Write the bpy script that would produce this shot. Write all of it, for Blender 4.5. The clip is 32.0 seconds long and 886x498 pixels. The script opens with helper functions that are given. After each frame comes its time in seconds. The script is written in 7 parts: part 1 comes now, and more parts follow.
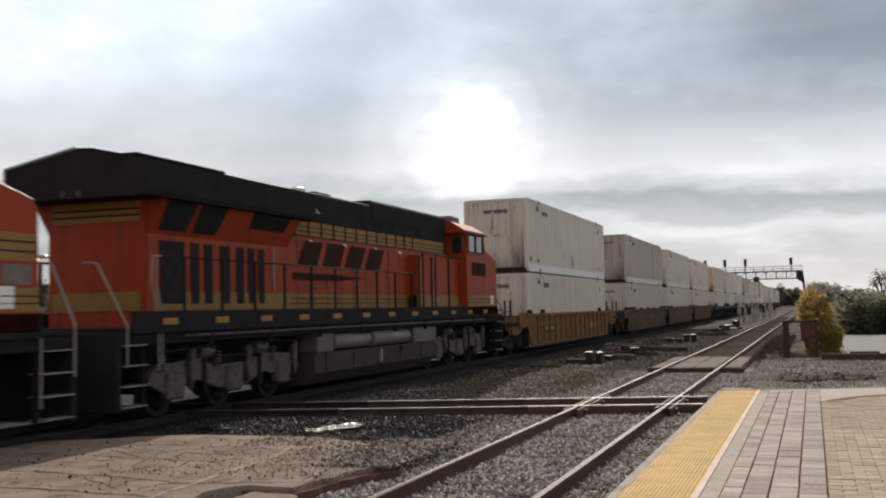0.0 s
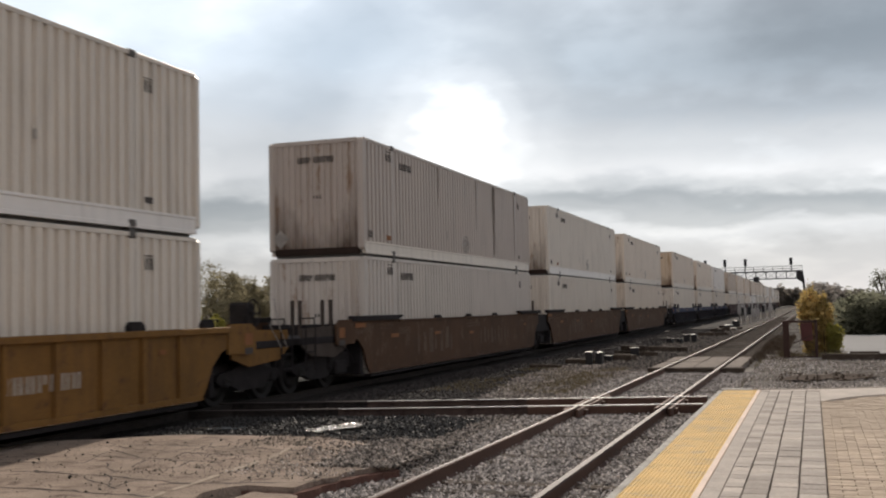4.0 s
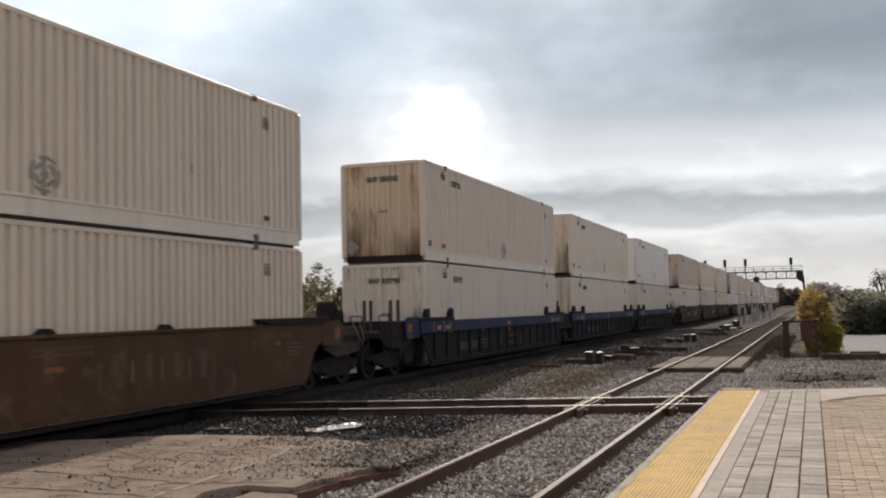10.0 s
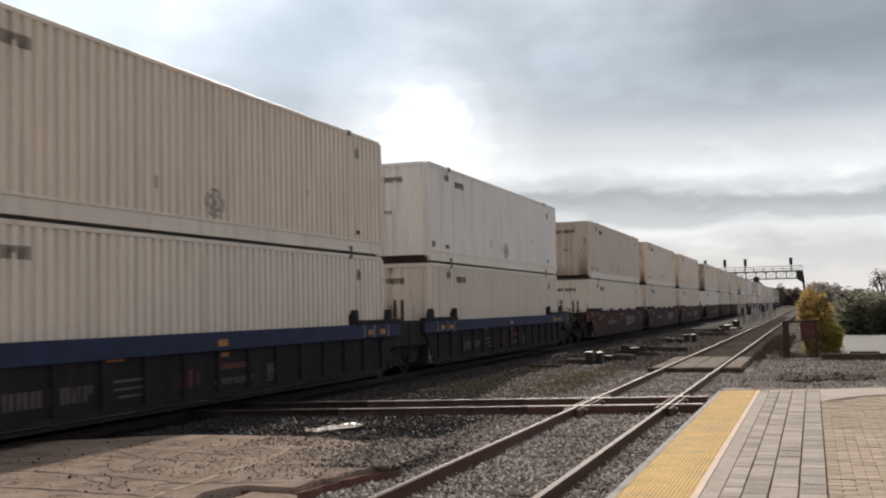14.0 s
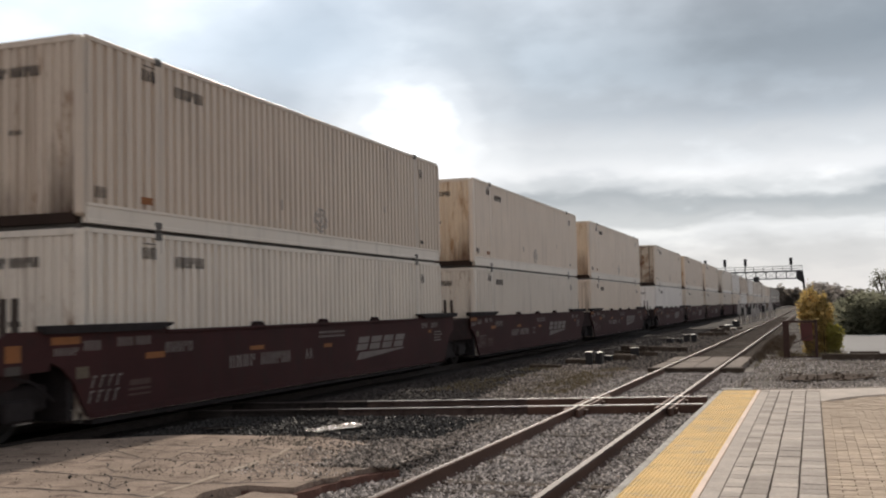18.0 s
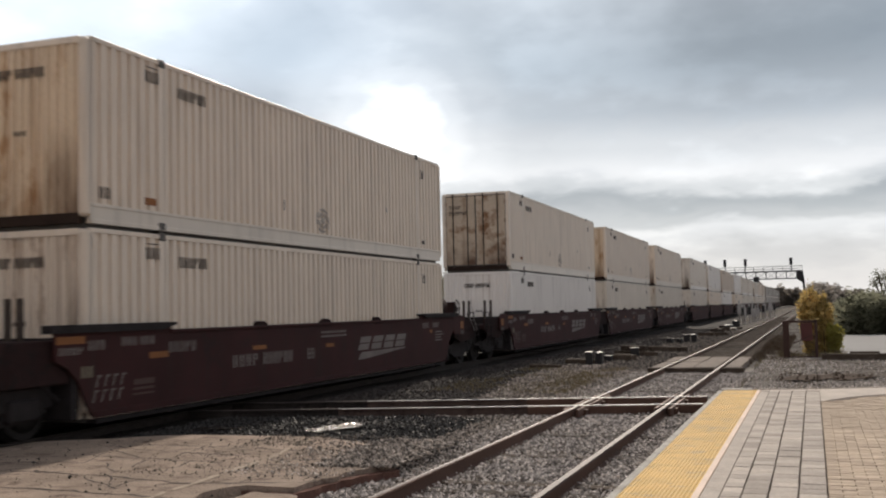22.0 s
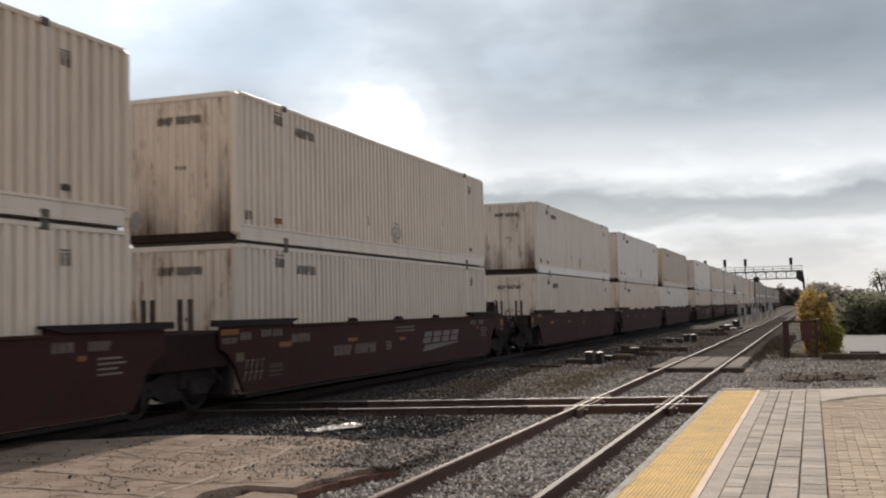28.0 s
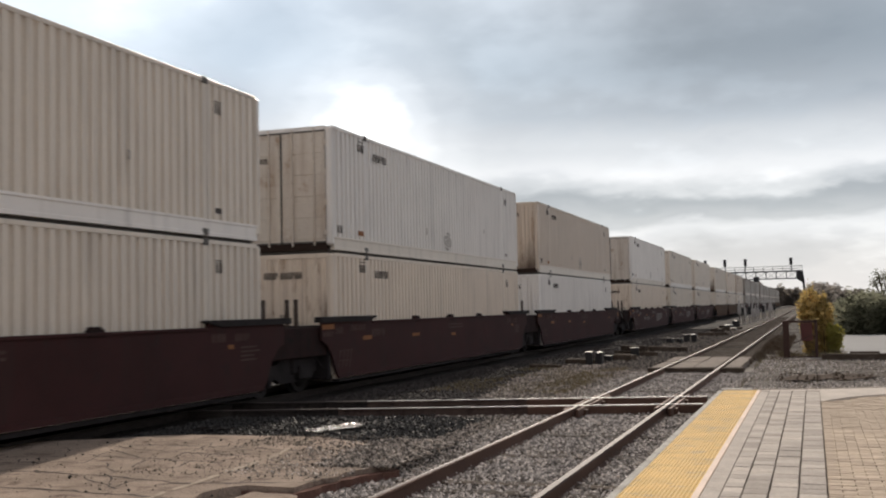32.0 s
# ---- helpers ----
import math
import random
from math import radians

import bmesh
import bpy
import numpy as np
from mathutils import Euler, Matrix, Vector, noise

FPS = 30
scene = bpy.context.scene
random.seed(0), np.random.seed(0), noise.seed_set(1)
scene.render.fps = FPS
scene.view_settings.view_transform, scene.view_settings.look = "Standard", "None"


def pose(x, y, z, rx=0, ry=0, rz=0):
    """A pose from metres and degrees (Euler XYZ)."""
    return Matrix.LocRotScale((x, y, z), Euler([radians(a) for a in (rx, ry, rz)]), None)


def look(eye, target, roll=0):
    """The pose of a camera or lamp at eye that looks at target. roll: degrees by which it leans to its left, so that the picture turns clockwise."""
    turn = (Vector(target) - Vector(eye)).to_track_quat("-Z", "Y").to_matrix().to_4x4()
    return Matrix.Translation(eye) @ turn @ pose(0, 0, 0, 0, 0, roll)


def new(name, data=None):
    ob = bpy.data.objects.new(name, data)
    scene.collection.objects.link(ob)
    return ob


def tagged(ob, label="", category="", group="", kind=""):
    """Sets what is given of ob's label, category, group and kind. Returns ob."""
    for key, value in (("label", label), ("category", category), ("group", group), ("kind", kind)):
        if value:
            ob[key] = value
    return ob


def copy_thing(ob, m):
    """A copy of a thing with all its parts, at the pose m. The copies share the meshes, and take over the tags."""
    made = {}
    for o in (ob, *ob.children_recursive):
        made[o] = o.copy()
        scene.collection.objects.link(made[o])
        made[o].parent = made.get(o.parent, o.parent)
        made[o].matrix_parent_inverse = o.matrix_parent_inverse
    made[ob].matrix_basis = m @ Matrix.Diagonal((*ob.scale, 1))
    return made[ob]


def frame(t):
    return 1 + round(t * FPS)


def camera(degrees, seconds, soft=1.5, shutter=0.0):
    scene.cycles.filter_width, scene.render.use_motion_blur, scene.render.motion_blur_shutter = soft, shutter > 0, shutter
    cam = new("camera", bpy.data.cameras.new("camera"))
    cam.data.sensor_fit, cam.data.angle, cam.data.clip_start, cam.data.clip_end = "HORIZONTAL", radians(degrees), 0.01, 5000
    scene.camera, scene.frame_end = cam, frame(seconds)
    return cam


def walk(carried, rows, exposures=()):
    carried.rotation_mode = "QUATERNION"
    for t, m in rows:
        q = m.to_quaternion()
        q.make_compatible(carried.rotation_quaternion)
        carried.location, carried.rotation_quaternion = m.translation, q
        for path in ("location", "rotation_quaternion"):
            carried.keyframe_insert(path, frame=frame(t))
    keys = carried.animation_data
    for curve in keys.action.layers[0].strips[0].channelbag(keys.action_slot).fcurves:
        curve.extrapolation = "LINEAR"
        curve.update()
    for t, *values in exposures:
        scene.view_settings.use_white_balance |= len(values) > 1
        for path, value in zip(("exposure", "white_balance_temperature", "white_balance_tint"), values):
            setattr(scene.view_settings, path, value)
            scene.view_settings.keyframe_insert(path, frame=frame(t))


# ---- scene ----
# One fixed camera on the platform, 1.55 m above the pavers. z = 0 is the rail head, y runs along the tracks.
cam = camera(46.18, 32.0, soft=2.1, shutter=0.3)
EYE = pose(0, 0, 1.753, 93.318, 0, 19.499) @ pose(0, 0, 0, 0, 0, -1.226)
walk(cam, [(0.0, EYE), (32.0, EYE)], [(0.0, 0.09), (14.0, 0.11), (32.0, 0.15)])

# ---- sky and sun: broken grey cloud with a bright hole low ahead, the sun itself above the picture ----
SUN_AZ, SUN_EL = -10.0, 35.0          # degrees from the track's direction, and above the horizon
HOLE_AZ, HOLE_EL = -18.0, 9.9        # the bright gap in the cloud at the start
drift = new("cloud_drift")


def build_world():
    world = bpy.data.worlds.new("overcast")
    scene.world = world
    world.use_nodes = True
    nt = world.node_tree
    nt.nodes.clear()
    N, L = nt.nodes.new, nt.links.new

    def calc(op, a, b=None, c=None):
        n = N("ShaderNodeMath")
        n.operation = op
        for i, v in enumerate((a, b, c)):
            if isinstance(v, (int, float)):
                n.inputs[i].default_value = v
            elif v is not None:
                L(v, n.inputs[i])
        return n.outputs[0]

    def ramp(fac, stops):
        n = N("ShaderNodeValToRGB")
        el = n.color_ramp.elements
        full = [(p, (*c, 1) if isinstance(c, tuple) else (c, c, c, 1)) for p, c in stops]
        el[1].position, el[1].color = full[-1]
        el[0].position, el[0].color = full[0]
        for p, c in full[1:-1]:
            el.new(p).color = c
        n.color_ramp.interpolation = "EASE"
        L(fac, n.inputs[0])
        return n.outputs[0]

    def times(a, b):
        n = N("ShaderNodeMix")
        n.data_type, n.blend_type = "RGBA", "MULTIPLY"
        n.inputs["Factor"].default_value = 1.0
        L(a, n.inputs["A"])
        L(b, n.inputs["B"])
        return n.outputs["Result"]

    tc = N("ShaderNodeTexCoord")
    tc.object = drift
    unit = N("ShaderNodeVectorMath")
    unit.operation = "NORMALIZE"
    L(tc.outputs["Object"], unit.inputs[0])
    d = unit.outputs[0]
    sep = N("ShaderNodeSeparateXYZ")
    L(d, sep.inputs[0])
    z = calc("MAXIMUM", sep.outputs[2], 0.0)
    up = calc("ADD", z, 0.30)
    flat = N("ShaderNodeCombineXYZ")
    L(calc("DIVIDE", sep.outputs[0], up), flat.inputs[0])
    L(calc("DIVIDE", sep.outputs[1], up), flat.inputs[1])

    def cloud(scale, detail, rough, w):
        n = N("ShaderNodeTexNoise")
        n.inputs["Scale"].default_value, n.inputs["Detail"].default_value = scale, detail
        n.inputs["Roughness"].default_value = rough
        flat.inputs[2].default_value = 0.4
        off = N("ShaderNodeVectorMath")
        off.operation = "ADD"
        off.inputs[1].default_value = (w, w * 0.7, w * 0.3)
        L(flat.outputs[0], off.inputs[0])
        L(off.outputs[0], n.inputs["Vector"])
        return n.outputs["Fac"]

    big, small, fine = cloud(1.3, 2, 0.45, 5.3), cloud(3.6, 4, 0.47, 8.2), cloud(10.0, 3, 0.5, 1.7)
    lumps = calc("ADD", calc("ADD", calc("MULTIPLY", big, 0.50), calc("MULTIPLY", small, 0.36)), calc("MULTIPLY", fine, 0.16))
    # layers of stratus seen edge-on near the horizon, bent by the lumps
    height = calc("ADD", calc("MULTIPLY", z, 3.0), calc("MULTIPLY", calc("SUBTRACT", lumps, 0.5), 0.40))
    bands = ramp(height, [(0.0, (0.82, 0.785, 0.77)), (0.12, (0.74, 0.72, 0.71)), (0.205, (0.90, 0.885, 0.875)), (0.25, (0.57, 0.58, 0.59)), (0.295, (0.44, 0.462, 0.482)), (0.335, (0.70, 0.705, 0.71)), (0.385, (0.87, 0.86, 0.86)), (0.46, (0.70, 0.71, 0.725)), (0.57, (0.505, 0.548, 0.595)), (0.72, (0.45, 0.513, 0.575)), (0.95, (0.575, 0.63, 0.69))])
    grey = ramp(calc("MULTIPLY_ADD", calc("SUBTRACT", lumps, 0.5), 2.2, 0.5), [(0.20, (0.82, 0.84, 0.86)), (0.42, (0.925, 0.935, 0.95)), (0.58, (1.04, 1.04, 1.04)), (0.82, (1.30, 1.29, 1.28))])
    body = times(bands, grey)
    # dimmed overhead, out of view, to hold down the ambient light
    lift = ramp(z, [(0.24, 0.50), (0.45, 0.36), (0.95, 0.24)])
    body = times(body, lift)
    # unseen sky beside and behind the viewer, brightened and warmed as fill light
    front = N("ShaderNodeVectorMath")
    front.operation = "DOT_PRODUCT"
    front.inputs[1].default_value = (math.sin(radians(SUN_AZ)), math.cos(radians(SUN_AZ)), 0.0)
    L(d, front.inputs[0])
    body = times(body, ramp(calc("MULTIPLY_ADD", front.outputs["Value"], 0.5, 0.5), [(0.15, (1.20, 1.06, 0.99)), (0.5, (1.38, 1.23, 1.14)), (0.9, (0.97, 1.0, 1.03))]))
    # duller low sky on the far side of the train, paler down the line
    side = N("ShaderNodeVectorMath")
    side.operation = "DOT_PRODUCT"
    side.inputs[1].default_value = (math.sin(radians(50)), math.cos(radians(50)), 0.0)
    L(d, side.inputs[0])
    turn = calc("MULTIPLY_ADD", side.outputs["Value"], 0.5, 0.5)
    low = ramp(turn, [(0.25, 1.0), (0.44, 0.74), (0.50, 0.66), (0.66, 0.84), (0.80, 0.94), (1.0, 1.02)])
    high = ramp(turn, [(0.25, 1.0), (0.44, 1.20), (0.55, 1.30), (0.64, 1.26), (0.73, 0.86), (0.82, 0.56), (1.0, 0.84)])
    blend = N("ShaderNodeMix")
    blend.data_type = "RGBA"
    L(ramp(z, [(0.14, 0.0), (0.24, 1.0)]), blend.inputs["Factor"])
    L(low, blend.inputs["A"])
    L(high, blend.inputs["B"])
    body = times(body, blend.outputs["Result"])
    # hole in the cloud
    dot = N("ShaderNodeVectorMath")
    dot.operation = "DOT_PRODUCT"
    az, el = radians(HOLE_AZ), radians(HOLE_EL)
    dot.inputs[1].default_value = (math.sin(az) * math.cos(el), math.cos(az) * math.cos(el), math.sin(el))
    L(d, dot.inputs[0])
    close = calc("MULTIPLY", calc("SUBTRACT", dot.outputs["Value"], 0.99), 100.0)
    ragged = calc("ADD", calc("MULTIPLY", calc("SUBTRACT", small, 0.5), 0.12), calc("MULTIPLY", calc("SUBTRACT", fine, 0.5), 0.20))
    near = calc("ADD", calc("ADD", close, calc("MULTIPLY", calc("SUBTRACT", lumps, 0.5), 0.25)), ragged)
    core = ramp(near, [(0.25, 0.0), (0.66, 0.09), (0.84, 0.26), (0.94, 0.55), (0.99, 1.0)])
    halo = ramp(calc("MULTIPLY", calc("SUBTRACT", dot.outputs["Value"], 0.95), 20.0), [(0.0, 0.0), (0.75, 0.3), (1.0, 1.0)])
    thin = N("ShaderNodeVectorMath")    # thinner cloud to the left of the tracks
    thin.operation = "DOT_PRODUCT"
    az, el = radians(-40), radians(20)
    thin.inputs[1].default_value = (math.sin(az) * math.cos(el), math.cos(az) * math.cos(el), math.sin(el))
    L(d, thin.inputs[0])
    veil = calc("MULTIPLY", ramp(thin.outputs["Value"], [(0.955, 0.0), (0.997, 1.0)]), calc("MULTIPLY", lumps, 0.75))
    glow = calc("ADD", calc("ADD", calc("MULTIPLY", core, 0.9), calc("MULTIPLY", halo, 0.12)), veil)
    lit = N("ShaderNodeVectorMath")
    lit.operation = "SCALE"
    lit.inputs[0].default_value = (1.0, 0.985, 0.96)
    L(glow, lit.inputs["Scale"])
    both = N("ShaderNodeMix")
    both.data_type, both.blend_type = "RGBA", "ADD"
    both.inputs["Factor"].default_value = 1.0
    twice = N("ShaderNodeVectorMath")
    twice.operation = "SCALE"
    twice.inputs["Scale"].default_value = 2.0
    L(body, twice.inputs[0])
    L(twice.outputs[0], both.inputs["A"])
    L(lit.outputs[0], both.inputs["B"])
    sky = N("ShaderNodeTexSky")
    sky.sky_type, sky.sun_disc = "NISHITA", False
    sky.sun_elevation, sky.sun_rotation = radians(SUN_EL), radians(SUN_AZ)
    blue = N("ShaderNodeVectorMath")
    blue.operation = "SCALE"
    blue.inputs["Scale"].default_value = 0.06
    L(sky.outputs[0], blue.inputs[0])
    mix = N("ShaderNodeMix")
    mix.data_type = "RGBA"
    mix.inputs["Factor"].default_value = 0.9
    L(blue.outputs[0], mix.inputs["A"])
    L(both.outputs["Result"], mix.inputs["B"])
    bg = N("ShaderNodeBackground")
    bg.inputs["Strength"].default_value = 1.0
    L(mix.outputs["Result"], bg.inputs["Color"])
    out = N("ShaderNodeOutputWorld")
    L(bg.outputs[0], out.inputs["Surface"])


build_world()
sun = new("sun", bpy.data.lights.new("sun", "SUN"))
sun.data.energy, sun.data.angle, sun.data.color = 3.15, radians(1.2), (1.0, 0.88, 0.75)
sun.matrix_basis = look((0, 0, 0), (-math.sin(radians(SUN_AZ)) * math.cos(radians(SUN_EL)), -math.cos(radians(SUN_AZ)) * math.cos(radians(SUN_EL)), -math.sin(radians(SUN_EL))))


# ---- materials ----
def mat(name, col, rough=0.7, metal=0.0, var=0.2, scale=1.5, bump=0.15, fine=30.0, rnd=0.0, second=None, streak=None, stretch=(1, 1, 1), spec=0.4, coat=0.0, emit=0.0, amount=0.5, low=None, dist=0.02):
    m = bpy.data.materials.new(name)
    m.use_nodes = True
    nt = m.node_tree
    N, L = nt.nodes.new, nt.links.new
    b = nt.nodes["Principled BSDF"]
    b.inputs["Roughness"].default_value, b.inputs["Metallic"].default_value = rough, metal
    b.inputs["Specular IOR Level"].default_value = spec
    b.inputs["Coat Weight"].default_value = coat
    tc = N("ShaderNodeTexCoord")
    mp = N("ShaderNodeMapping")
    mp.inputs["Scale"].default_value = stretch
    L(tc.outputs["Object"], mp.inputs[0])
    info = N("ShaderNodeObjectInfo")
    off = N("ShaderNodeVectorMath")
    off.operation = "MULTIPLY_ADD"
    off.inputs[1].default_value = (17.0, 31.0, 11.0)
    L(info.outputs["Random"], off.inputs[0])
    L(mp.outputs[0], off.inputs[2])

    def tex(sc, det, rg=0.6):
        n = N("ShaderNodeTexNoise")
        n.inputs["Scale"].default_value, n.inputs["Detail"].default_value, n.inputs["Roughness"].default_value = sc, det, rg
        L(off.outputs[0], n.inputs["Vector"])
        return n.outputs["Fac"]

    def mixc(fac, a, c, kind="MIX"):
        n = N("ShaderNodeMix")
        n.data_type, n.blend_type = "RGBA", kind
        for s, v in (("Factor", fac), ("A", a), ("B", c)):
            if isinstance(v, (int, float)):
                n.inputs[s].default_value = v
            elif isinstance(v, tuple):
                n.inputs[s].default_value = (*v, 1)
            else:
                L(v, n.inputs[s])
        return n.outputs["Result"]

    def ramp(fac, p0, p1):
        n = N("ShaderNodeMapRange")
        n.inputs["From Min"].default_value, n.inputs["From Max"].default_value = p0, p1
        L(fac, n.inputs["Value"])
        return n.outputs[0]

    lo, hi = tuple(v * (1 - var) for v in col), tuple(min(1, v * (1 + var)) for v in col)
    big, small = tex(scale, 4), tex(fine, 5)
    c = mixc(ramp(big, 0.3, 0.7), lo, hi)
    c = mixc(0.5, c, mixc(ramp(small, 0.3, 0.7), lo, hi))
    if second:
        c = mixc(ramp(tex(scale * 2.3, 6, 0.7), 1.0 - amount, 1.15 - amount), c, second)
    if streak:
        n = N("ShaderNodeTexNoise")
        n.inputs["Scale"].default_value, n.inputs["Detail"].default_value = 1.0, 5
        s = N("ShaderNodeMapping")
        s.inputs["Scale"].default_value = (4.0, 4.0, 0.35)
        L(off.outputs[0], s.inputs[0])
        L(s.outputs[0], n.inputs["Vector"])
        c = mixc(math_mul(nt, ramp(n.outputs["Fac"], 0.52, 0.8), 0.75), c, streak)
    if low:                             # soot and rust patches that creep up from the bottom sill
        sp = N("ShaderNodeSeparateXYZ")
        L(tc.outputs["Object"], sp.inputs[0])
        up = N("ShaderNodeMath")
        up.operation = "MULTIPLY_ADD"
        up.inputs[1].default_value, up.inputs[2].default_value = -0.26, 0.42
        L(sp.outputs[2], up.inputs[0])
        su = N("ShaderNodeMath")
        su.operation = "ADD"
        ax = N("ShaderNodeMath")
        ax.operation = "ABSOLUTE"
        L(sp.outputs[0], ax.inputs[0])
        cor = N("ShaderNodeMath")
        cor.operation = "MULTIPLY_ADD"
        cor.inputs[1].default_value = 0.22
        L(ax.outputs[0], cor.inputs[0])
        L(up.outputs[0], cor.inputs[2])
        L(cor.outputs[0], su.inputs[0])
        L(tex(1.1, 5, 0.6), su.inputs[1])
        c = mixc(math_mul(nt, ramp(su.outputs[0], 0.74, 1.15), 0.92), c, low)
    if rnd:
        hv = N("ShaderNodeHueSaturation")
        mr = N("ShaderNodeMapRange")
        mr.inputs["To Min"].default_value, mr.inputs["To Max"].default_value = 1 - rnd, 1 + rnd
        L(info.outputs["Random"], mr.inputs["Value"])
        L(mr.outputs[0], hv.inputs["Value"])
        L(c, hv.inputs["Color"])
        c = hv.outputs[0]
    L(c, b.inputs["Base Color"])
    if emit:
        L(c, b.inputs["Emission Color"])
        b.inputs["Emission Strength"].default_value = emit
    rr = N("ShaderNodeMapRange")
    rr.inputs["To Min"].default_value, rr.inputs["To Max"].default_value = max(0, rough - 0.12), min(1, rough + 0.12)
    L(small, rr.inputs["Value"])
    L(rr.outputs[0], b.inputs["Roughness"])
    if bump:
        bp = N("ShaderNodeBump")
        bp.inputs["Strength"].default_value, bp.inputs["Distance"].default_value = bump, dist
        L(small, bp.inputs["Height"])
        L(bp.outputs[0], b.inputs["Normal"])
    return m


def math_mul(nt, a, f):
    n = nt.nodes.new("ShaderNodeMath")
    n.operation = "MULTIPLY"
    n.inputs[1].default_value = f
    nt.links.new(a, n.inputs[0])
    return n.outputs[0]


def leafy(m, amount=0.45):
    """Lets light pass through the leaves of a material."""
    nt = m.node_tree
    b, o = nt.nodes["Principled BSDF"], nt.nodes["Material Output"]
    t, mx = nt.nodes.new("ShaderNodeBsdfTranslucent"), nt.nodes.new("ShaderNodeMixShader")
    nt.links.new(b.inputs["Base Color"].links[0].from_socket, t.inputs["Color"])
    mx.inputs[0].default_value = amount
    nt.links.new(b.outputs[0], mx.inputs[1])
    nt.links.new(t.outputs[0], mx.inputs[2])
    nt.links.new(mx.outputs[0], o.inputs["Surface"])
    return m


def gravel_mat(name, dark, light, scale=22.0, patch=None, rough=0.9):
    """Loose stones: cells of their own grey, with relief between them and larger stains."""
    m = bpy.data.materials.new(name)
    m.use_nodes = True
    nt = m.node_tree
    N, L = nt.nodes.new, nt.links.new
    b = nt.nodes["Principled BSDF"]
    b.inputs["Roughness"].default_value = rough
    b.inputs["Specular IOR Level"].default_value = 0.08
    tc = N("ShaderNodeTexCoord")
    v = N("ShaderNodeTexVoronoi")
    v.inputs["Scale"].default_value = scale
    L(tc.outputs["Object"], v.inputs["Vector"])
    sep = N("ShaderNodeSeparateColor")
    L(v.outputs["Color"], sep.inputs[0])
    mx = N("ShaderNodeMix")
    mx.data_type = "RGBA"
    mx.inputs["A"].default_value, mx.inputs["B"].default_value = (*dark, 1), (*light, 1)
    L(sep.outputs[0], mx.inputs["Factor"])
    n = N("ShaderNodeTexNoise")
    n.inputs["Scale"].default_value, n.inputs["Detail"].default_value = 0.45, 7
    L(tc.outputs["Object"], n.inputs["Vector"])
    mr = N("ShaderNodeMapRange")
    mr.inputs["From Min"].default_value, mr.inputs["From Max"].default_value = 0.46, 0.66
    L(n.outputs["Fac"], mr.inputs["Value"])
    m2 = N("ShaderNodeMix")
    m2.data_type = "RGBA"
    L(mr.outputs[0], m2.inputs["Factor"])
    L(mx.outputs["Result"], m2.inputs["A"])
    m2.inputs["B"].default_value = (*(patch or tuple(x * 0.8 for x in dark)), 1)
    L(m2.outputs["Result"], b.inputs["Base Color"])
    bp = N("ShaderNodeBump")
    bp.inputs["Strength"].default_value, bp.inputs["Distance"].default_value = 0.9, 0.03
    bp.invert = True
    L(v.outputs["Distance"], bp.inputs["Height"])
    L(bp.outputs[0], b.inputs["Normal"])
    return m


def stone_mat(name, dark, light, rough=0.9, spec=0.2):
    """Each loose stone has a grey of its own."""
    m = mat(name, light, rough, var=0.2, bump=0.2, fine=60, spec=spec)
    nt = m.node_tree
    g, mx = nt.nodes.new("ShaderNodeNewGeometry"), nt.nodes.new("ShaderNodeMix")
    mx.data_type = "RGBA"
    mx.inputs["A"].default_value, mx.inputs["B"].default_value = (*dark, 1), (*light, 1)
    pw = nt.nodes.new("ShaderNodeMath")
    pw.operation = "POWER"
    pw.inputs[1].default_value = 1.4
    nt.links.new(g.outputs["Random Per Island"], pw.inputs[0])
    nt.links.new(pw.outputs[0], mx.inputs["Factor"])
    nt.links.new(mx.outputs["Result"], nt.nodes["Principled BSDF"].inputs["Base Color"])
    return m


M = {}
M["ballast"] = gravel_mat("grey_ballast", (0.14, 0.126, 0.116), (0.40, 0.362, 0.33))
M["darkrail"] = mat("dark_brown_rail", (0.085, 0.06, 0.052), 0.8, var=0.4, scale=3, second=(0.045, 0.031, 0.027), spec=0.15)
M["oil_shade_rail"] = mat("oil_and_shade_black_rail", (0.03, 0.025, 0.023), 0.75, var=0.4, scale=3, second=(0.014, 0.012, 0.011), spec=0.2)
M["oily"] = gravel_mat("oily_ballast", (0.017, 0.0155, 0.015), (0.062, 0.055, 0.052), rough=0.85)
M["earth"] = mat("brown_earth", (0.095, 0.070, 0.053), 0.95, var=0.4, scale=0.35, fine=9, bump=0.6, second=(0.055, 0.045, 0.032), spec=0.08)
M["stone"] = stone_mat("ballast_stone", (0.11, 0.098, 0.09), (0.92, 0.835, 0.77), 0.75)
M["darkstone"] = stone_mat("oily_ballast_stone", (0.006, 0.006, 0.006), (0.060, 0.056, 0.054), 0.6, 0.25)
M["grimystone"] = stone_mat("grimy_ballast_stone", (0.022, 0.019, 0.018), (0.085, 0.074, 0.070), 0.8)
M["dirtystone"] = stone_mat("brown_ballast_stone", (0.045, 0.039, 0.035), (0.27, 0.232, 0.20))
M["tanstone"] = stone_mat("dusty_tan_ballast_stone", (0.05, 0.044, 0.039), (0.62, 0.54, 0.47), 0.8)
M["brownballast"] = gravel_mat("brown_dirty_ballast", (0.04, 0.034, 0.029), (0.16, 0.135, 0.112), patch=(0.06, 0.048, 0.038))
# darker than the near ballast, in place of shade between loose stones
M["farballast"] = gravel_mat("dirty_shade_dulled_ballast", (0.045, 0.04, 0.036), (0.17, 0.153, 0.138), patch=(0.055, 0.046, 0.039))
M["rail"] = mat("rusty_rail_steel", (0.10, 0.055, 0.04), 0.75, 0.3, var=0.3, bump=0.2)
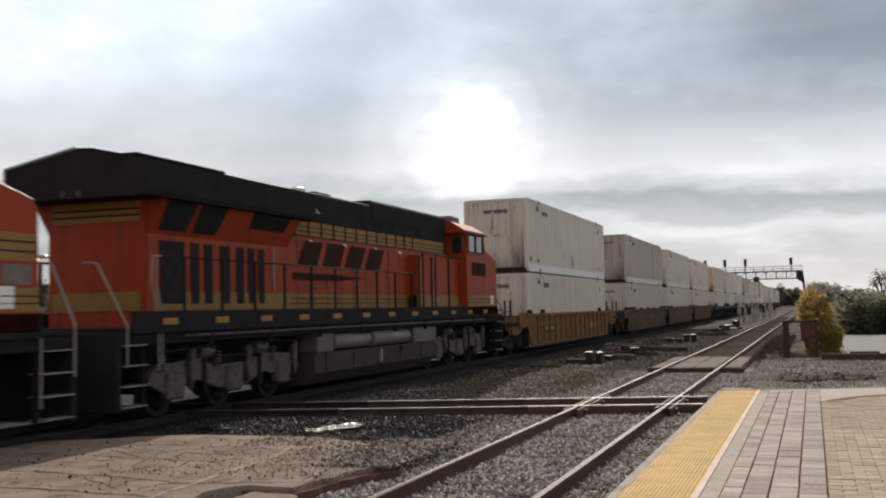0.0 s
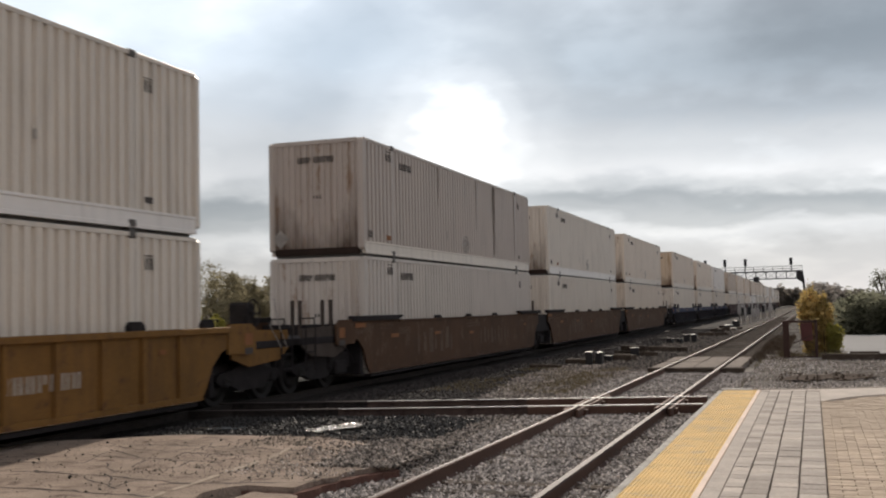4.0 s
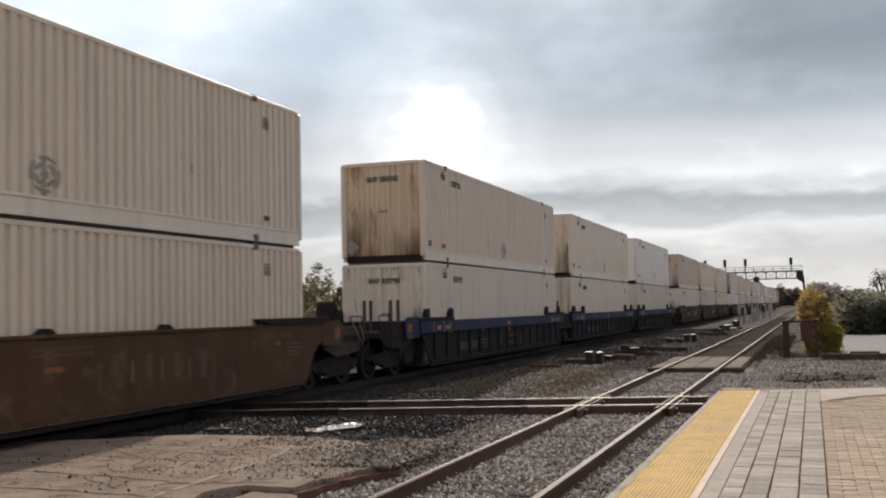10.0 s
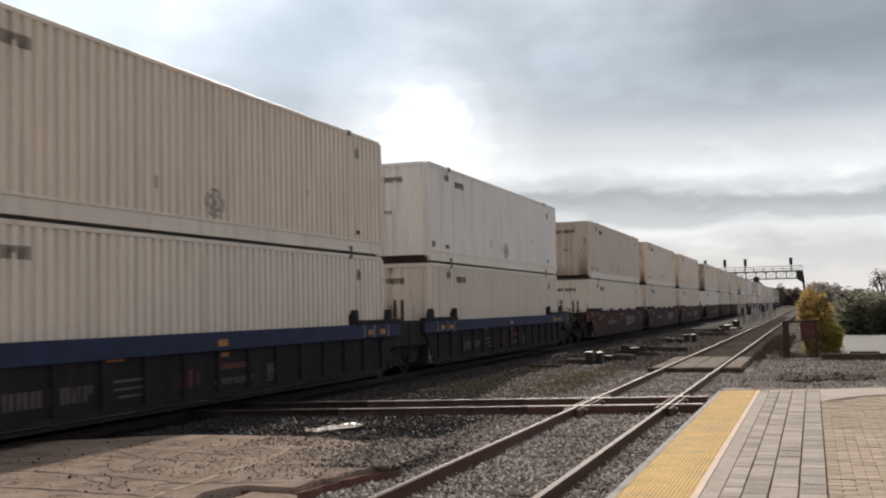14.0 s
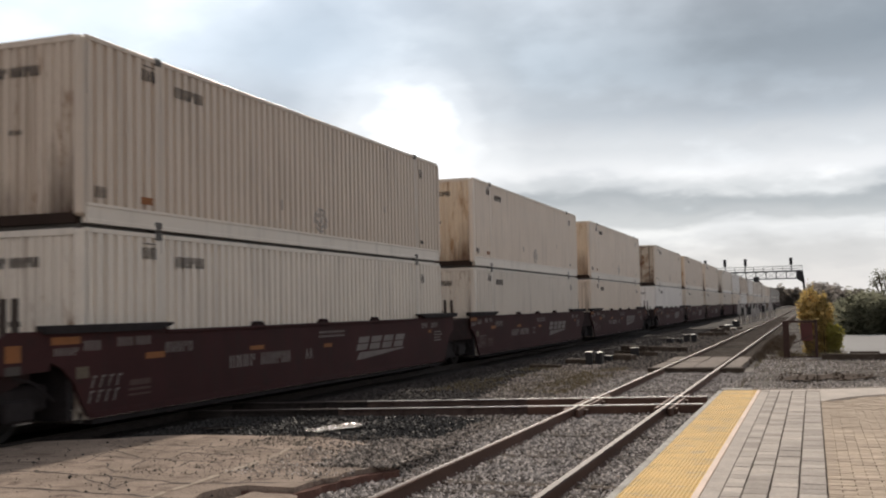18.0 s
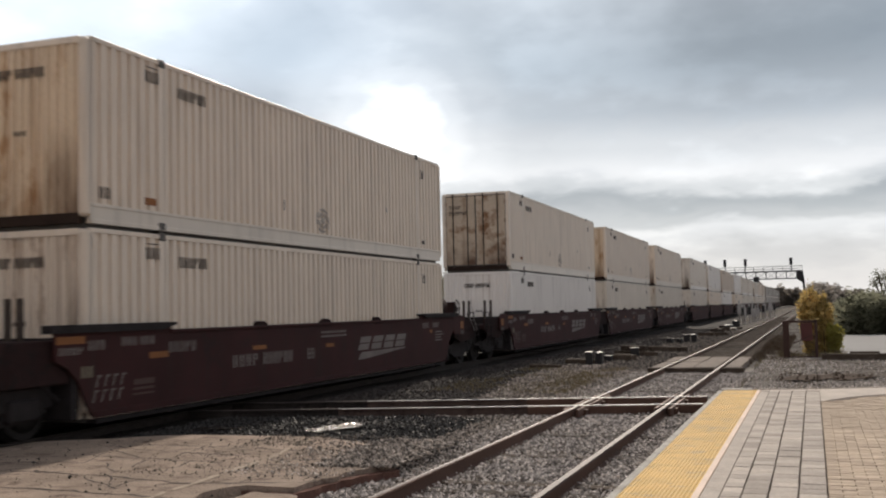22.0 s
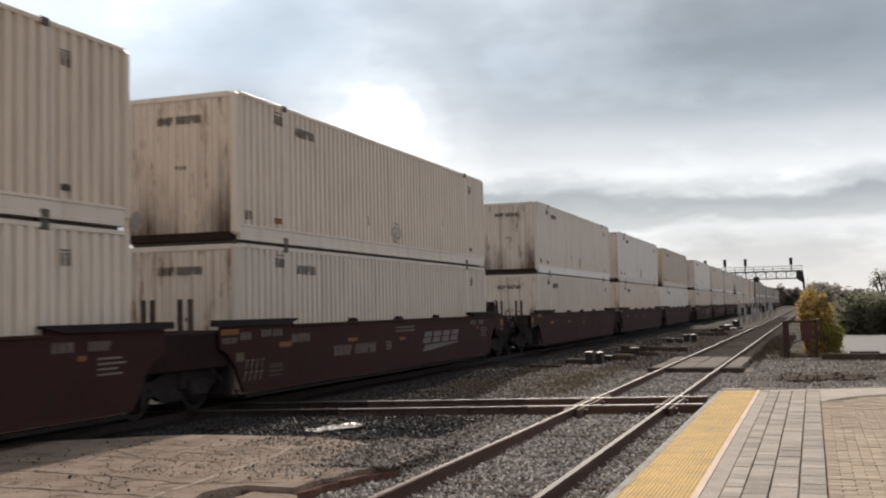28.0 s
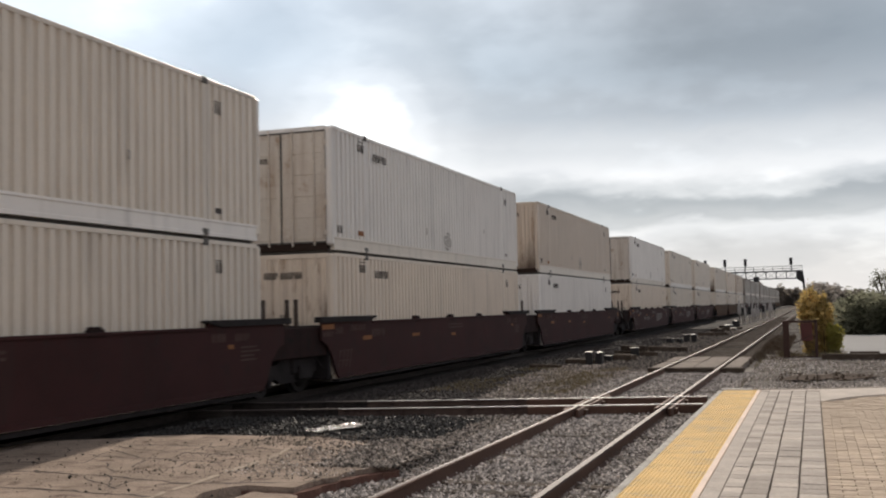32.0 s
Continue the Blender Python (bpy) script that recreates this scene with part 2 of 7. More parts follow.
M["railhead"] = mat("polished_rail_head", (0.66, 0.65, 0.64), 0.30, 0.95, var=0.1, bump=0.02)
M["tie"] = mat("creosoted_timber", (0.06, 0.045, 0.035), 0.9, var=0.4, bump=0.5, stretch=(1, 8, 8), rnd=0.3, second=(0.13, 0.11, 0.09), spec=0.12)
M["slab"] = mat("cracked_concrete", (0.315, 0.252, 0.206), 0.95, var=0.5, scale=1.5, fine=40, bump=1.0, second=(0.135, 0.098, 0.082), amount=0.47, spec=0.06)
M["sliplip"] = mat("reddish_broken_concrete", (0.15, 0.085, 0.07), 0.95, var=0.35, scale=2.0, fine=30, bump=0.9, spec=0.06)
M["dullhead"] = mat("worn_and_shaded_rail_head", (0.118, 0.094, 0.090), 0.5, 0.3, var=0.35, scale=0.6, bump=0.05, second=(0.085, 0.055, 0.047), amount=0.46)
M["rusthead"] = mat("dull_rusty_rail_head", (0.085, 0.060, 0.056), 0.6, 0.1, var=0.4, scale=0.8, bump=0.06, second=(0.13, 0.10, 0.095), amount=0.42, spec=0.25)
M["crack"] = mat("dirt_in_cracks", (0.05, 0.035, 0.03), 0.95)
M["faded"] = mat("faded_line_paint", (0.40, 0.335, 0.27), 0.9, var=0.3, spec=0.06)
M["concrete"] = mat("pale_concrete", (0.42, 0.40, 0.37), 0.85, var=0.15, bump=0.2, second=(0.30, 0.28, 0.25), spec=0.12)
M["yellow"] = mat("yellow_tactile_plastic", (0.68, 0.45, 0.14), 0.6, var=0.25, bump=0.05, second=(0.46, 0.335, 0.17), amount=0.47, spec=0.15)
M["white_edge"] = mat("pale_edge_strip", (0.66, 0.52, 0.42), 0.7, var=0.2, spec=0.12)
M["paver_grey"] = mat("grey_paver", (0.40, 0.355, 0.315), 0.85, var=0.28, scale=2.5, bump=0.4, rnd=0.2, second=(0.32, 0.27, 0.22), amount=0.42, spec=0.12)
M["paver_tan"] = mat("tan_paver", (0.43, 0.345, 0.265), 0.85, var=0.25, scale=2.5, bump=0.25, rnd=0.16, spec=0.12)
M["joint"] = mat("sandy_paver_joint", (0.20, 0.165, 0.14), 0.95, spec=0.06)
M["black"] = mat("black_steel", (0.018, 0.018, 0.02), 0.6, 0.2, var=0.3, bump=0.1)
M["dirtyblack"] = mat("grimy_running_gear", (0.023, 0.020, 0.021), 0.82, 0.0, var=0.5, scale=4, second=(0.053, 0.046, 0.042), amount=0.37, spec=0.16)
M["grimy_red"] = mat("soot_blackened_red_paint", (0.026, 0.0145, 0.0145), 0.85, var=0.4, scale=2.0, second=(0.016, 0.014, 0.014), amount=0.5, spec=0.1)
M["wheel"] = mat("worn_wheel_steel", (0.016, 0.0145, 0.0145), 0.85, 0.0, var=0.3)
M["yellow_car"] = mat("faded_yellow_steel", (0.185, 0.095, 0.026), 0.7, var=0.35, scale=1.2, second=(0.085, 0.042, 0.022), amount=0.44, streak=(0.10, 0.055, 0.025), spec=0.2)
M["brown_car"] = mat("weathered_brown_steel", (0.083, 0.046, 0.027), 0.76, var=0.35, scale=0.8, second=(0.145, 0.10, 0.068), amount=0.44, streak=(0.05, 0.029, 0.02), spec=0.18)
M["blue_car"] = mat("blue_painted_steel", (0.021, 0.030, 0.072), 0.68, var=0.3, second=(0.020, 0.021, 0.036), amount=0.42, streak=(0.03, 0.026, 0.03), spec=0.2)
M["navy_car"] = mat("grimy_dark_blue_steel", (0.0165, 0.0155, 0.0205), 0.8, var=0.4, second=(0.036, 0.031, 0.033), amount=0.42, streak=(0.034, 0.029, 0.028), spec=0.15)
M["red_car"] = mat("dark_red_painted_steel", (0.040, 0.0135, 0.0138), 0.76, var=0.4, scale=0.8, second=(0.027, 0.0145, 0.014), amount=0.45, streak=(0.030, 0.0185, 0.017), spec=0.2)
M["mark_white"] = mat("white_stencil_paint", (0.165, 0.145, 0.137), 0.75, var=0.35, second=(0.07, 0.05, 0.046), amount=0.42)
M["plate_white"] = mat("white_plate_lettering", (0.36, 0.33, 0.29), 0.75, var=0.35, second=(0.18, 0.13, 0.09), amount=0.42)
M["plate_tan"] = mat("dull_tan_stencil_paint", (0.13, 0.11, 0.08), 0.8, var=0.3)
M["mark_dark"] = mat("dark_stencil_paint", (0.055, 0.046, 0.042), 0.7, var=0.3)
M["mark_grey"] = mat("grey_worn_emblem", (0.27, 0.25, 0.23), 0.7, var=0.4, second=(0.42, 0.38, 0.33), amount=0.45)
M["mark_orange"] = mat("orange_reflective_sticker", (0.22, 0.085, 0.025), 0.7, var=0.3)
M["emblem_black"] = mat("black_emblem_paint", (0.045, 0.024, 0.020), 0.9, var=0.3, spec=0.04)
M["gapsill"] = mat("gap_shade_rusty_sill", (0.035, 0.024, 0.02), 0.9, var=0.4, second=(0.10, 0.075, 0.055), amount=0.35, spec=0.08)
M["amber"] = mat("amber_reflector", (0.34, 0.16, 0.035), 0.55, var=0.3, second=(0.09, 0.06, 0.035), amount=0.42)
M["lidglare"] = mat("sun_glare_metal", (0.26, 0.26, 0.27), 0.46, 0.4, var=0.12, bump=0.02)
M["worn_navy"] = mat("worn_grey_stencil", (0.10, 0.088, 0.088), 0.85, var=0.4, second=(0.03, 0.026, 0.028), amount=0.45)
M["worn_redpaint"] = mat("worn_red_stencil", (0.085, 0.028, 0.026), 0.85, var=0.4, second=(0.03, 0.02, 0.02), amount=0.42)
M["worn_red"] = mat("worn_off_stencil", (0.075, 0.045, 0.04), 0.85, var=0.4)
M["worn_paint"] = mat("faded_lettering", (0.115, 0.078, 0.053), 0.85, var=0.4, second=(0.083, 0.047, 0.028), amount=0.52)
TINTS = {"white": (0.84, 0.815, 0.785), "cream": (0.745, 0.655, 0.555), "tawny": (0.745, 0.645, 0.54), "beige": (0.60, 0.51, 0.42), "pale": (0.715, 0.655, 0.575), "hazed": (0.36, 0.34, 0.31), "dusty": (0.49, 0.425, 0.375), "buff": (0.60, 0.55, 0.50)}
for k, c in TINTS.items():
    M["box_" + k] = mat(k + "_container_paint", tuple(v * 0.90 for v in c), 0.42, var=0.08, scale=0.7, bump=0.03, rnd=0.05, streak=tuple(v * 0.60 for v in c), spec=0.55)
    M["end_" + k] = mat(k + "_rust_streaked_paint", tuple(v * 0.93 for v in c), 0.6, var=0.10, scale=0.9, bump=0.05, second=(0.24, 0.14, 0.075), amount=0.30 if k == "white" else 0.45, stretch=(1.6, 1.6, 0.45), streak=(0.22, 0.15, 0.10), low=None if k == "white" else (0.075, 0.045, 0.03))
M["end_tawny"] = mat("orange_rust_streaked_paint", (0.66, 0.535, 0.395), 0.6, var=0.16, scale=0.8, bump=0.05, second=(0.36, 0.20, 0.09), amount=0.48, stretch=(1.4, 1.4, 0.4), streak=(0.30, 0.165, 0.08), low=(0.13, 0.07, 0.04))
M["rustdoor"] = mat("rusty_door_paint", (0.50, 0.42, 0.33), 0.7, var=0.2, scale=0.7, second=(0.21, 0.11, 0.055), amount=0.49, streak=(0.20, 0.11, 0.06), low=(0.11, 0.065, 0.045))
M["paledoor"] = mat("faintly_rusty_door_paint", (0.58, 0.53, 0.47), 0.65, var=0.15, scale=0.9, second=(0.33, 0.22, 0.14), amount=0.44, streak=(0.32, 0.24, 0.17))
M["casting"] = mat("grey_corner_casting", (0.10, 0.095, 0.09), 0.7, 0.2, var=0.3)
M["orange"] = mat("orange_locomotive_paint", (0.31, 0.043, 0.011), 0.55, var=0.15, scale=0.7, bump=0.02, second=(0.15, 0.035, 0.016), amount=0.4, streak=(0.11, 0.03, 0.016), spec=0.22)
M["loco_black"] = mat("black_locomotive_paint", (0.021, 0.0215, 0.0245), 0.85, var=0.35, bump=0.03, second=(0.033, 0.031, 0.030), amount=0.4, spec=0.1)
M["loco_yellow"] = mat("yellow_stripe_paint", (0.25, 0.14, 0.03), 0.6, var=0.2, second=(0.13, 0.075, 0.025), amount=0.42)
M["reservoir"] = mat("pale_grey_reservoir", (0.20, 0.19, 0.18), 0.5, 0.1, var=0.25, second=(0.10, 0.09, 0.08), amount=0.4)
M["loco_grey"] = mat("grey_painted_tank", (0.125, 0.115, 0.112), 0.65, 0.0, var=0.3, second=(0.06, 0.052, 0.048), amount=0.42)
M["tank"] = mat("grimy_dark_tank_paint", (0.062, 0.054, 0.05), 0.75, var=0.35, second=(0.032, 0.027, 0.025), amount=0.45, spec=0.15)
M["silver"] = mat("silver_truck_paint", (0.105, 0.094, 0.089), 0.65, 0.1, var=0.4, scale=4, second=(0.035, 0.03, 0.028), amount=0.5)
M["glass"] = mat("dark_cab_glass", (0.02, 0.022, 0.025), 0.08, var=0.1, bump=0, spec=0.6)
M["lampwhite"] = mat("white_lens", (0.75, 0.75, 0.72), 0.3)
M["handrail"] = mat("painted_handrail", (0.32, 0.305, 0.29), 0.5, 0.3)
M["galv"] = mat("galvanised_steel", (0.42, 0.42, 0.42), 0.45, 0.7, var=0.15)
M["rust"] = mat("rusty_sheet_steel", (0.055, 0.028, 0.022), 0.85, var=0.4, scale=5, second=(0.05, 0.03, 0.025))
M["redpanel"] = mat("faded_red_panel", (0.105, 0.036, 0.033), 0.7, var=0.25)
M["bark"] = mat("grey_brown_bark", (0.10, 0.075, 0.055), 0.95, var=0.3, bump=0.6)
M["leaf_yellow"] = leafy(mat("yellow_autumn_leaves", (0.56, 0.42, 0.17), 0.8, var=0.5, scale=1.3, fine=9, bump=0, second=(0.31, 0.27, 0.11), amount=0.47), 0.45)
M["leaf_lime"] = leafy(mat("yellow_green_leaves", (0.33, 0.30, 0.075), 0.8, var=0.5, scale=1.3, fine=9, bump=0, second=(0.20, 0.19, 0.06), amount=0.45), 0.4)
M["leaf_dark"] = leafy(mat("dark_olive_leaves", (0.19, 0.18, 0.135), 0.9, var=0.35, scale=0.12, fine=1.2, bump=0, spec=0.05), 0.5)
M["leaf_olive"] = leafy(mat("olive_autumn_leaves", (0.27, 0.24, 0.155), 0.85, var=0.4, scale=0.2, fine=1.5, bump=0, spec=0.05), 0.5)
# haze of the distance is put into these two lifted leaf colours
M["leaf_far"] = leafy(mat("hazy_green_woods", (0.195, 0.197, 0.142), 0.95, var=0.12, scale=0.12, fine=0.8, bump=0, spec=0.03), 0.75)
M["leaf_haze"] = leafy(mat("haze_paled_grey_brown_leaves", (0.29, 0.265, 0.24), 0.95, var=0.2, scale=0.1, fine=0.8, bump=0, spec=0.03), 0.75)
M["pale_post"] = mat("pale_grey_painted_steel", (0.36, 0.345, 0.335), 0.7, var=0.2, spec=0.15)
M["asphalt"] = mat("pale_concrete_road", (0.29, 0.285, 0.28), 0.9, var=0.2, scale=0.2, second=(0.21, 0.20, 0.19), amount=0.4, spec=0.06)
M["lamp_glow"] = mat("lit_orange_lens", (1.0, 0.55, 0.22), 0.4, emit=3.0)
M["water"] = mat("glinting_water", (0.014, 0.014, 0.014), 0.20, var=0.1, bump=0, spec=1.0)
M["oldpanel"] = mat("worn_crossing_concrete", (0.215, 0.183, 0.158), 0.9, var=0.25, bump=0.3, second=(0.12, 0.10, 0.09), spec=0.08)
M["darkearth"] = mat("damp_dark_earth", (0.062, 0.045, 0.035), 0.95, var=0.5, scale=1.5, fine=14, bump=0.7, second=(0.11, 0.083, 0.065), amount=0.5, spec=0.05)
M["pathgravel"] = gravel_mat("grey_brown_path_gravel", (0.075, 0.066, 0.059), (0.25, 0.222, 0.20), scale=30, patch=(0.085, 0.068, 0.055))
M["runoff"] = mat("dirt_run_off", (0.20, 0.165, 0.14), 0.8, var=0.25, spec=0.15)
M["dust"] = mat("dusty_grey_brown_steel", (0.075, 0.062, 0.055), 0.9, var=0.4, spec=0.08)
M["brush"] = mat("brown_brushwood", (0.10, 0.072, 0.05), 0.95, var=0.4, spec=0.08)
M["dry_grass"] = mat("dry_grass", (0.20, 0.16, 0.09), 0.95, var=0.4)


# ---- mesh helpers ----
def box(bm, x0, x1, y0, y1, z0, z1, bevel=0.0):
    vs = [bm.verts.new((x, y, z)) for x in (x0, x1) for y in (y0, y1) for z in (z0, z1)]
    fs = [bm.faces.new([vs[i] for i in f]) for f in ((0, 1, 3, 2), (4, 6, 7, 5), (0, 4, 5, 1), (2, 3, 7, 6), (0, 2, 6, 4), (1, 5, 7, 3))]
    if bevel:
        bmesh.ops.bevel(bm, geom=list({e for f in fs for e in f.edges}), offset=bevel, segments=1, affect="EDGES", clamp_overlap=True)
    return bm


def tube(bm, p0, p1, r, seg=8, r1=None):
    p0, p1 = Vector(p0), Vector(p1)
    q = (p1 - p0).to_track_quat("Z", "Y")
    r1 = r if r1 is None else r1
    a = [bm.verts.new(p0 + q @ Vector((r * math.cos(k * math.tau / seg), r * math.sin(k * math.tau / seg), 0))) for k in range(seg)]
    b = [bm.verts.new(p1 + q @ Vector((r1 * math.cos(k * math.tau / seg), r1 * math.sin(k * math.tau / seg), 0))) for k in range(seg)]
    for k in range(seg):
        f = bm.faces.new((a[k], a[(k + 1) % seg], b[(k + 1) % seg], b[k]))
        f.smooth = seg > 6
    bm.faces.new(a[::-1])
    bm.faces.new(b)
    return bm


def pipe(bm, pts, r, seg=6):
    for a, b in zip(pts, pts[1:]):
        tube(bm, a, b, r, seg)
    return bm


def prism(bm, prof, x0, x1):
    """Extrudes a (y, z) outline from x0 to x1."""
    a = [bm.verts.new((x0, y, z)) for y, z in prof]
    b = [bm.verts.new((x1, y, z)) for y, z in prof]
    n = len(prof)
    for k in range(n):
        bm.faces.new((a[k], a[(k + 1) % n], b[(k + 1) % n], b[k]))
    bm.faces.new(a[::-1])
    bm.faces.new(b)
    return bm


def section(bm, prof, y0, y1):
    """Extrudes an (x, z) outline from y0 to y1."""
    a = [bm.verts.new((x, y0, z)) for x, z in prof]
    b = [bm.verts.new((x, y1, z)) for x, z in prof]
    n = len(prof)
    for k in range(n):
        bm.faces.new((a[k], b[k], b[(k + 1) % n], a[(k + 1) % n]))
    bm.faces.new(a)
    bm.faces.new(b[::-1])
    return bm


def mesh(name, bm):
    bmesh.ops.recalc_face_normals(bm, faces=bm.faces)
    me = bpy.data.meshes.new(name)
    bm.to_mesh(me)
    bm.free()
    return me


def put(name, me, material, parent=None, m=None, label=""):
    """An object on a mesh that may be shared; its material belongs to the object."""
    ob = new(name, me)
    if not me.materials:
        me.materials.append(None)
    ob.material_slots[0].link = "OBJECT"
    ob.material_slots[0].material = material
    if parent:
        ob.parent = parent
    if m is not None:
        ob.matrix_basis = m
    if label:
        ob["label"] = label
    return ob


def part(name, bm, material, parent, label=""):
    return put(name, mesh(name, bm), material, parent, None, label)


def thing(name, label, category, m=None, group="", kind=""):
    ob = new(name)
    ob.empty_display_size = 0.3
    if m is not None:
        ob.matrix_basis = m
    return tagged(ob, label, category, group, kind)


def B():
    return bmesh.new()


def cloud_mesh(name, verts, faces):
    me = bpy.data.meshes.new(name)
    me.from_pydata(verts, [], faces)
    me.update()
    return me


# ---- ground, tracks and platform ----
def sheet(name, x0, x1, y0, y1, nx, ny, z, amp, material, label, seed=1.0, freq=1.2):
    xs, ys = np.linspace(x0, x1, nx), np.linspace(y0, y1, ny)
    vs = [(x, y, z + amp * noise.noise((x * freq, y * freq, seed)) if 0 < i < nx - 1 and 0 < j < ny - 1 else z - 0.0) for j, y in enumerate(ys) for i, x in enumerate(xs)]
    fs = [(j * nx + i, j * nx + i + 1, (j + 1) * nx + i + 1, (j + 1) * nx + i) for j in range(ny - 1) for i in range(nx - 1)]
    return tagged(put(name, cloud_mesh(name, vs, fs), material), label, "ground", kind="structure")


ground = tagged(put("ground", mesh("ground", box(B(), -2500, 2500, -1500, 4500, -1.2, -0.42)), M["earth"]), "brown earth with dry grass reaching the horizon", "ground", kind="structure")
ballast = sheet("ballast", -9.6, 1.2, -6, 32, 95, 300, -0.185, 0.035, M["ballast"], "grey crushed stone ballast round the tracks")
sheet("far_ballast", -9.6, 1.2, 32, 320, 70, 700, -0.185, 0.035, M["farballast"], "dirty grey ballast farther down the tracks, dulled for stone shade", 2.0)


def oily_edge(y):
    """Where the oil-black ballast of the main line ends."""
    x = np.interp(y, (0, 13, 14.2, 16.6, 17.8, 21, 24, 27, 30, 34, 38, 57, 97, 300), (-8.6, -5.9, -5.4, -5.5, -6.4, -6.62, -7.05, -7.55, -7.7, -7.62, -7.5, -6.95, -6.8, -8.0))
    return x + 0.15 * noise.noise((y * 0.3, 3.0, 1.0)) + 0.08 * noise.noise((y * 1.1, 7.0, 1.0))


def ragged_strip(name, material, label, ys, left, right, z, spread):
    """A strip of ground whose right edge is ragged and dips under its neighbour."""
    n, vs = 40, []
    for y in ys:
        x0, x1 = left(y), right(y)
        for i in range(n):
            x = x0 + (x1 - x0) * (i / (n - 1)) ** spread
            vs.append((x, y, z + 0.03 * noise.noise((x * 1.3, y * 1.3, 5.0)) - (0.11 if i == n - 1 else 0.02 if i == n - 2 else 0)))
    fs = [(j * n + i, j * n + i + 1, (j + 1) * n + i + 1, (j + 1) * n + i) for j in range(len(ys) - 1) for i in range(n - 1)]
    return tagged(put(name, cloud_mesh(name, vs, fs), material), label, "ground", kind="structure")


def brown_edge(y):
    x = np.interp(y, (17.3, 19, 24, 28, 34, 60, 120, 300), (-7.3, -6.5, -6.5, -6.9, -6.8, -6.5, -6.5, -7.5))
    return x + 0.5 * noise.noise((y * 0.4, 1.0, 6.0)) + 0.1 * noise.noise((y * 1.7, 2.0, 6.0))


ragged_strip("oily_ballast", M["oily"], "black oily ballast beside the freight train", np.concatenate([np.linspace(-40, 8, 30), np.linspace(8.3, 60, 260), np.linspace(61, 520, 200)]), lambda y: -34.0, oily_edge, -0.145, 0.6)
ragged_strip("brown_ballast", M["brownballast"], "brown dirty ballast between the two tracks", np.concatenate([np.linspace(17.3, 60, 240), np.linspace(61, 310, 160)]), lambda y: oily_edge(y) - 0.1, lambda y: max(brown_edge(y), oily_edge(y) + 0.35), -0.155, 1.0)
field = sheet("field", -900, -33.9, -60, 900, 20, 20, -0.30, 0.05, M["earth"], "brown earth with dry grass beyond the tracks", 9.0)

RAILPROF = [(-0.07, -0.17), (0.07, -0.17), (0.07, -0.155), (0.015, -0.135), (0.012, -0.05), (0.036, -0.035), (0.036, -0.004), (-0.036, -0.004), (-0.036, -0.035), (-0.012, -0.05), (-0.015, -0.135), (-0.07, -0.155)]


def rail(parent, p0, p1, label="", head="railhead", steel="rail"):
    """A steel rail from p0 to p1 (x, y), with a polished strip on its head."""
    d = Vector((p1[0] - p0[0], p1[1] - p0[1], 0))
    turn = Matrix.Translation((p0[0], p0[1], 0)) @ Matrix.Rotation(-math.atan2(d.x, d.y), 4, "Z")
    r = put("rail", mesh("rail", section(B(), RAILPROF, 0, d.length)), M[steel], parent, turn, label)
    if head:
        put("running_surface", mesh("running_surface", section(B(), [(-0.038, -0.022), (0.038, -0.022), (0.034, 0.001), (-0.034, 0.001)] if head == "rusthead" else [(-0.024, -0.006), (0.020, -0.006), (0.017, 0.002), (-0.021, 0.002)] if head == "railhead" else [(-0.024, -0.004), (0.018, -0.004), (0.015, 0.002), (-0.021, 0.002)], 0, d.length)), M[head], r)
    return r


LR, RR = -3.985, -2.48
near_track = thing("near_track", "single railway track on timber ties in grey ballast", "track", kind="structure")
for x, head in ((LR, "dullhead"), (RR, "rusthead")):
    rail(near_track, (x, -8), (x, 18.0), "rusty rail with a dull worn head", head)
    rail(near_track, (x, 18.0), (x, 420), "rusty rail with a dull worn head", head)
TIE = mesh("tie", box(B(), -1.3, 1.3, -0.11, 0.11, -0.1, 0.1, 0.012))
for k in range(270):
    y = -7.6 + k * 0.53
    put("tie", TIE, M["tie"], near_track, pose(-3.23 + random.uniform(-0.05, 0.05), y, -0.255 + random.uniform(-0.01, 0.015) + (0.025 if y > 36.5 else 0), 0, 0, random.uniform(-1, 1)))

TYAW = math.degrees(0.0045)
TX = -11.5
main_track = thing("main_track", "main line track under the freight train, black with oil", "track", kind="structure")
for dx in (-0.7525, 0.7525):
    rail(main_track, (TX + dx + 0.18, -40), (TX + dx - 0.0045 * 460, 460), "oil-black main line rail", None, "oil_shade_rail")

# crossing track at a shallow angle, the diamond
diamond = thing("crossing_track", "old track crossing the near track at a diamond", "track", kind="structure")
CA = math.radians(15.3)
CU, CV = Vector((math.cos(CA), math.sin(CA), 0)), Vector((-math.sin(CA), math.cos(CA), 0))


def cpoint(u, v):
    p = Vector((-3.23, 19.28, 0)) + CU * u + CV * v
    return (p.x, p.y)


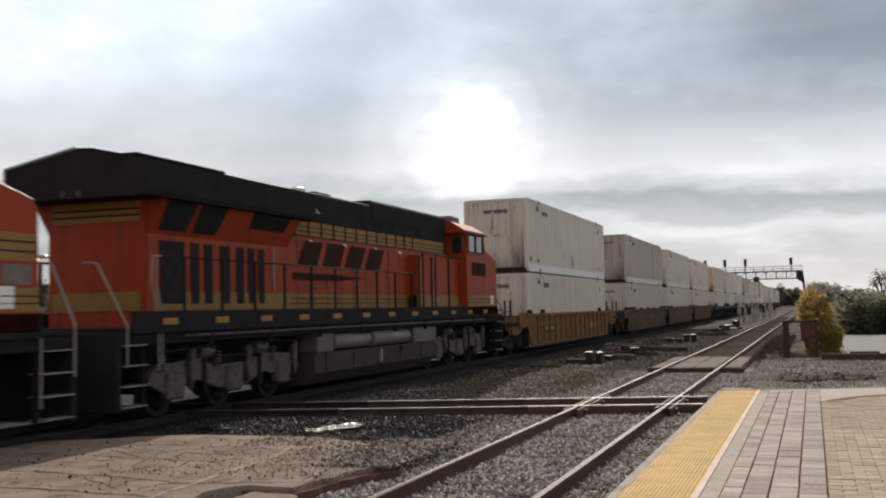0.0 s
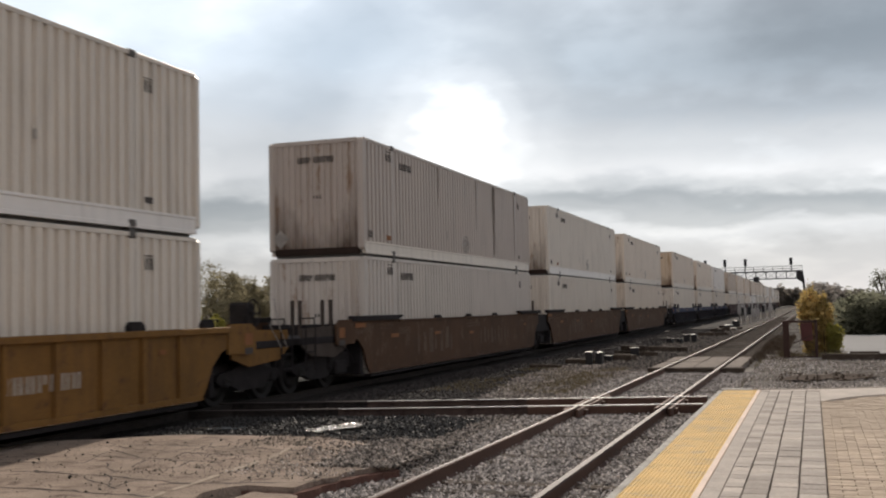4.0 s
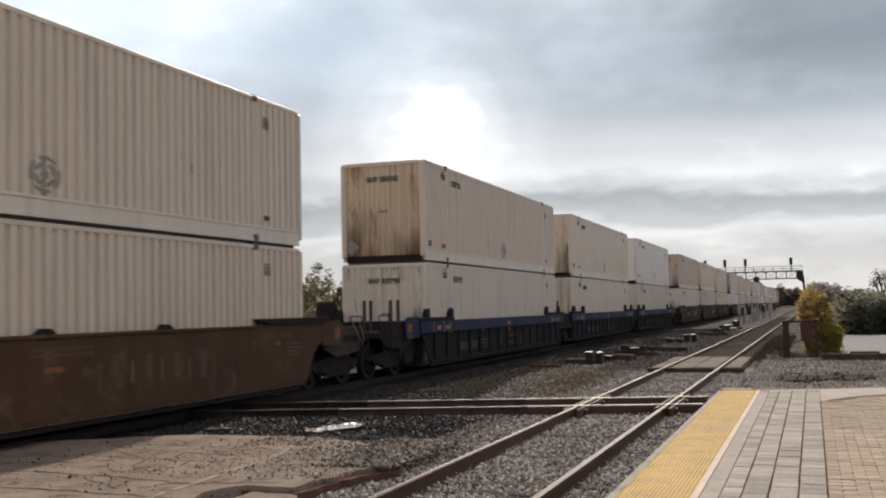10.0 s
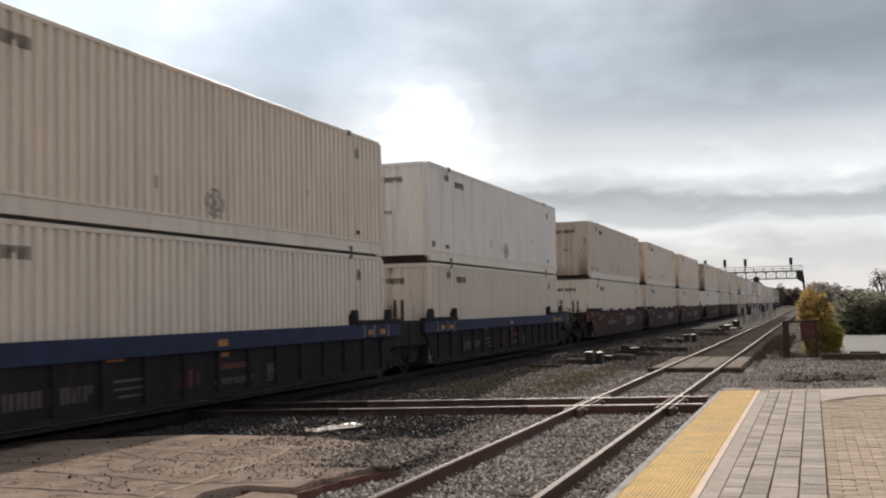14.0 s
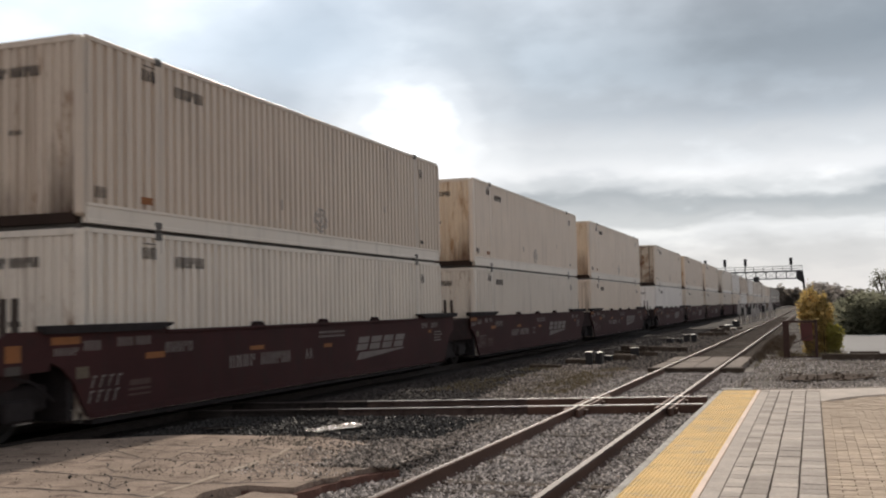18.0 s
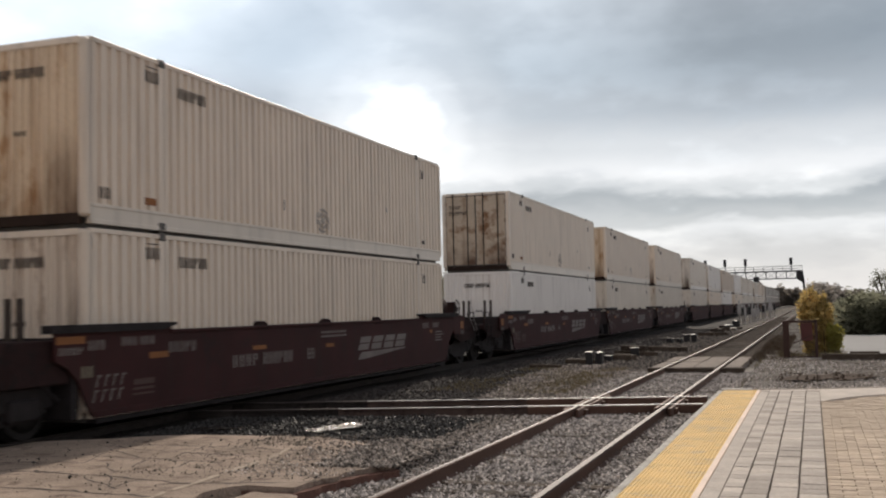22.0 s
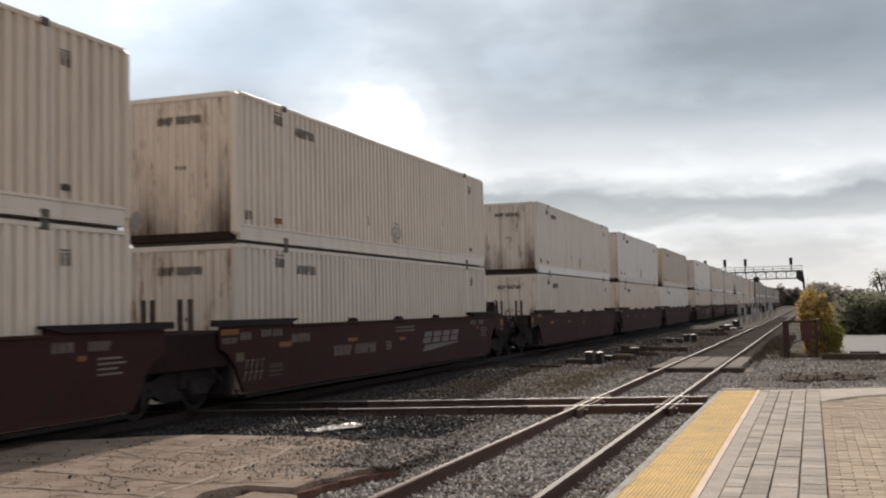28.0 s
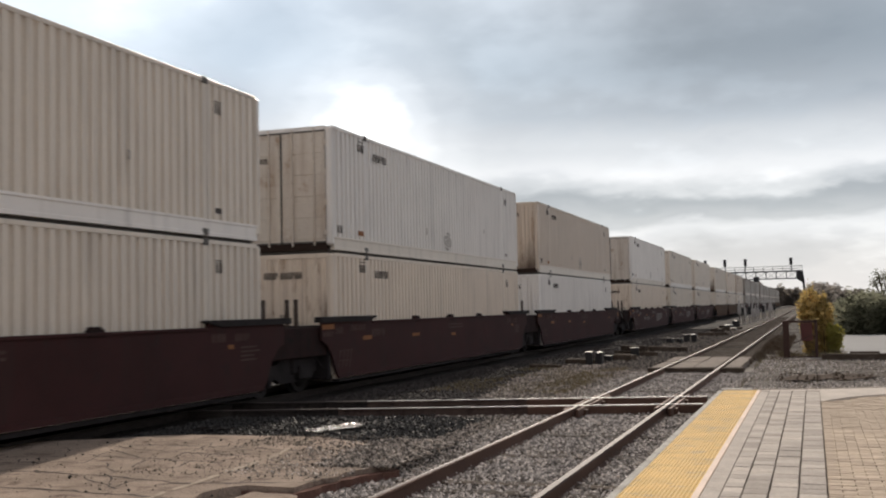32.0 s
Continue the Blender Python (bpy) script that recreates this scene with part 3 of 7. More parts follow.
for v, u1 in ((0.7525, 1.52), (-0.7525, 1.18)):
    # train's shade put into the colour: dull rail up to split, bright beyond
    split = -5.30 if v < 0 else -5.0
    rail(diamond, cpoint(-13.0, v), cpoint(split, v), "crossing rail dulled for the train's shade", "dullhead", "oil_shade_rail")
    rail(diamond, cpoint(split, v), cpoint(u1, v), "sunlit stretch of crossing rail with a bright polished head", "railhead", "darkrail")
    for g in (-0.11, 0.11):
        put("guard_rail", mesh("guard_rail", box(B(), -0.03, 0.03, -1.7, 1.7, -0.15, -0.006, 0.008)), M["rail"], diamond, Matrix.Translation((*cpoint(-0.2, v + g), 0)) @ Matrix.Rotation(-math.pi / 2 + CA, 4, "Z"))
for x in (LR, RR):
    for g in (-0.12, 0.12):
        put("guard_rail", mesh("guard_rail", box(B(), -0.028, 0.028, -1.5, 1.5, -0.15, -0.008, 0.008)), M["rail"], diamond, pose(x + g, 19.28 + (x + 3.23) * 0.27, 0))
    for v in (0.7525, -0.7525):
        u = ((x + 3.23) + v * math.sin(CA)) / math.cos(CA)
        put("frog_casting", mesh("frog_casting", box(B(), -0.2, 0.2, -0.3, 0.3, -0.16, -0.045, 0.01)), M["rail"], diamond, Matrix.Translation((*cpoint(u, v), 0)))
for k in range(26):
    u = -12.5 + k * 0.56
    if u < 1.0:
        put("tie", TIE, M["tie"], diamond, Matrix.Translation((*cpoint(u, 0), -0.262)) @ Matrix.Rotation(CA + math.pi / 2, 4, "Z"))

sheet("earth_patch", -1.55, 14, 19.6, 37.5, 60, 70, -0.10, 0.05, M["pathgravel"], "trampled brown earth with gravel past the platform", 4.0)

# timber and concrete crossing panels
panel_cross = thing("crossing_panels", "worn concrete and timber crossing panels between the rails", "crossing", kind="structure")
for x0, x1 in ((-4.40, -4.08), (-3.86, -3.25), (-3.21, -2.60), (-2.37, -1.95)):
    for y0, y1 in ((29.9, 32.8), (32.86, 35.6)):
        part("crossing_panel", box(B(), x0, x1, y0, y1, -0.2, -0.012 + random.uniform(-0.01, 0.01), 0.012), M["oldpanel"], panel_cross)
part("crossing_timber", box(B(), -4.45, -1.85, 29.55, 29.88, -0.22, -0.02, 0.015), M["tie"], panel_cross, "dark timber at the panels' edge")

# slab of broken concrete on the far side of the near track
slab = thing("concrete_slab", "broken cracked concrete slab beside the main line", "pavement", kind="structure")


def poly(bm, pts, z0, z1):
    a = [bm.verts.new((x, y, z0)) for x, y in pts]
    b = [bm.verts.new((x, y, z1)) for x, y in pts]
    n = len(pts)
    for k in range(n):
        bm.faces.new((a[k], a[(k + 1) % n], b[(k + 1) % n], b[k]))
    bm.faces.new(a[::-1])
    bm.faces.new(b)
    return bm


def jag(p, q, n, amp, rs):
    out = []
    for k in range(n):
        f = k / n
        out.append((p[0] + (q[0] - p[0]) * f + rs.uniform(-amp, amp), p[1] + (q[1] - p[1]) * f + rs.uniform(-amp, amp)))
    return out


rs = random.Random(4)
edge = [(-10.6, 3.0), (-5.9, 3.0), (-5.75, 9.3), (-5.66, 9.6), (-5.05, 9.56), (-4.86, 10.8), (-4.58, 11.2), (-5.0, 12.1), (-5.9, 13.1), (-6.8, 13.5), (-8.7, 13.4), (-9.15, 13.1), (-10.6, 12.2)]
out = []
for a, b in zip(edge[1:], edge[2:]):
    out += jag(a, b, max(2, int((Vector(b) - Vector(a)).length / 0.25)), 0.06, rs)
out += [edge[-1], edge[0]]
part("slab_piece", poly(B(), out, -0.3, -0.02), M["slab"], slab)
part("slab_piece", poly(B(), jag((-5.62, 3.0), (-4.72, 3.0), 4, 0.02, rs) + jag((-4.72, 3.0), (-4.70, 9.05), 18, 0.04, rs) + jag((-4.70, 9.05), (-5.0, 9.42), 4, 0.03, rs) + jag((-5.0, 9.42), (-5.62, 9.42), 4, 0.03, rs), -0.3, -0.06), M["slab"], slab, "lower broken piece of concrete")
part("slab_lip", poly(B(), jag((-5.78, 9.55), (-5.05, 9.44), 5, 0.03, rs) + jag((-4.98, 9.5), (-4.78, 10.8), 8, 0.04, rs) + jag((-4.7, 10.85), (-4.45, 11.25), 4, 0.03, rs) + [(-4.7, 11.3), (-5.1, 10.6), (-5.7, 9.7)], -0.3, -0.075), M["sliplip"], slab, "reddish broken edge of the slab")


def crack_line(p, q, w, rs):
    n = max(4, int((Vector(q) - Vector(p)).length / 0.18))
    pts = [(p[0] + (q[0] - p[0]) * k / n + rs.uniform(-0.05, 0.05), p[1] + (q[1] - p[1]) * k / n + rs.uniform(-0.05, 0.05)) for k in range(n + 1)]
    verts, faces = [], []
    for k, (x, y) in enumerate(pts):
        ww = w * rs.uniform(0.4, 1.2)
        verts += [(x - ww * 0.4, y - ww, 0), (x + ww * 0.4, y + ww, 0)]
        if k:
            faces.append((2 * k - 2, 2 * k, 2 * k + 1, 2 * k - 1))
    return verts, faces


for p, q, w in (((-8.6, 11.1), (-5.3, 10.8), 0.018), ((-8.6, 9.9), (-6.3, 9.5), 0.02), ((-6.6, 13.0), (-5.6, 11.0), 0.02), ((-8.4, 12.3), (-5.9, 12.0), 0.02), ((-7.4, 12.9), (-6.9, 9.0), 0.014), ((-6.6, 9.4), (-4.9, 9.9), 0.03),
                ((-8.5, 8.9), (-5.2, 8.7), 0.02), ((-5.9, 12.6), (-5.7, 9.2), 0.012), ((-8.1, 10.6), (-7.0, 9.2), 0.012), ((-7.9, 12.9), (-7.6, 11.1), 0.012), ((-6.2, 11.3), (-5.1, 11.4), 0.018), ((-8.6, 11.8), (-7.2, 11.5), 0.012)):
    vs, fs = crack_line(p, q, w, rs)
    me = cloud_mesh("crack", [(x, y, -0.016) for x, y, z in vs], fs)
    put("crack", me, M["crack"], slab)
for k in range(38):
    x, y = rs.uniform(-10.0, -5.4), rs.uniform(8.6, 12.6)
    a, ln = rs.uniform(-0.7, 0.7) + (1.4 if k % 3 == 0 else 0), rs.uniform(0.5, 1.5)
    vs, fs = crack_line((x, y), (x + ln * math.cos(a), y + ln * math.sin(a)), rs.uniform(0.006, 0.017), rs)
    put("crack", cloud_mesh("crack", [(p[0], min(p[1], 13.0), -0.0165) for p in vs], fs), M["crack"], slab)
# worn paint line on the slab
line_pts = [(float(np.interp(y, (8.5, 9.6, 11.4, 13.2), (-6.15, -6.21, -6.32, -6.72))) + rs.uniform(-0.02, 0.02), y) for y in np.linspace(8.5, 13.2, 40)]
vs = [(x + q * rs.uniform(0.015, 0.045), y, -0.013) for x, y in line_pts for q in (-1, 1)]
fs = [(2 * k, 2 * k + 1, 2 * k + 3, 2 * k + 2) for k in range(39) if k % 9 != 4]
put("faded_line", cloud_mesh("faded_line", vs, fs), M["faded"], slab, None, "faded pale paint line")

# puddle
def ripple_sheet(cx, cy, rx, ry, step, seed):
    """Shallow water broken into steep little ripples, with a ragged outline."""
    nx, ny = int(2 * rx / step), int(2 * ry / step)
    at, vs, fs = {}, [], []
    for j in range(ny + 1):
        for i in range(nx + 1):
            u, v = 2 * i / nx - 1, 2 * j / ny - 1
            if u * u + v * v < 0.72 + 0.55 * noise.noise((u * 2.2, v * 2.2, seed)) + 0.55 * noise.noise((u * 6, v * 6, seed)):
                at[i, j] = len(vs)
                x, y = cx + u * rx + 0.35 * v * rx, cy + v * ry
                vs.append((x, y, -0.088 + 0.010 * noise.noise((x * 34, y * 34, seed)) + 0.006 * noise.noise((x * 71, y * 71, seed))))
    for i, j in at:
        if all(q in at for q in ((i + 1, j), (i + 1, j + 1), (i, j + 1))):
            fs.append((at[i, j], at[i + 1, j], at[i + 1, j + 1], at[i, j + 1]))
    me = cloud_mesh("puddle", vs, fs)
    me.polygons.foreach_set("use_smooth", [True] * len(fs))
    return me


puddle = tagged(put("puddle", ripple_sheet(-7.22, 15.22, 0.32, 0.74, 0.008, 2.0), M["water"]), "shallow puddle of water shining on black gravel", "puddle", kind="structure")


tagged(put("puddle", ripple_sheet(-9.15, 14.75, 0.45, 0.26, 0.008, 7.0), M["water"]), "thin film of water on black gravel", "puddle", kind="structure")


dirt = tagged(put("dirt_patch", ripple_sheet(0.25, 26.6, 1.25, 1.5, 0.045, 4.0), M["darkearth"]), "dark patch of damp earth in the gravel", "ground", kind="structure")
dirt.location = (0, 0, 0.035)


def stones(name, n, region, size, z, material, label, seed, hole=None, side=0):
    """Loose stones as one mesh: squashed six-pointed lumps."""
    g = np.random.default_rng(seed)
    x0, x1, y0, y1 = region
    c = np.stack([g.uniform(x0, x1, n), y0 + (y1 - y0) * g.uniform(0, 1, n) ** 1.3, np.full(n, z) + g.uniform(-0.012, 0.02, n)], 1)
    if side:                            # only on one side of the oily ground's edge
        edge = np.array([oily_edge(y) for y in c[:, 1]]) + g.normal(0, 0.12, n)
        c = c[(c[:, 0] - edge) * side > 0]
        n = len(c)
    if hole:
        c = c[((c[:, 0] - hole[0]) / hole[2]) ** 2 + ((c[:, 1] - hole[1]) / hole[3]) ** 2 > g.uniform(0.55, 1.15, n)]
        n = len(c)
    base = np.array([(1, 0, 0), (0, 1, 0), (-1, 0, 0), (0, -1, 0), (0, 0, 0.8), (0, 0, -0.8)])
    ang, s = g.uniform(0, math.tau, n), g.uniform(0.5, 1.3, n) * size
    v = base[None] * g.uniform(0.6, 1.2, (n, 6, 3)) + g.uniform(-0.25, 0.25, (n, 6, 3))
    co, si = np.cos(ang)[:, None], np.sin(ang)[:, None]
    v = np.stack([v[..., 0] * co - v[..., 1] * si, v[..., 0] * si + v[..., 1] * co, v[..., 2]], 2) * s[:, None, None] + c[:, None]
    f0 = np.array([(0, 1, 4), (1, 2, 4), (2, 3, 4), (3, 0, 4), (1, 0, 5), (2, 1, 5), (3, 2, 5), (0, 3, 5)])
    f = (f0[None] + np.arange(n)[:, None, None] * 6).reshape(-1, 3)
    return tagged(put(name, cloud_mesh(name, v.reshape(-1, 3).tolist(), f.tolist()), material), label, "gravel", kind="stuff")


stones("ballast_stones", 56000, (-4.9, -1.68, 7.0, 30), 0.023, -0.165, M["stone"], "loose grey ballast stones between the rails", 1)
stones("ballast_stones", 1100, (-6.4, -4.6, 11.0, 14.2), 0.028, -0.15, M["grimystone"], "dark ballast stones by the slab's broken edge", 37)
stones("ballast_stones", 21000, (-6.9, -4.4, 11.5, 32), 0.025, -0.165, M["tanstone"], "loose grey ballast stones beside the slab", 2, (-6.7, 15.3, 1.35, 1.5))
stones("ballast_stones", 14000, (-8.3, -6.2, 17.3, 34), 0.028, -0.135, M["tanstone"], "loose grey ballast stones between the tracks", 5, None, 1)
stones("ballast_stones", 9000, (-4.9, -1.7, 36, 75), 0.045, -0.19, M["dirtystone"], "loose ballast farther along the near track", 12)
stones("ballast_stones", 9000, (-6.7, -4.6, 31, 75), 0.055, -0.175, M["dirtystone"], "loose dirty ballast between the tracks", 13)
stones("oily_stones", 7500, (-10.2, -5.35, 13.3, 17.2), 0.034, -0.135, M["darkstone"], "wet black ballast stones round the puddle", 6, (-7.30, 15.25, 0.6, 0.45))
stones("ballast_stones", 12000, (-1.6, 5.0, 20.0, 36), 0.022, -0.095, M["stone"], "gravel strewn on the earth past the platform", 8)
stones("slab_gravel", 2600, (-5.6, -4.5, 10.9, 13.3), 0.026, -0.008, M["tanstone"], "gravel spilling over the slab's edge", 9, (-6.3, 10.9, 0.95, 1.6))
stones("slab_gravel", 700, (-7.4, -5.4, 11.9, 13.6), 0.018, -0.012, M["dirtystone"], "gravel spilling over the slab's far edge", 10, (-7.2, 11.4, 1.8, 1.2))
stones("slab_gravel", 500, (-6.3, -4.75, 10.2, 13.1), 0.015, -0.012, M["stone"], "small stones strewn on the broken slab", 3)
stones("slab_gravel", 700, (-7.6, -4.9, 9.9, 13.2), 0.012, -0.012, M["dirtystone"], "brown grit strewn over the slab", 35)
stones("slab_gravel", 380, (-10.5, -6.0, 8.0, 13.0), 0.010, -0.012, M["grimystone"], "dark grit on the slab", 36)
stones("slab_gravel", 45, (-10.2, -5.0, 8.6, 12.9), 0.022, -0.012, M["darkstone"], "a few dark stones on the slab", 7)

def grass(name, n, region, h, material, label, seed):
    """Thin dry blades as one mesh."""
    g = np.random.default_rng(seed)
    x, y = g.uniform(region[0], region[1], n), g.uniform(region[2], region[3], n)
    keep = np.array([noise.noise((a * 0.9, b * 0.6, seed)) > -0.08 for a, b in zip(x, y)])
    x, y = x[keep], y[keep]
    n = len(x)
    a, hh = g.uniform(0, math.tau, n), h * g.uniform(0.4, 1.2, n)
    dx, dy, lx, ly = 0.012 * np.cos(a), 0.012 * np.sin(a), g.normal(0, 0.35, n) * hh, g.normal(0, 0.35, n) * hh
    v = np.stack([np.stack([x - dx, y - dy, np.full(n, -0.19)], 1), np.stack([x + dx, y + dy, np.full(n, -0.19)], 1), np.stack([x + lx, y + ly, -0.17 + hh], 1)], 1)
    return tagged(put(name, cloud_mesh(name, v.reshape(-1, 3).tolist(), np.arange(n * 3).reshape(n, 3).tolist()), material), label, "grass", kind="stuff")


stones("dirt_clods", 90, (-0.9, 1.3, 25.4, 27.9), 0.04, -0.045, M["earth"], "dark clods and debris on the damp earth", 31)
stones("oily_stones", 11000, (-10.0, -6.4, 17.4, 34), 0.030, -0.138, M["grimystone"], "grimy dark stones beside the main line", 32, None, -1)
stones("oily_stones", 9000, (-9.6, -6.7, 33, 80), 0.055, -0.15, M["grimystone"], "grimy dark stones farther along the main line", 33)

grass("dry_grass", 9000, (-8.6, -5.2, 22.5, 31.5), 0.10, M["dry_grass"], "thin dry weeds growing in the ballast", 2)
grass("dry_grass", 5000, (-1.7, 3.0, 24.0, 37.0), 0.13, M["dry_grass"], "dry weeds on the earth past the platform", 3)
grass("dry_grass", 3500, (-2.0, -0.9, 34.0, 60.0), 0.24, M["brush"], "brown weeds and brush along the track", 4)
grass("dry_grass", 2200, (-1.2, 1.0, 36.6, 38.6), 0.25, M["dry_grass"], "brown brush round the rusty frame", 5)

# platform
PZ = 0.2
platform = thing("platform", "station platform of pavers with a yellow tactile edge", "platform", kind="structure")
PE = 19.4


def end_line(x):
    """The platform's far end runs slightly askew."""
    return PE + max(0.0, x + 1.62) * 0.235 + max(0.0, x - 0.05) * 0.2


def strip(bm, x0, x1, z0, z1, back=0.0):
    return poly(bm, [(x0, -4.0), (x1, -4.0), (x1, end_line(x1) - back), (x0, end_line(x0) - back)], z0, z1)


part("platform_base", strip(B(), -1.62, 6.0, -0.45, PZ - 0.045), M["joint"], platform, "dark bedding below the pavers")
part("edge_coping", box(B(), -1.66, -1.578, -4.0, PE, -0.42, PZ - 0.006, 0.01), M["concrete"], platform, "pale concrete edge")
bm = poly(B(), [(-1.62, end_line(-1.62) - 0.1), (0.05, end_line(0.05) - 0.1), (6.0, end_line(6.0) - 0.1), (6.0, end_line(6.0) + 0.1), (0.05, end_line(0.05) + 0.1), (-1.62, end_line(-1.62) + 0.1)], -0.45, PZ + 0.003)
part("kerb_stone", box(B(), -1.62, -1.07, PE - 0.13, PE + 0.11, -0.3, PZ + 0.02, 0.015), M["concrete"], platform, "pale kerb stone")
part("end_kerb", bm, M["oldpanel"], platform, "worn concrete kerb at the platform's end")


def tactile():
    bm = box(B(), 0, 0.585, 0, 0.91, -0.05, 0.0, 0.003)
    for i in range(17):
        for j in range(26):
            x, y = 0.022 + i * 0.0338, 0.018 + j * 0.035
            a = [bm.verts.new((x + 0.0125 * math.cos(k * math.tau / 6), y + 0.0125 * math.sin(k * math.tau / 6), 0.0)) for k in range(6)]
            b = [bm.verts.new((x + 0.0075 * math.cos(k * math.tau / 6), y + 0.0075 * math.sin(k * math.tau / 6), 0.006)) for k in range(6)]
            for k in range(6):
                bm.faces.new((a[k], a[(k + 1) % 6], b[(k + 1) % 6], b[k]))
            bm.faces.new(b)
    return mesh("tactile_panel", bm)


TAC = tactile()
for k in range(25):
    put("tactile_panel", TAC, M["yellow"], platform, pose(-1.57, PE - 0.93 - k * 0.918, PZ))
part("edge_strip", box(B(), -0.985, -0.928, -4.0, PE - 0.02, PZ - 0.05, PZ + 0.005, 0.003), M["white_edge"], platform, "pale worn strip along the tactile edge")
COLS = ((-0.775, 0.165), (-0.607, 0.205), (-0.398, 0.225), (-0.168, 0.222))
for i, (x, w) in enumerate(COLS):
    pav = mesh("paver", box(B(), 0.004, w - 0.004, 0.002, 0.226, -0.05, 0.0, 0.005))
    for j in range(62):
        y = end_line(x) - 0.60 - (0.11 if i % 2 else 0) - j * 0.228
        if y > 5.0:
            put("paver", pav, M["paver_grey"], platform, pose(x + random.uniform(-0.002, 0.002), y, PZ + random.uniform(-0.004, 0.003), 0, 0, random.uniform(-0.25, 0.25)))
    part("paver_band", box(B(), x + 0.003, x + w - 0.003, -4.0, 5.0, PZ - 0.05, PZ - 0.001, 0.004), M["paver_grey"], platform, "grey pavers behind the viewer")
part("mortar_band", box(B(), -0.926, -0.778, -4.0, 19.1, PZ - 0.05, PZ - 0.004, 0.004), M["paver_grey"], platform, "rough mortar band beside the tactile edge")
part("end_slab", poly(B(), [(-0.92, end_line(-0.92) - 0.42), (0.05, end_line(0.05) - 0.42), (0.058, 17.3), (0.47, 18.07), (1.01, 18.66), (2.2, 19.5), (6.0, 21.2), (6.0, end_line(6.0) - 0.11), (0.05, end_line(0.05) - 0.11), (-0.92, end_line(-0.92) - 0.11)], PZ - 0.05, PZ - 0.002), M["paver_grey"], platform, "grey concrete band across the platform's end")
PAVT = mesh("tan_paver", box(B(), 0.003, 0.217, 0.003, 0.107, -0.05, 0.0, 0.005))
count, rest = 0, B()
for j in range(218):
    for i in range(27):
        x, y = 0.06 + i * 0.22 + (0.11 if j % 2 else 0), 20.0 - j * 0.11
        if y > np.interp(x, (0.04, 0.47, 1.01, 2.2, 6.0), (17.15, 17.9, 18.5, 19.3, 21.0)) - 0.11:
            continue
        if j % 2 and i == 0:
            box(rest, x - 0.107, x - 0.003, y + 0.003, y + 0.107, PZ - 0.05, PZ - 0.001)
        if count < 300 and 7.5 < y < 13.5 and i < 5:
            put("tan_paver", PAVT, M["paver_tan"], platform, pose(x, y, PZ + random.uniform(-0.004, 0.003), 0, 0, random.uniform(-0.8, 0.8)))
            count += 1
        else:
            box(rest, x + 0.003, x + 0.217, y + 0.003, y + 0.107, PZ - 0.05, PZ + random.uniform(-0.004, 0.003))
tagged(part("tan_pavers", rest, M["paver_tan"], platform, "tan clay pavers"), kind="stuff")

# road beyond the platform's end
tagged(put("road", mesh("road", box(B(), 0.75, 60, 38.5, 62, -0.5, -0.15)), M["asphalt"]), "pale concrete road beyond the shrubs", "road", kind="structure")


# ---- containers ----
CL, CW, CH = 16.154, 1.30, 2.89


def corrugated(spans, z0, z1, base, depth, pitch, along="y"):
    """A wall of trapezoid ribs between z0 and z1; spans along the wall, base is its outer plane."""
    bm = B()
    for a, b in spans:
        n = max(1, round((b - a) / pitch))
        p = (b - a) / n
        line = []
        for k in range(n):
            s = a + k * p
            line += [(s, base), (s + p * 0.46, base), (s + p * 0.56, base - depth), (s + p * 0.90, base - depth)]
        line.append((b, base))
        lo = [bm.verts.new((w, s, z0) if along == "y" else (s, -w, z0)) for s, w in line]
        hi = [bm.verts.new((w, s, z1) if along == "y" else (s, -w, z1)) for s, w in line]
        for k in range(len(line) - 1):
            bm.faces.new((lo[k], lo[k + 1], hi[k + 1], hi[k]))
    return bm


CM = {}
CM["side"] = mesh("side_panel", corrugated([(0.15, 1.90), (2.06, 14.09), (14.25, 16.00)], 0.30, 2.82, CW - 0.010, 0.058, 0.235))
CM["end"] = mesh("end_wall", corrugated([(-1.15, 1.15)], 0.16, 2.78, -0.025, 0.03, 0.165, "x"))
CM["rail_b"] = mesh("bottom_rail", section(B(), [(CW - 0.10, 0.0), (CW, 0.0), (CW, 0.06), (CW - 0.014, 0.068), (CW - 0.014, 0.255), (CW + 0.004, 0.265), (CW + 0.004, 0.300), (CW - 0.02, 0.312), (CW - 0.10, 0.312)], 0.13, 16.02))
CM["rail_t"] = mesh("top_rail", box(B(), CW - 0.08, CW - 0.004, 0.13, 16.02, 2.81, 2.885, 0.006))
CM["post"] = mesh("side_post", box(B(), CW - 0.06, CW - 0.014, -0.075, 0.075, 0.30, 2.79, 0.006))
CM["cpost"] = mesh("corner_post", box(B(), CW - 0.16, CW, -0.012, 0.16, 0.10, 2.86, 0.045))
CM["cast"] = mesh("corner_casting", box(B(), CW - 0.17, CW + 0.006, -0.09, 0.09, 0, 0.13, 0.012))
CM["lock"] = mesh("twist_lock", box(B(), CW - 0.15, CW - 0.02, -0.07, 0.07, -0.06, 0.01, 0.01))
CM["sill"] = mesh("end_sill", box(B(), -1.15, 1.15, 0.035, 0.13, 0.0, 0.165, 0.006))
CM["header"] = mesh("end_header", box(B(), -1.15, 1.15, 0.015, 0.13, 2.77, 2.875, 0.006))
CM["roof"] = mesh("roof_panel", box(B(), -CW + 0.09, CW - 0.09, 0.1, 16.05, 2.80, 2.87))
# dips below the box as a dark filler closing the gap between stacks
CM["floor"] = mesh("underfloor", box(B(), -CW + 0.14, CW - 0.14, 0.14, 16.01, -0.062, 0.16))
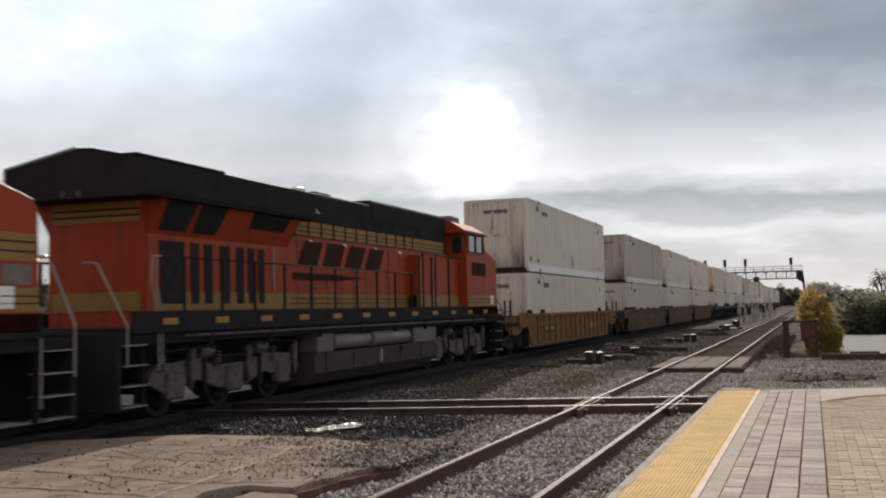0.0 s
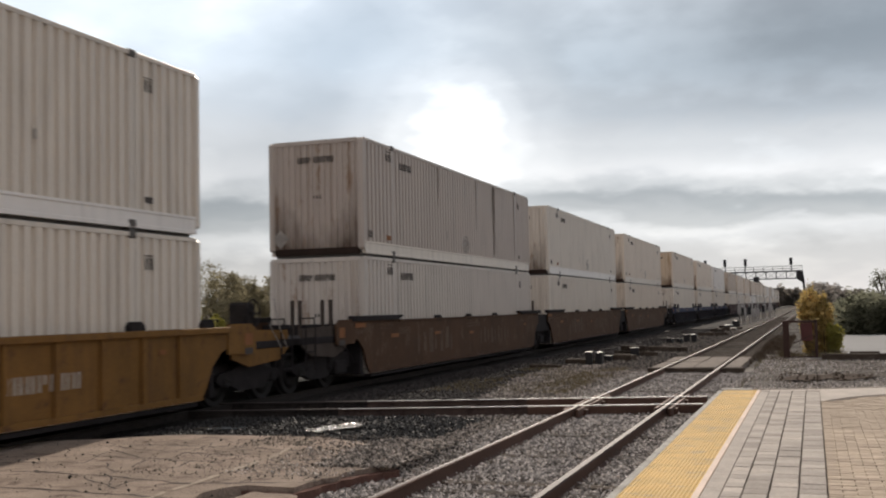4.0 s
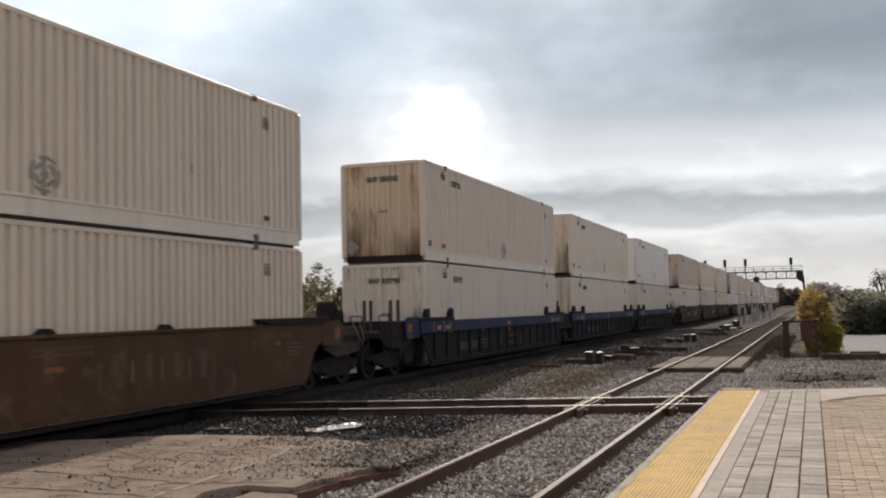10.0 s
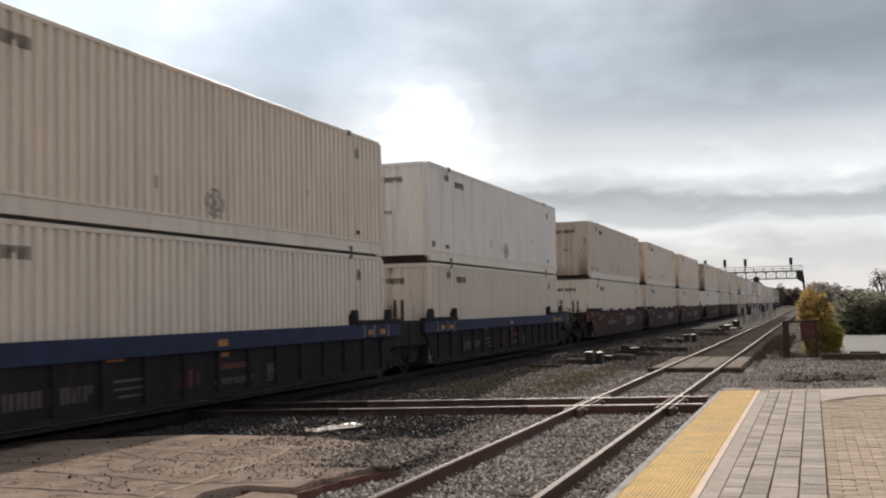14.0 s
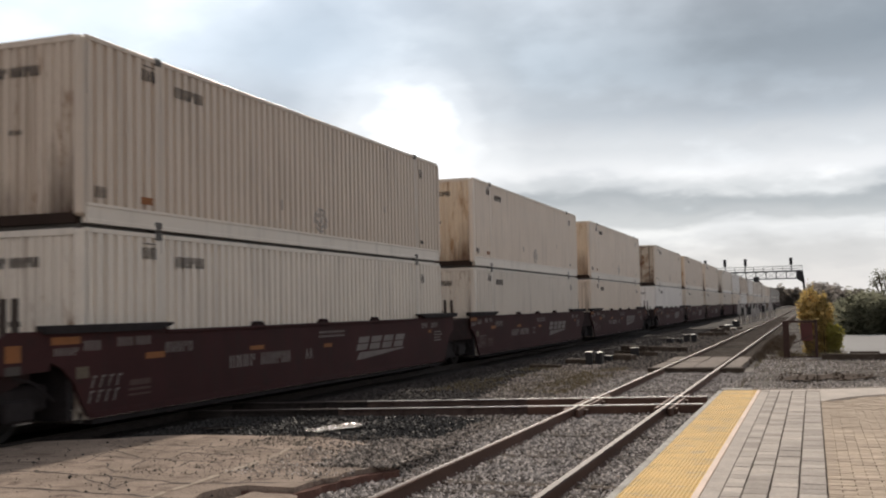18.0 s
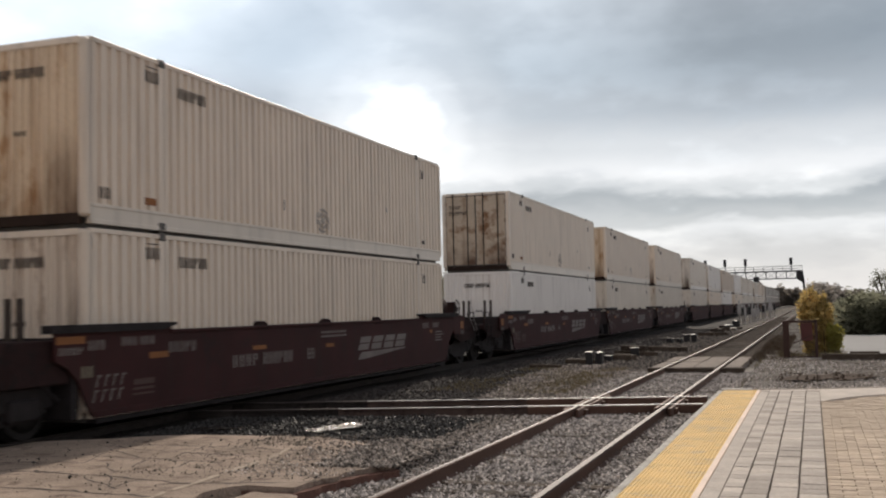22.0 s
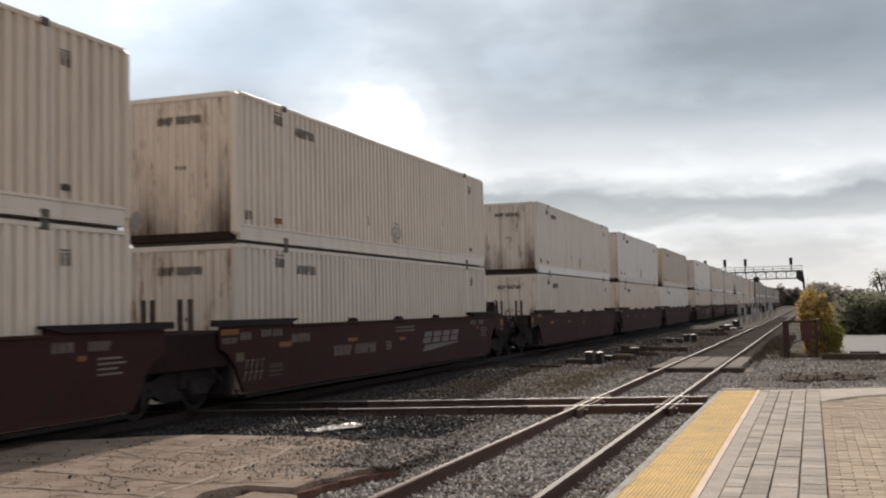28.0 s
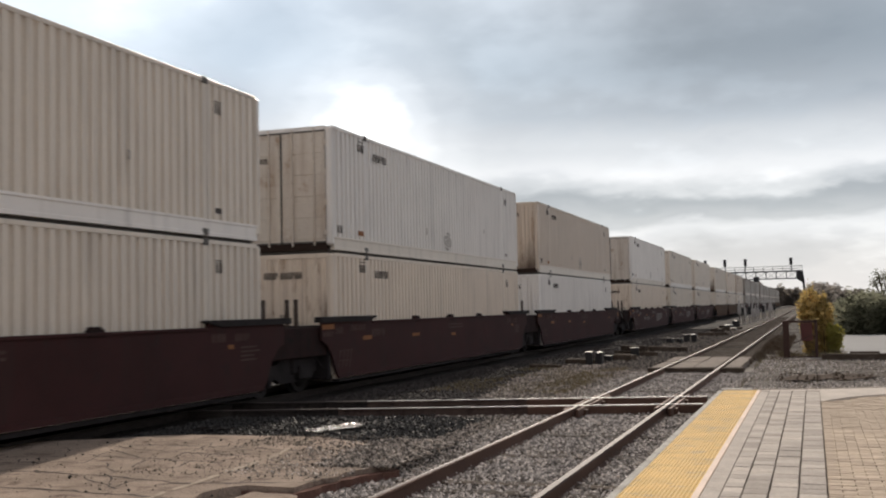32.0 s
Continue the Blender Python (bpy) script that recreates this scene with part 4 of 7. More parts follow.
CM["door"] = mesh("door_leaf", (lambda b: [box(b, 0.02, 1.15, 0.03, 0.07, 0.17, 2.77, 0.006)] + [box(b, 0.10, 1.07, 0.018, 0.032, 0.25 + k * 0.50, 0.60 + k * 0.50, 0.01) for k in range(5)] and b)(B()))
CM["rod"] = mesh("lock_rod", tube(B(), (0, -0.01, 0.1), (0, -0.01, 2.84), 0.02, 6))
CM["seal"] = mesh("door_seal", (lambda b: [box(b, x - 0.018, x + 0.018, 0.010, 0.032, 0.165, 2.78) for x in (-1.163, 0.0, 1.163)] and [box(b, -1.145, 1.145, 0.012, 0.03, z, z + 0.035) for z in (0.165, 2.745)] and b)(B()))
CM["hinge"] = mesh("hinge", box(B(), -0.05, 0.05, -0.012, 0.03, -0.06, 0.06, 0.008))


def bars(items):
    bm = B()
    for y0, y1, z0, z1 in items:
        box(bm, CW - 0.011, CW - 0.004, y0, y1, z0, z1)
    return bm


def strokes(y, z, n, w, h, gap):
    """A row of unreadable characters: each a pair of thin plain bars."""
    out = []
    for k in range(n):
        a = y + k * (w + gap)
        out += [(a, a + w * 0.30, z, z + h), (a + w * 0.58, a + w * 0.88, z + (h * 0.45 if k % 4 == 3 else 0), z + h)]
    return out


CM["number"] = mesh("number_marking", bars(strokes(2.48, 2.34, 6, 0.125, 0.19, 0.025)))
CM["plate"] = mesh("data_marking", bars(strokes(1.53, 2.46, 3, 0.10, 0.19, 0.035) + [(1.56, 1.88, 2.70, 2.72)]))
CM["small"] = mesh("small_marking", bars(strokes(0.33, 0.40, 2, 0.12, 0.18, 0.03)))
CM["sticker"] = mesh("reflector", bars([(1.50, 1.82, 0.40, 0.52)]))
CM["small2"] = mesh("small_marking", bars(strokes(14.50, 2.28, 2, 0.09, 0.20, 0.04) + [(14.48, 14.72, 2.50, 2.52), (14.5, 14.72, 0.43, 0.53)]))
CM["dots"] = mesh("vent_mark", bars([(6.3, 6.36, 0.70, 0.92), (11.9, 11.95, 1.1, 1.25)]))


def emblem():
    bm = B()
    for r0, r1 in ((0.0, 0.07), (0.11, 0.17), (0.20, 0.25)):
        for k in range(16):
            if r0 > 0.1 and k % 4 == (1 if r0 > 0.18 else 3):
                continue
            a, b = k * math.tau / 16, (k + 1) * math.tau / 16
            vs = [(CW - 0.006, r * math.cos(t) * 1.35, r * math.sin(t) * 1.1) for r, t in ((r0, a), (r1, a), (r1, b), (r0, b))]
            bm.faces.new([bm.verts.new(v) for v in (vs if r0 else vs[1:3] + vs[:1])])
    return mesh("round_emblem", bm)


CM["emblem"] = emblem()


def end_bars(rows):
    bm = B()
    for x0, x1, z0, z1 in rows:
        box(bm, x0, x1, 0.017, 0.024, z0, z1)
    return bm


CM["endnum"] = mesh("number_marking", end_bars([(a, b, c, d) for a, b, c, d in strokes(-0.48, 2.30, 4, 0.082, 0.16, 0.012) + strokes(-0.04, 2.30, 6, 0.082, 0.16, 0.012)]))
CM["enddots"] = mesh("small_marking", end_bars([(-0.06, -0.02, 1.40, 1.48), (0.03, 0.07, 1.40, 1.48), (0.12, 0.16, 1.40, 1.48)]))
bmd = B()
bmd.faces.new([bmd.verts.new((x, 0.016, z)) for x, z in ((0, -0.24), (0.24, 0), (0, 0.24), (-0.24, 0))])
CM["diamond"] = mesh("diamond_placard", bmd)
CM["doornum"] = mesh("number_marking", end_bars(strokes(-1.02, 2.28, 4, 0.10, 0.14, 0.02) + strokes(-1.02, 2.06, 6, 0.10, 0.14, 0.02)))
HALF = pose(0, CL, 0, 0, 0, 180)      # turns a near-side or near-end part to the opposite one


def container(tint, doors=False, upper=True, rusty=False):
    side, end = M["box_" + tint], M["end_" + tint]
    words = {"white": "clean white", "cream": "cream", "tawny": "rust-ended cream", "beige": "beige", "pale": "pale off-white", "hazed": "haze-tinted grey", "dusty": "dusty grey-beige", "buff": "dull buff"}[tint]
    ob = thing("shipping_container", "%s corrugated steel container, %s" % (words, "stacked on another container" if upper else "seated in a well car"), "container", group="containers on the train")
    if doors:
        ob["label"] = "%s container with %s lock-rod doors, stacked on another" % (words, "rust-stained" if rusty else "grimy")
    for flip in (Matrix.Identity(4), HALF):
        put("side_panel", CM["side"], side, ob, flip)
        # lighter paint on upper rails stands for the light their ledge catches
        put("bottom_rail", CM["rail_b"], M["box_white"] if upper and tint == "pale" else M["box_pale"] if upper else side, ob, flip)
        put("top_rail", CM["rail_t"], side, ob, flip)
        put("corner_post", CM["cpost"], side, ob, flip)
        put("corner_post", CM["cpost"], side, ob, flip @ pose(0, CL - 0.14, 0))
        # upper boxes' sill colour carries the shade of the gap between stacks
        put("end_sill", CM["sill"], M["gapsill"] if upper else side, ob, flip, "rusty end sill, darkened with the gap's shade" if upper else "")
        put("end_header", CM["header"], side, ob, flip)
        for y in (1.98, 14.17):
            put("side_post", CM["post"], side, ob, flip @ pose(0, y, 0))
            put("corner_casting", CM["cast"], M["casting"], ob, flip @ pose(0, y, 0.0))
            put("corner_casting", CM["cast"], M["casting"], ob, flip @ pose(0, y, 2.78))
            if upper:
                put("twist_lock", CM["lock"], M["casting"], ob, flip @ pose(0, y, 0.0))
    put("roof_panel", CM["roof"], side, ob)
    put("underfloor", CM["floor"], M["casting"], ob)
    if doors:
        dm = M["rustdoor"] if rusty else M["paledoor"]
        left = put("door_leaf", CM["door"], dm, ob, None, "door leaf with rust stains")
        right = put("door_leaf", CM["door"], dm, ob, pose(-1.17, 0, 0), "door leaf with rust stains")
        for d in (left, right):
            for x in (0.3, 0.86):
                put("lock_rod", CM["rod"], M["dust"] if rusty else dm, d, pose(x, 0, 0))
        for z in (0.4, 1.1, 1.8, 2.5):
            put("hinge", CM["hinge"], dm, left, pose(1.16, 0, z))
            put("hinge", CM["hinge"], dm, right, pose(0.01, 0, z))
        put("door_seal", CM["seal"], M["casting"], ob, None, "dark rubber seal round the doors")
        put("number_marking", CM["doornum"], M["mark_dark"], ob, pose(0, -0.004, 0))["kind"] = "stuff"
    else:
        put("end_wall", CM["end"], end, ob, None, "rust-streaked end wall")
        put("number_marking", CM["endnum"], M["mark_dark"], ob)["kind"] = "stuff"
        put("small_marking", CM["enddots"], M["mark_dark"], ob)["kind"] = "stuff"
        if upper:
            put("diamond_placard", CM["diamond"], M["mark_grey"], ob, pose(-0.98, 0, 0.42))
    put("end_wall", CM["end"], end, ob, HALF)
    put("number_marking", CM["number"], M["mark_dark"], ob)["kind"] = "stuff"
    put("data_marking", CM["plate"], M["mark_dark"], ob)["kind"] = "stuff"
    put("small_marking", CM["small2"], M["mark_dark"], ob)["kind"] = "stuff"
    if upper:
        put("small_marking", CM["small"], M["mark_dark"], ob)["kind"] = "stuff"
        put("reflector", CM["sticker"], M["mark_orange"], ob)["kind"] = "stuff"
        put("vent_mark", CM["dots"], M["mark_grey"], ob)["kind"] = "stuff"
        put("round_emblem", CM["emblem"], M["mark_grey"], ob, pose(0, 8.15, 0.62), "worn grey round emblem")["kind"] = "stuff"
        if tint == "dusty":             # dark run-off under the roof joints
            for y, w, z in ((9.3, 0.07, 1.1), (11.28, 0.09, 0.34), (11.46, 0.06, 0.36), (13.98, 0.08, 0.34), (5.6, 0.05, 1.6)):
                bm = B()
                bm.faces.new([bm.verts.new((CW - 0.005, y + q * w, h)) for q, h in ((-1, 2.80), (-0.8, 2.2), (-0.3, z), (0.25, z + 0.1), (0.7, 2.0), (1, 2.80))])
                part("dirt_streak", bm, M["runoff"], ob, "dark vertical run of dirt")
    return ob


# ---- well cars ----
WX = 1.385
PITCH, COUPLED = 19.45, 23.6


def truck_mesh():
    bm = B()
    prof = [(-1.25, 0.50), (-1.15, 0.62), (-0.7, 0.66), (-0.35, 0.78), (0.35, 0.78), (0.7, 0.66), (1.15, 0.62), (1.25, 0.50), (1.05, 0.38), (0.75, 0.40), (0.40, 0.26), (-0.40, 0.26), (-0.75, 0.40), (-1.05, 0.38)]
    prism(bm, prof, 0.92, 1.06)
    return mesh("side_frame", bm)


def wheelset_mesh():
    """Two flanged wheels on an axle, with bolted end caps."""
    bm = tube(B(), (-0.75, 0, 0), (0.75, 0, 0), 0.08, 8)
    for s in (1, -1):
        tube(bm, (s * 0.70, 0, 0), (s * 0.82, 0, 0), 0.455, 20)
        tube(bm, (s * 0.66, 0, 0), (s * 0.71, 0, 0), 0.49, 20)
        tube(bm, (s * 0.82, 0, 0), (s * 0.835, 0, 0), 0.36, 20, 0.20)
        tube(bm, (s * 0.82, 0, 0), (s * 1.10, 0, 0), 0.10, 10)
        for k in range(3):
            y, z = 0.055 * math.cos(k * math.tau / 3), 0.055 * math.sin(k * math.tau / 3)
            tube(bm, (s * 1.10, y, z), (s * 1.12, y, z), 0.022, 6)
    return mesh("wheelset", bm)


TM = {"frame": truck_mesh(), "wheelset": wheelset_mesh()}
TM["bolster"] = mesh("bolster", box(B(), -1.0, 1.0, -0.22, 0.22, 0.45, 0.82, 0.03))
sp = B()
for dx in (-0.13, 0.0, 0.13):
    for k in range(4):
        tube(sp, (0.99, dx, 0.36 + k * 0.07), (0.99, dx, 0.40 + k * 0.07), 0.062, 8)
TM["spring"] = mesh("spring_nest", sp)
TURN = Matrix.Rotation(math.pi, 4, "Z")


def truck(parent, y, name="truck"):
    t = put(name, TM["bolster"], M["dirtyblack"], parent, pose(0, y, 0), "grimy black two-axle truck")
    for f in (Matrix.Identity(4), TURN):
        put("side_frame", TM["frame"], M["dirtyblack"], t, f)
        put("spring_nest", TM["spring"], M["dirtyblack"], t, f)
    for a in (-0.9, 0.9):
        put("wheelset", TM["wheelset"], M["wheel"], t, pose(0, a, 0.457), "pair of worn steel wheels on an axle")
    return t


def side_profile(raised):
    top = 1.60 if raised else 1.41
    p = [(-0.78, 1.12), (-0.52, 1.02), (-0.26, 0.80), (-0.08, 0.45), (0.06, 0.27), (16.09, 0.27), (16.23, 0.45), (16.41, 0.80), (16.67, 1.02), (16.93, 1.12), (16.93, top)]
    if raised:
        p += [(14.1, 1.60), (14.05, 1.50), (2.1, 1.50), (2.05, 1.60)]
    return p + [(-0.78, top)]


WM = {}
WM["plain"] = mesh("side_sill", prism(B(), side_profile(True), WX - 0.05, WX))
WM["low"] = mesh("side_sill", prism(B(), side_profile(False), WX - 0.06, WX - 0.03))
WM["chord"] = mesh("top_chord", box(B(), WX - 0.05, WX + 0.06, -0.78, 16.93, 1.40, 1.51, 0.012))
WM["bchord"] = mesh("top_chord", box(B(), WX - 0.05, WX + 0.05, -0.78, 16.93, 1.09, 1.43, 0.012))
WM["lip"] = mesh("top_lip", box(B(), WX - 0.05, WX + 0.035, 2.05, 14.1, 1.46, 1.515, 0.01))
WM["ledge"] = mesh("end_ledge", prism(B(), [(-0.95, 1.52), (1.75, 1.52), (2.15, 1.60), (2.15, 1.64), (-0.95, 1.64)], WX - 0.10, WX + 0.08))
WM["hornbeam"] = mesh("guide_beam", box(B(), WX - 0.12, WX + 0.07, -0.75, 2.05, 1.42, 1.53, 0.015))
WM["foot"] = mesh("bottom_chord", box(B(), WX - 0.05, WX + 0.010, 0.10, 16.05, 0.24, 0.34, 0.004))
WM["rib"] = mesh("side_rib", box(B(), WX - 0.035, WX + 0.03, -0.055, 0.055, 0.33, 1.42, 0.008))
WM["floor"] = mesh("well_floor", box(B(), -WX + 0.04, WX - 0.04, 0.2, 15.95, 0.15, 0.212))
WM["bulk"] = mesh("end_bulkhead", box(B(), -WX + 0.06, WX - 0.06, -0.35, -0.22, 0.25, 1.45, 0.01))
# deck widened into a dark mass for the shade between articulated wells
WM["deck"] = mesh("end_platform", (lambda b: box(b, -1.30, 1.30, -1.66, -0.36, 0.78, 1.42, 0.02) and box(b, -0.62, 0.62, -1.70, -0.3, 0.50, 0.93, 0.02))(B()))
WM["deckl"] = mesh("end_platform", (lambda b: box(b, -1.30, 1.30, -3.45, -0.35, 1.05, 1.2, 0.02) and box(b, -0.32, 0.32, -3.55, -0.3, 0.75, 1.06, 0.02))(B()))
WM["endside"] = mesh("end_sill", prism(B(), [(-3.30, 1.02), (-2.9, 0.80), (-1.70, 0.72), (-1.06, 0.90), (-1.06, 1.44), (-3.30, 1.40)], 1.22, 1.28))
WM["wing"] = mesh("end_wing", prism(B(), [(-1.78, 1.02), (-1.70, 0.98), (-0.782, 1.00), (-0.782, 1.56), (-1.60, 1.56), (-1.78, 1.46)], WX - 0.05, WX))
lv = pipe(B(), [(WX - 0.05, -2.6, 2.05), (WX - 0.02, -2.72, 1.55), (WX, -3.05, 1.05)], 0.012)
pipe(lv, [(WX - 0.05, -2.4, 1.55), (WX, -2.8, 1.05)], 0.011)
WM["lever"] = mesh("uncoupling_lever", lv)
WM["stanchion"] = mesh("stanchion", box(B(), -0.035, 0.035, -0.045, 0.045, 0, 0.84, 0.008))
WM["guide"] = mesh("container_guide", prism(B(), [(-0.2, 1.50), (0.2, 1.50), (0.16, 1.60), (0.05, 1.66), (-0.1, 1.66), (-0.18, 1.58)], WX - 0.12, WX + 0.02))
WM["horn"] = mesh("container_guide", prism(B(), [(-0.14, 1.42), (0.14, 1.42), (0.13, 1.60), (0.10, 1.78), (-0.02, 1.78), (-0.14, 1.62)], WX - 0.12, WX + 0.03))
WM["grab"] = mesh("grab_iron", pipe(B(), [(WX + 0.05, 0, 1.12), (WX + 0.09, 0, 1.14), (WX + 0.09, 0, 1.38), (WX + 0.05, 0, 1.40)], 0.010))
WM["tag"] = mesh("reflector", box(B(), WX + 0.049, WX + 0.056, 0, 0.32, 1.17, 1.29))
# dark blocks added to hide the lit ground under the end platform
WM["rigging"] = mesh("brake_rigging", (lambda b: box(b, -0.9, 1.12, -1.66, -0.50, 0.42, 0.80, 0.05) and box(b, 0.98, 1.20, -1.45, -0.85, 0.30, 0.62, 0.04) and pipe(b, [(1.25, -0.55, 0.55), (1.27, -1.0, 0.85), (1.25, -1.62, 1.0)], 0.025))(B()))
WM["coupler"] = mesh("coupler", box(B(), -0.14, 0.14, -4.0, -3.4, 0.70, 1.0, 0.04))
wl = B()
pipe(wl, [(WX - 0.02, -3.3, 0.5), (WX - 0.02, -3.3, 1.45), (WX - 0.02, -2.85, 1.45), (WX - 0.02, -2.85, 0.5)], 0.02)
for z in (0.6, 0.9, 1.2):
    tube(wl, (WX - 0.02, -3.3, z), (WX - 0.02, -2.85, z), 0.016, 6)
WM["ladder"] = mesh("ladder", wl)
wr = pipe(B(), [(1.22, -3.25, 1.2), (1.22, -3.25, 1.62), (1.22, -2.6, 1.62), (1.22, -2.6, 1.2)], 0.016)
WM["rail"] = mesh("grab_iron", wr)
wb = tube(B(), (-0.75, -0.62, 1.88), (-0.75, -1.45, 1.88), 0.20, 14)
WM["tank"] = mesh("air_reservoir", wb)
bw = tube(B(), (0.0, 0, 0), (0.05, 0, 0), 0.06, 8)
for k in range(16):
    a, b = k * math.tau / 16, (k + 1) * math.tau / 16
    tube(bw, (0.03, 0.28 * math.cos(a), 0.28 * math.sin(a)), (0.03, 0.28 * math.cos(b), 0.28 * math.sin(b)), 0.018, 5)
for k in range(5):
    a = k * math.tau / 5
    tube(bw, (0.03, 0, 0), (0.03, 0.28 * math.cos(a), 0.28 * math.sin(a)), 0.014, 5)
WM["brake"] = mesh("brake_wheel", bw)
WM["brakebox"] = mesh("brake_housing", box(B(), -0.12, 0.30, -0.17, 0.17, 1.2, 1.98, 0.05))
WM["bracket"] = mesh("reservoir_bracket", box(B(), -0.80, -0.70, -0.85, -0.77, 1.2, 1.75))


def flat_bars(items, x=None):
    bm = B()
    x = WX if x is None else x
    for y0, y1, z0, z1 in items:
        box(bm, x, x + 0.004, y0, y1, z0, z1)
    return bm


def skew(bm, y0, y1, z0, z1, lean, x):
    vs = [bm.verts.new((x, y, z)) for y, z in ((y0, z0), (y1, z0), (y1 + lean, z1), (y0 + lean, z1))]
    bm.faces.new(vs)


WM["number"] = mesh("number_marking", flat_bars(strokes(4.06, 0.75, 4, 0.19, 0.23, 0.06) + strokes(5.22, 0.75, 6, 0.17, 0.23, 0.04)))
for letter in "ABC":                    # the unit's letters, painted twice
    wa, x = B(), WX + 0.004
    for y in (7.12, 7.31):
        if letter == "A":
            skew(wa, y, y + 0.035, 0.76, 0.98, 0.055, x)
            skew(wa, y + 0.11, y + 0.145, 0.76, 0.98, -0.055, x)
            skew(wa, y + 0.04, y + 0.105, 0.82, 0.85, 0.0, x)
        else:
            skew(wa, y, y + 0.035, 0.76, 0.98, 0.0, x)
            for z in (0.76, 0.95) if letter == "C" else (0.76, 0.857, 0.95):
                skew(wa, y + 0.037, y + 0.125, z, z + 0.03, 0.0, x)
            if letter == "B":
                skew(wa, y + 0.115, y + 0.145, 0.792, 0.948, 0.0, x)
    WM["letters" + letter] = mesh("unit_letters", wa)
wg = B()
for k in range(4):                      # plain slanted bars in the emblem's colours
    y = 9.75 + k * 0.78
    skew(wg, y, y + 0.62, 0.82, 0.965, 0.10, WX + 0.004)
    skew(wg, y + 0.115, y + 0.735, 0.99, 1.135, 0.10, WX + 0.004)
wg.faces.new([wg.verts.new((WX + 0.004, y, z)) for y, z in ((9.75, 0.60), (10.1, 0.60), (12.80, 0.76), (12.84, 0.79), (9.98, 0.77))])
WM["emblem"] = mesh("slanted_emblem", wg)
wd = B()
for k in range(4):
    for j in range(2):
        y = 0.10 + k * 0.20 - 0.07 * (1 - j)
        skew(wd, y, y + 0.035, 0.47 + j * 0.22, 0.62 + j * 0.22, 0.06, WX + 0.004)
        skew(wd, y + 0.05, y + 0.15, 0.622 + j * 0.22, 0.65 + j * 0.22, 0.01, WX + 0.004)
WM["grid"] = mesh("data_marking", wd)
WM["tanplate"] = mesh("data_plate", flat_bars([(-0.22, -0.14, 0.85, 1.02), (-0.12, -0.05, 0.85, 1.02), (-0.03, 0.05, 0.85, 1.02)]))
WM["fadedgrid"] = mesh("worn_lettering", flat_bars([(1.02, 1.60, 0.50, 0.53), (1.02, 1.60, 0.58, 0.62), (1.05, 1.60, 0.66, 0.75)]))
WM["stencil"] = mesh("data_marking", flat_bars(strokes(-0.70, 1.20, 4, 0.11, 0.11, 0.03) + strokes(-0.05, 1.25, 3, 0.11, 0.15, 0.03) + strokes(0.75, 1.29, 3, 0.11, 0.14, 0.03) + strokes(1.22, 1.29, 3, 0.11, 0.14, 0.03) + strokes(2.02, 1.13, 5, 0.13, 0.18, 0.04) + strokes(14.2, 1.24, 3, 0.13, 0.15, 0.04) + strokes(15.0, 1.24, 4, 0.11, 0.14, 0.03) + [(7.8 + 0.15 * k, 7.90 + 0.15 * k, z, z + 0.045) for k in range(9) for z in (1.19, 1.28)] + [(15.2, 15.8, 1.10, 1.13), (15.2, 15.9, 1.02, 1.05), (15.2, 15.7, 0.94, 0.97), (15.2, 15.8, 0.86, 0.89)]))
WM["oranges"] = mesh("reflector", flat_bars([(-0.76, -0.13, 1.36, 1.47), (1.47, 2.00, 1.06, 1.16), (4.80, 5.34, 1.05, 1.13), (8.03, 8.43, 0.97, 1.05), (14.75, 14.95, 1.10, 1.18)]))
WM["worn"] = mesh("worn_lettering", flat_bars([(3.4 + k * 0.46, 3.52 + k * 0.46 + 0.10 * (k % 3), 0.55 + 0.07 * (k % 2), 1.02 + 0.11 * (k % 3)) for k in range(7)] + [(9.2 + k * 0.40, 9.30 + k * 0.40 + 0.09 * (k % 2), 0.60 + 0.05 * (k % 3), 1.05 + 0.08 * (k % 2)) for k in range(9)]))
WX1 = WX - 0.029
NAVY = strokes(2.75, 0.50, 3, 0.22, 0.24, 0.05) + strokes(3.65, 0.50, 4, 0.20, 0.24, 0.05) + [(5.1, 6.0, 0.72, 0.76), (5.1, 5.9, 0.60, 0.63), (5.2, 6.0, 0.48, 0.51)] + strokes(8.0, 0.46, 8, 0.14, 0.12, 0.04) + strokes(9.95, 0.46, 2, 0.16, 0.30, 0.05) + [(9.92, 10.42, 0.62, 0.65), (9.92, 10.42, 0.42, 0.45)]
WM["navymarks"] = mesh("worn_lettering", flat_bars(NAVY, WX1))
WM["navyred"] = mesh("red_marking", flat_bars([(8.2, 9.2, 0.74, 0.84), (6.90, 7.00, 0.52, 0.78), (7.14, 7.28, 0.50, 0.80), (7.40, 7.48, 0.54, 0.76)], WX1))
WXY = WX - 0.029
WM["plateback"] = mesh("number_plate_backing", flat_bars([(2.12, 3.86, 0.74, 1.02)], WXY))
WM["platebars"] = mesh("number_marking", flat_bars(strokes(2.20, 0.80, 4, 0.15, 0.17, 0.03) + strokes(3.10, 0.80, 4, 0.15, 0.17, 0.03), WXY + 0.005))
WM["namebars"] = mesh("faded_lettering", flat_bars(strokes(11.2, 0.71, 7, 0.19, 0.24, 0.05), WXY))


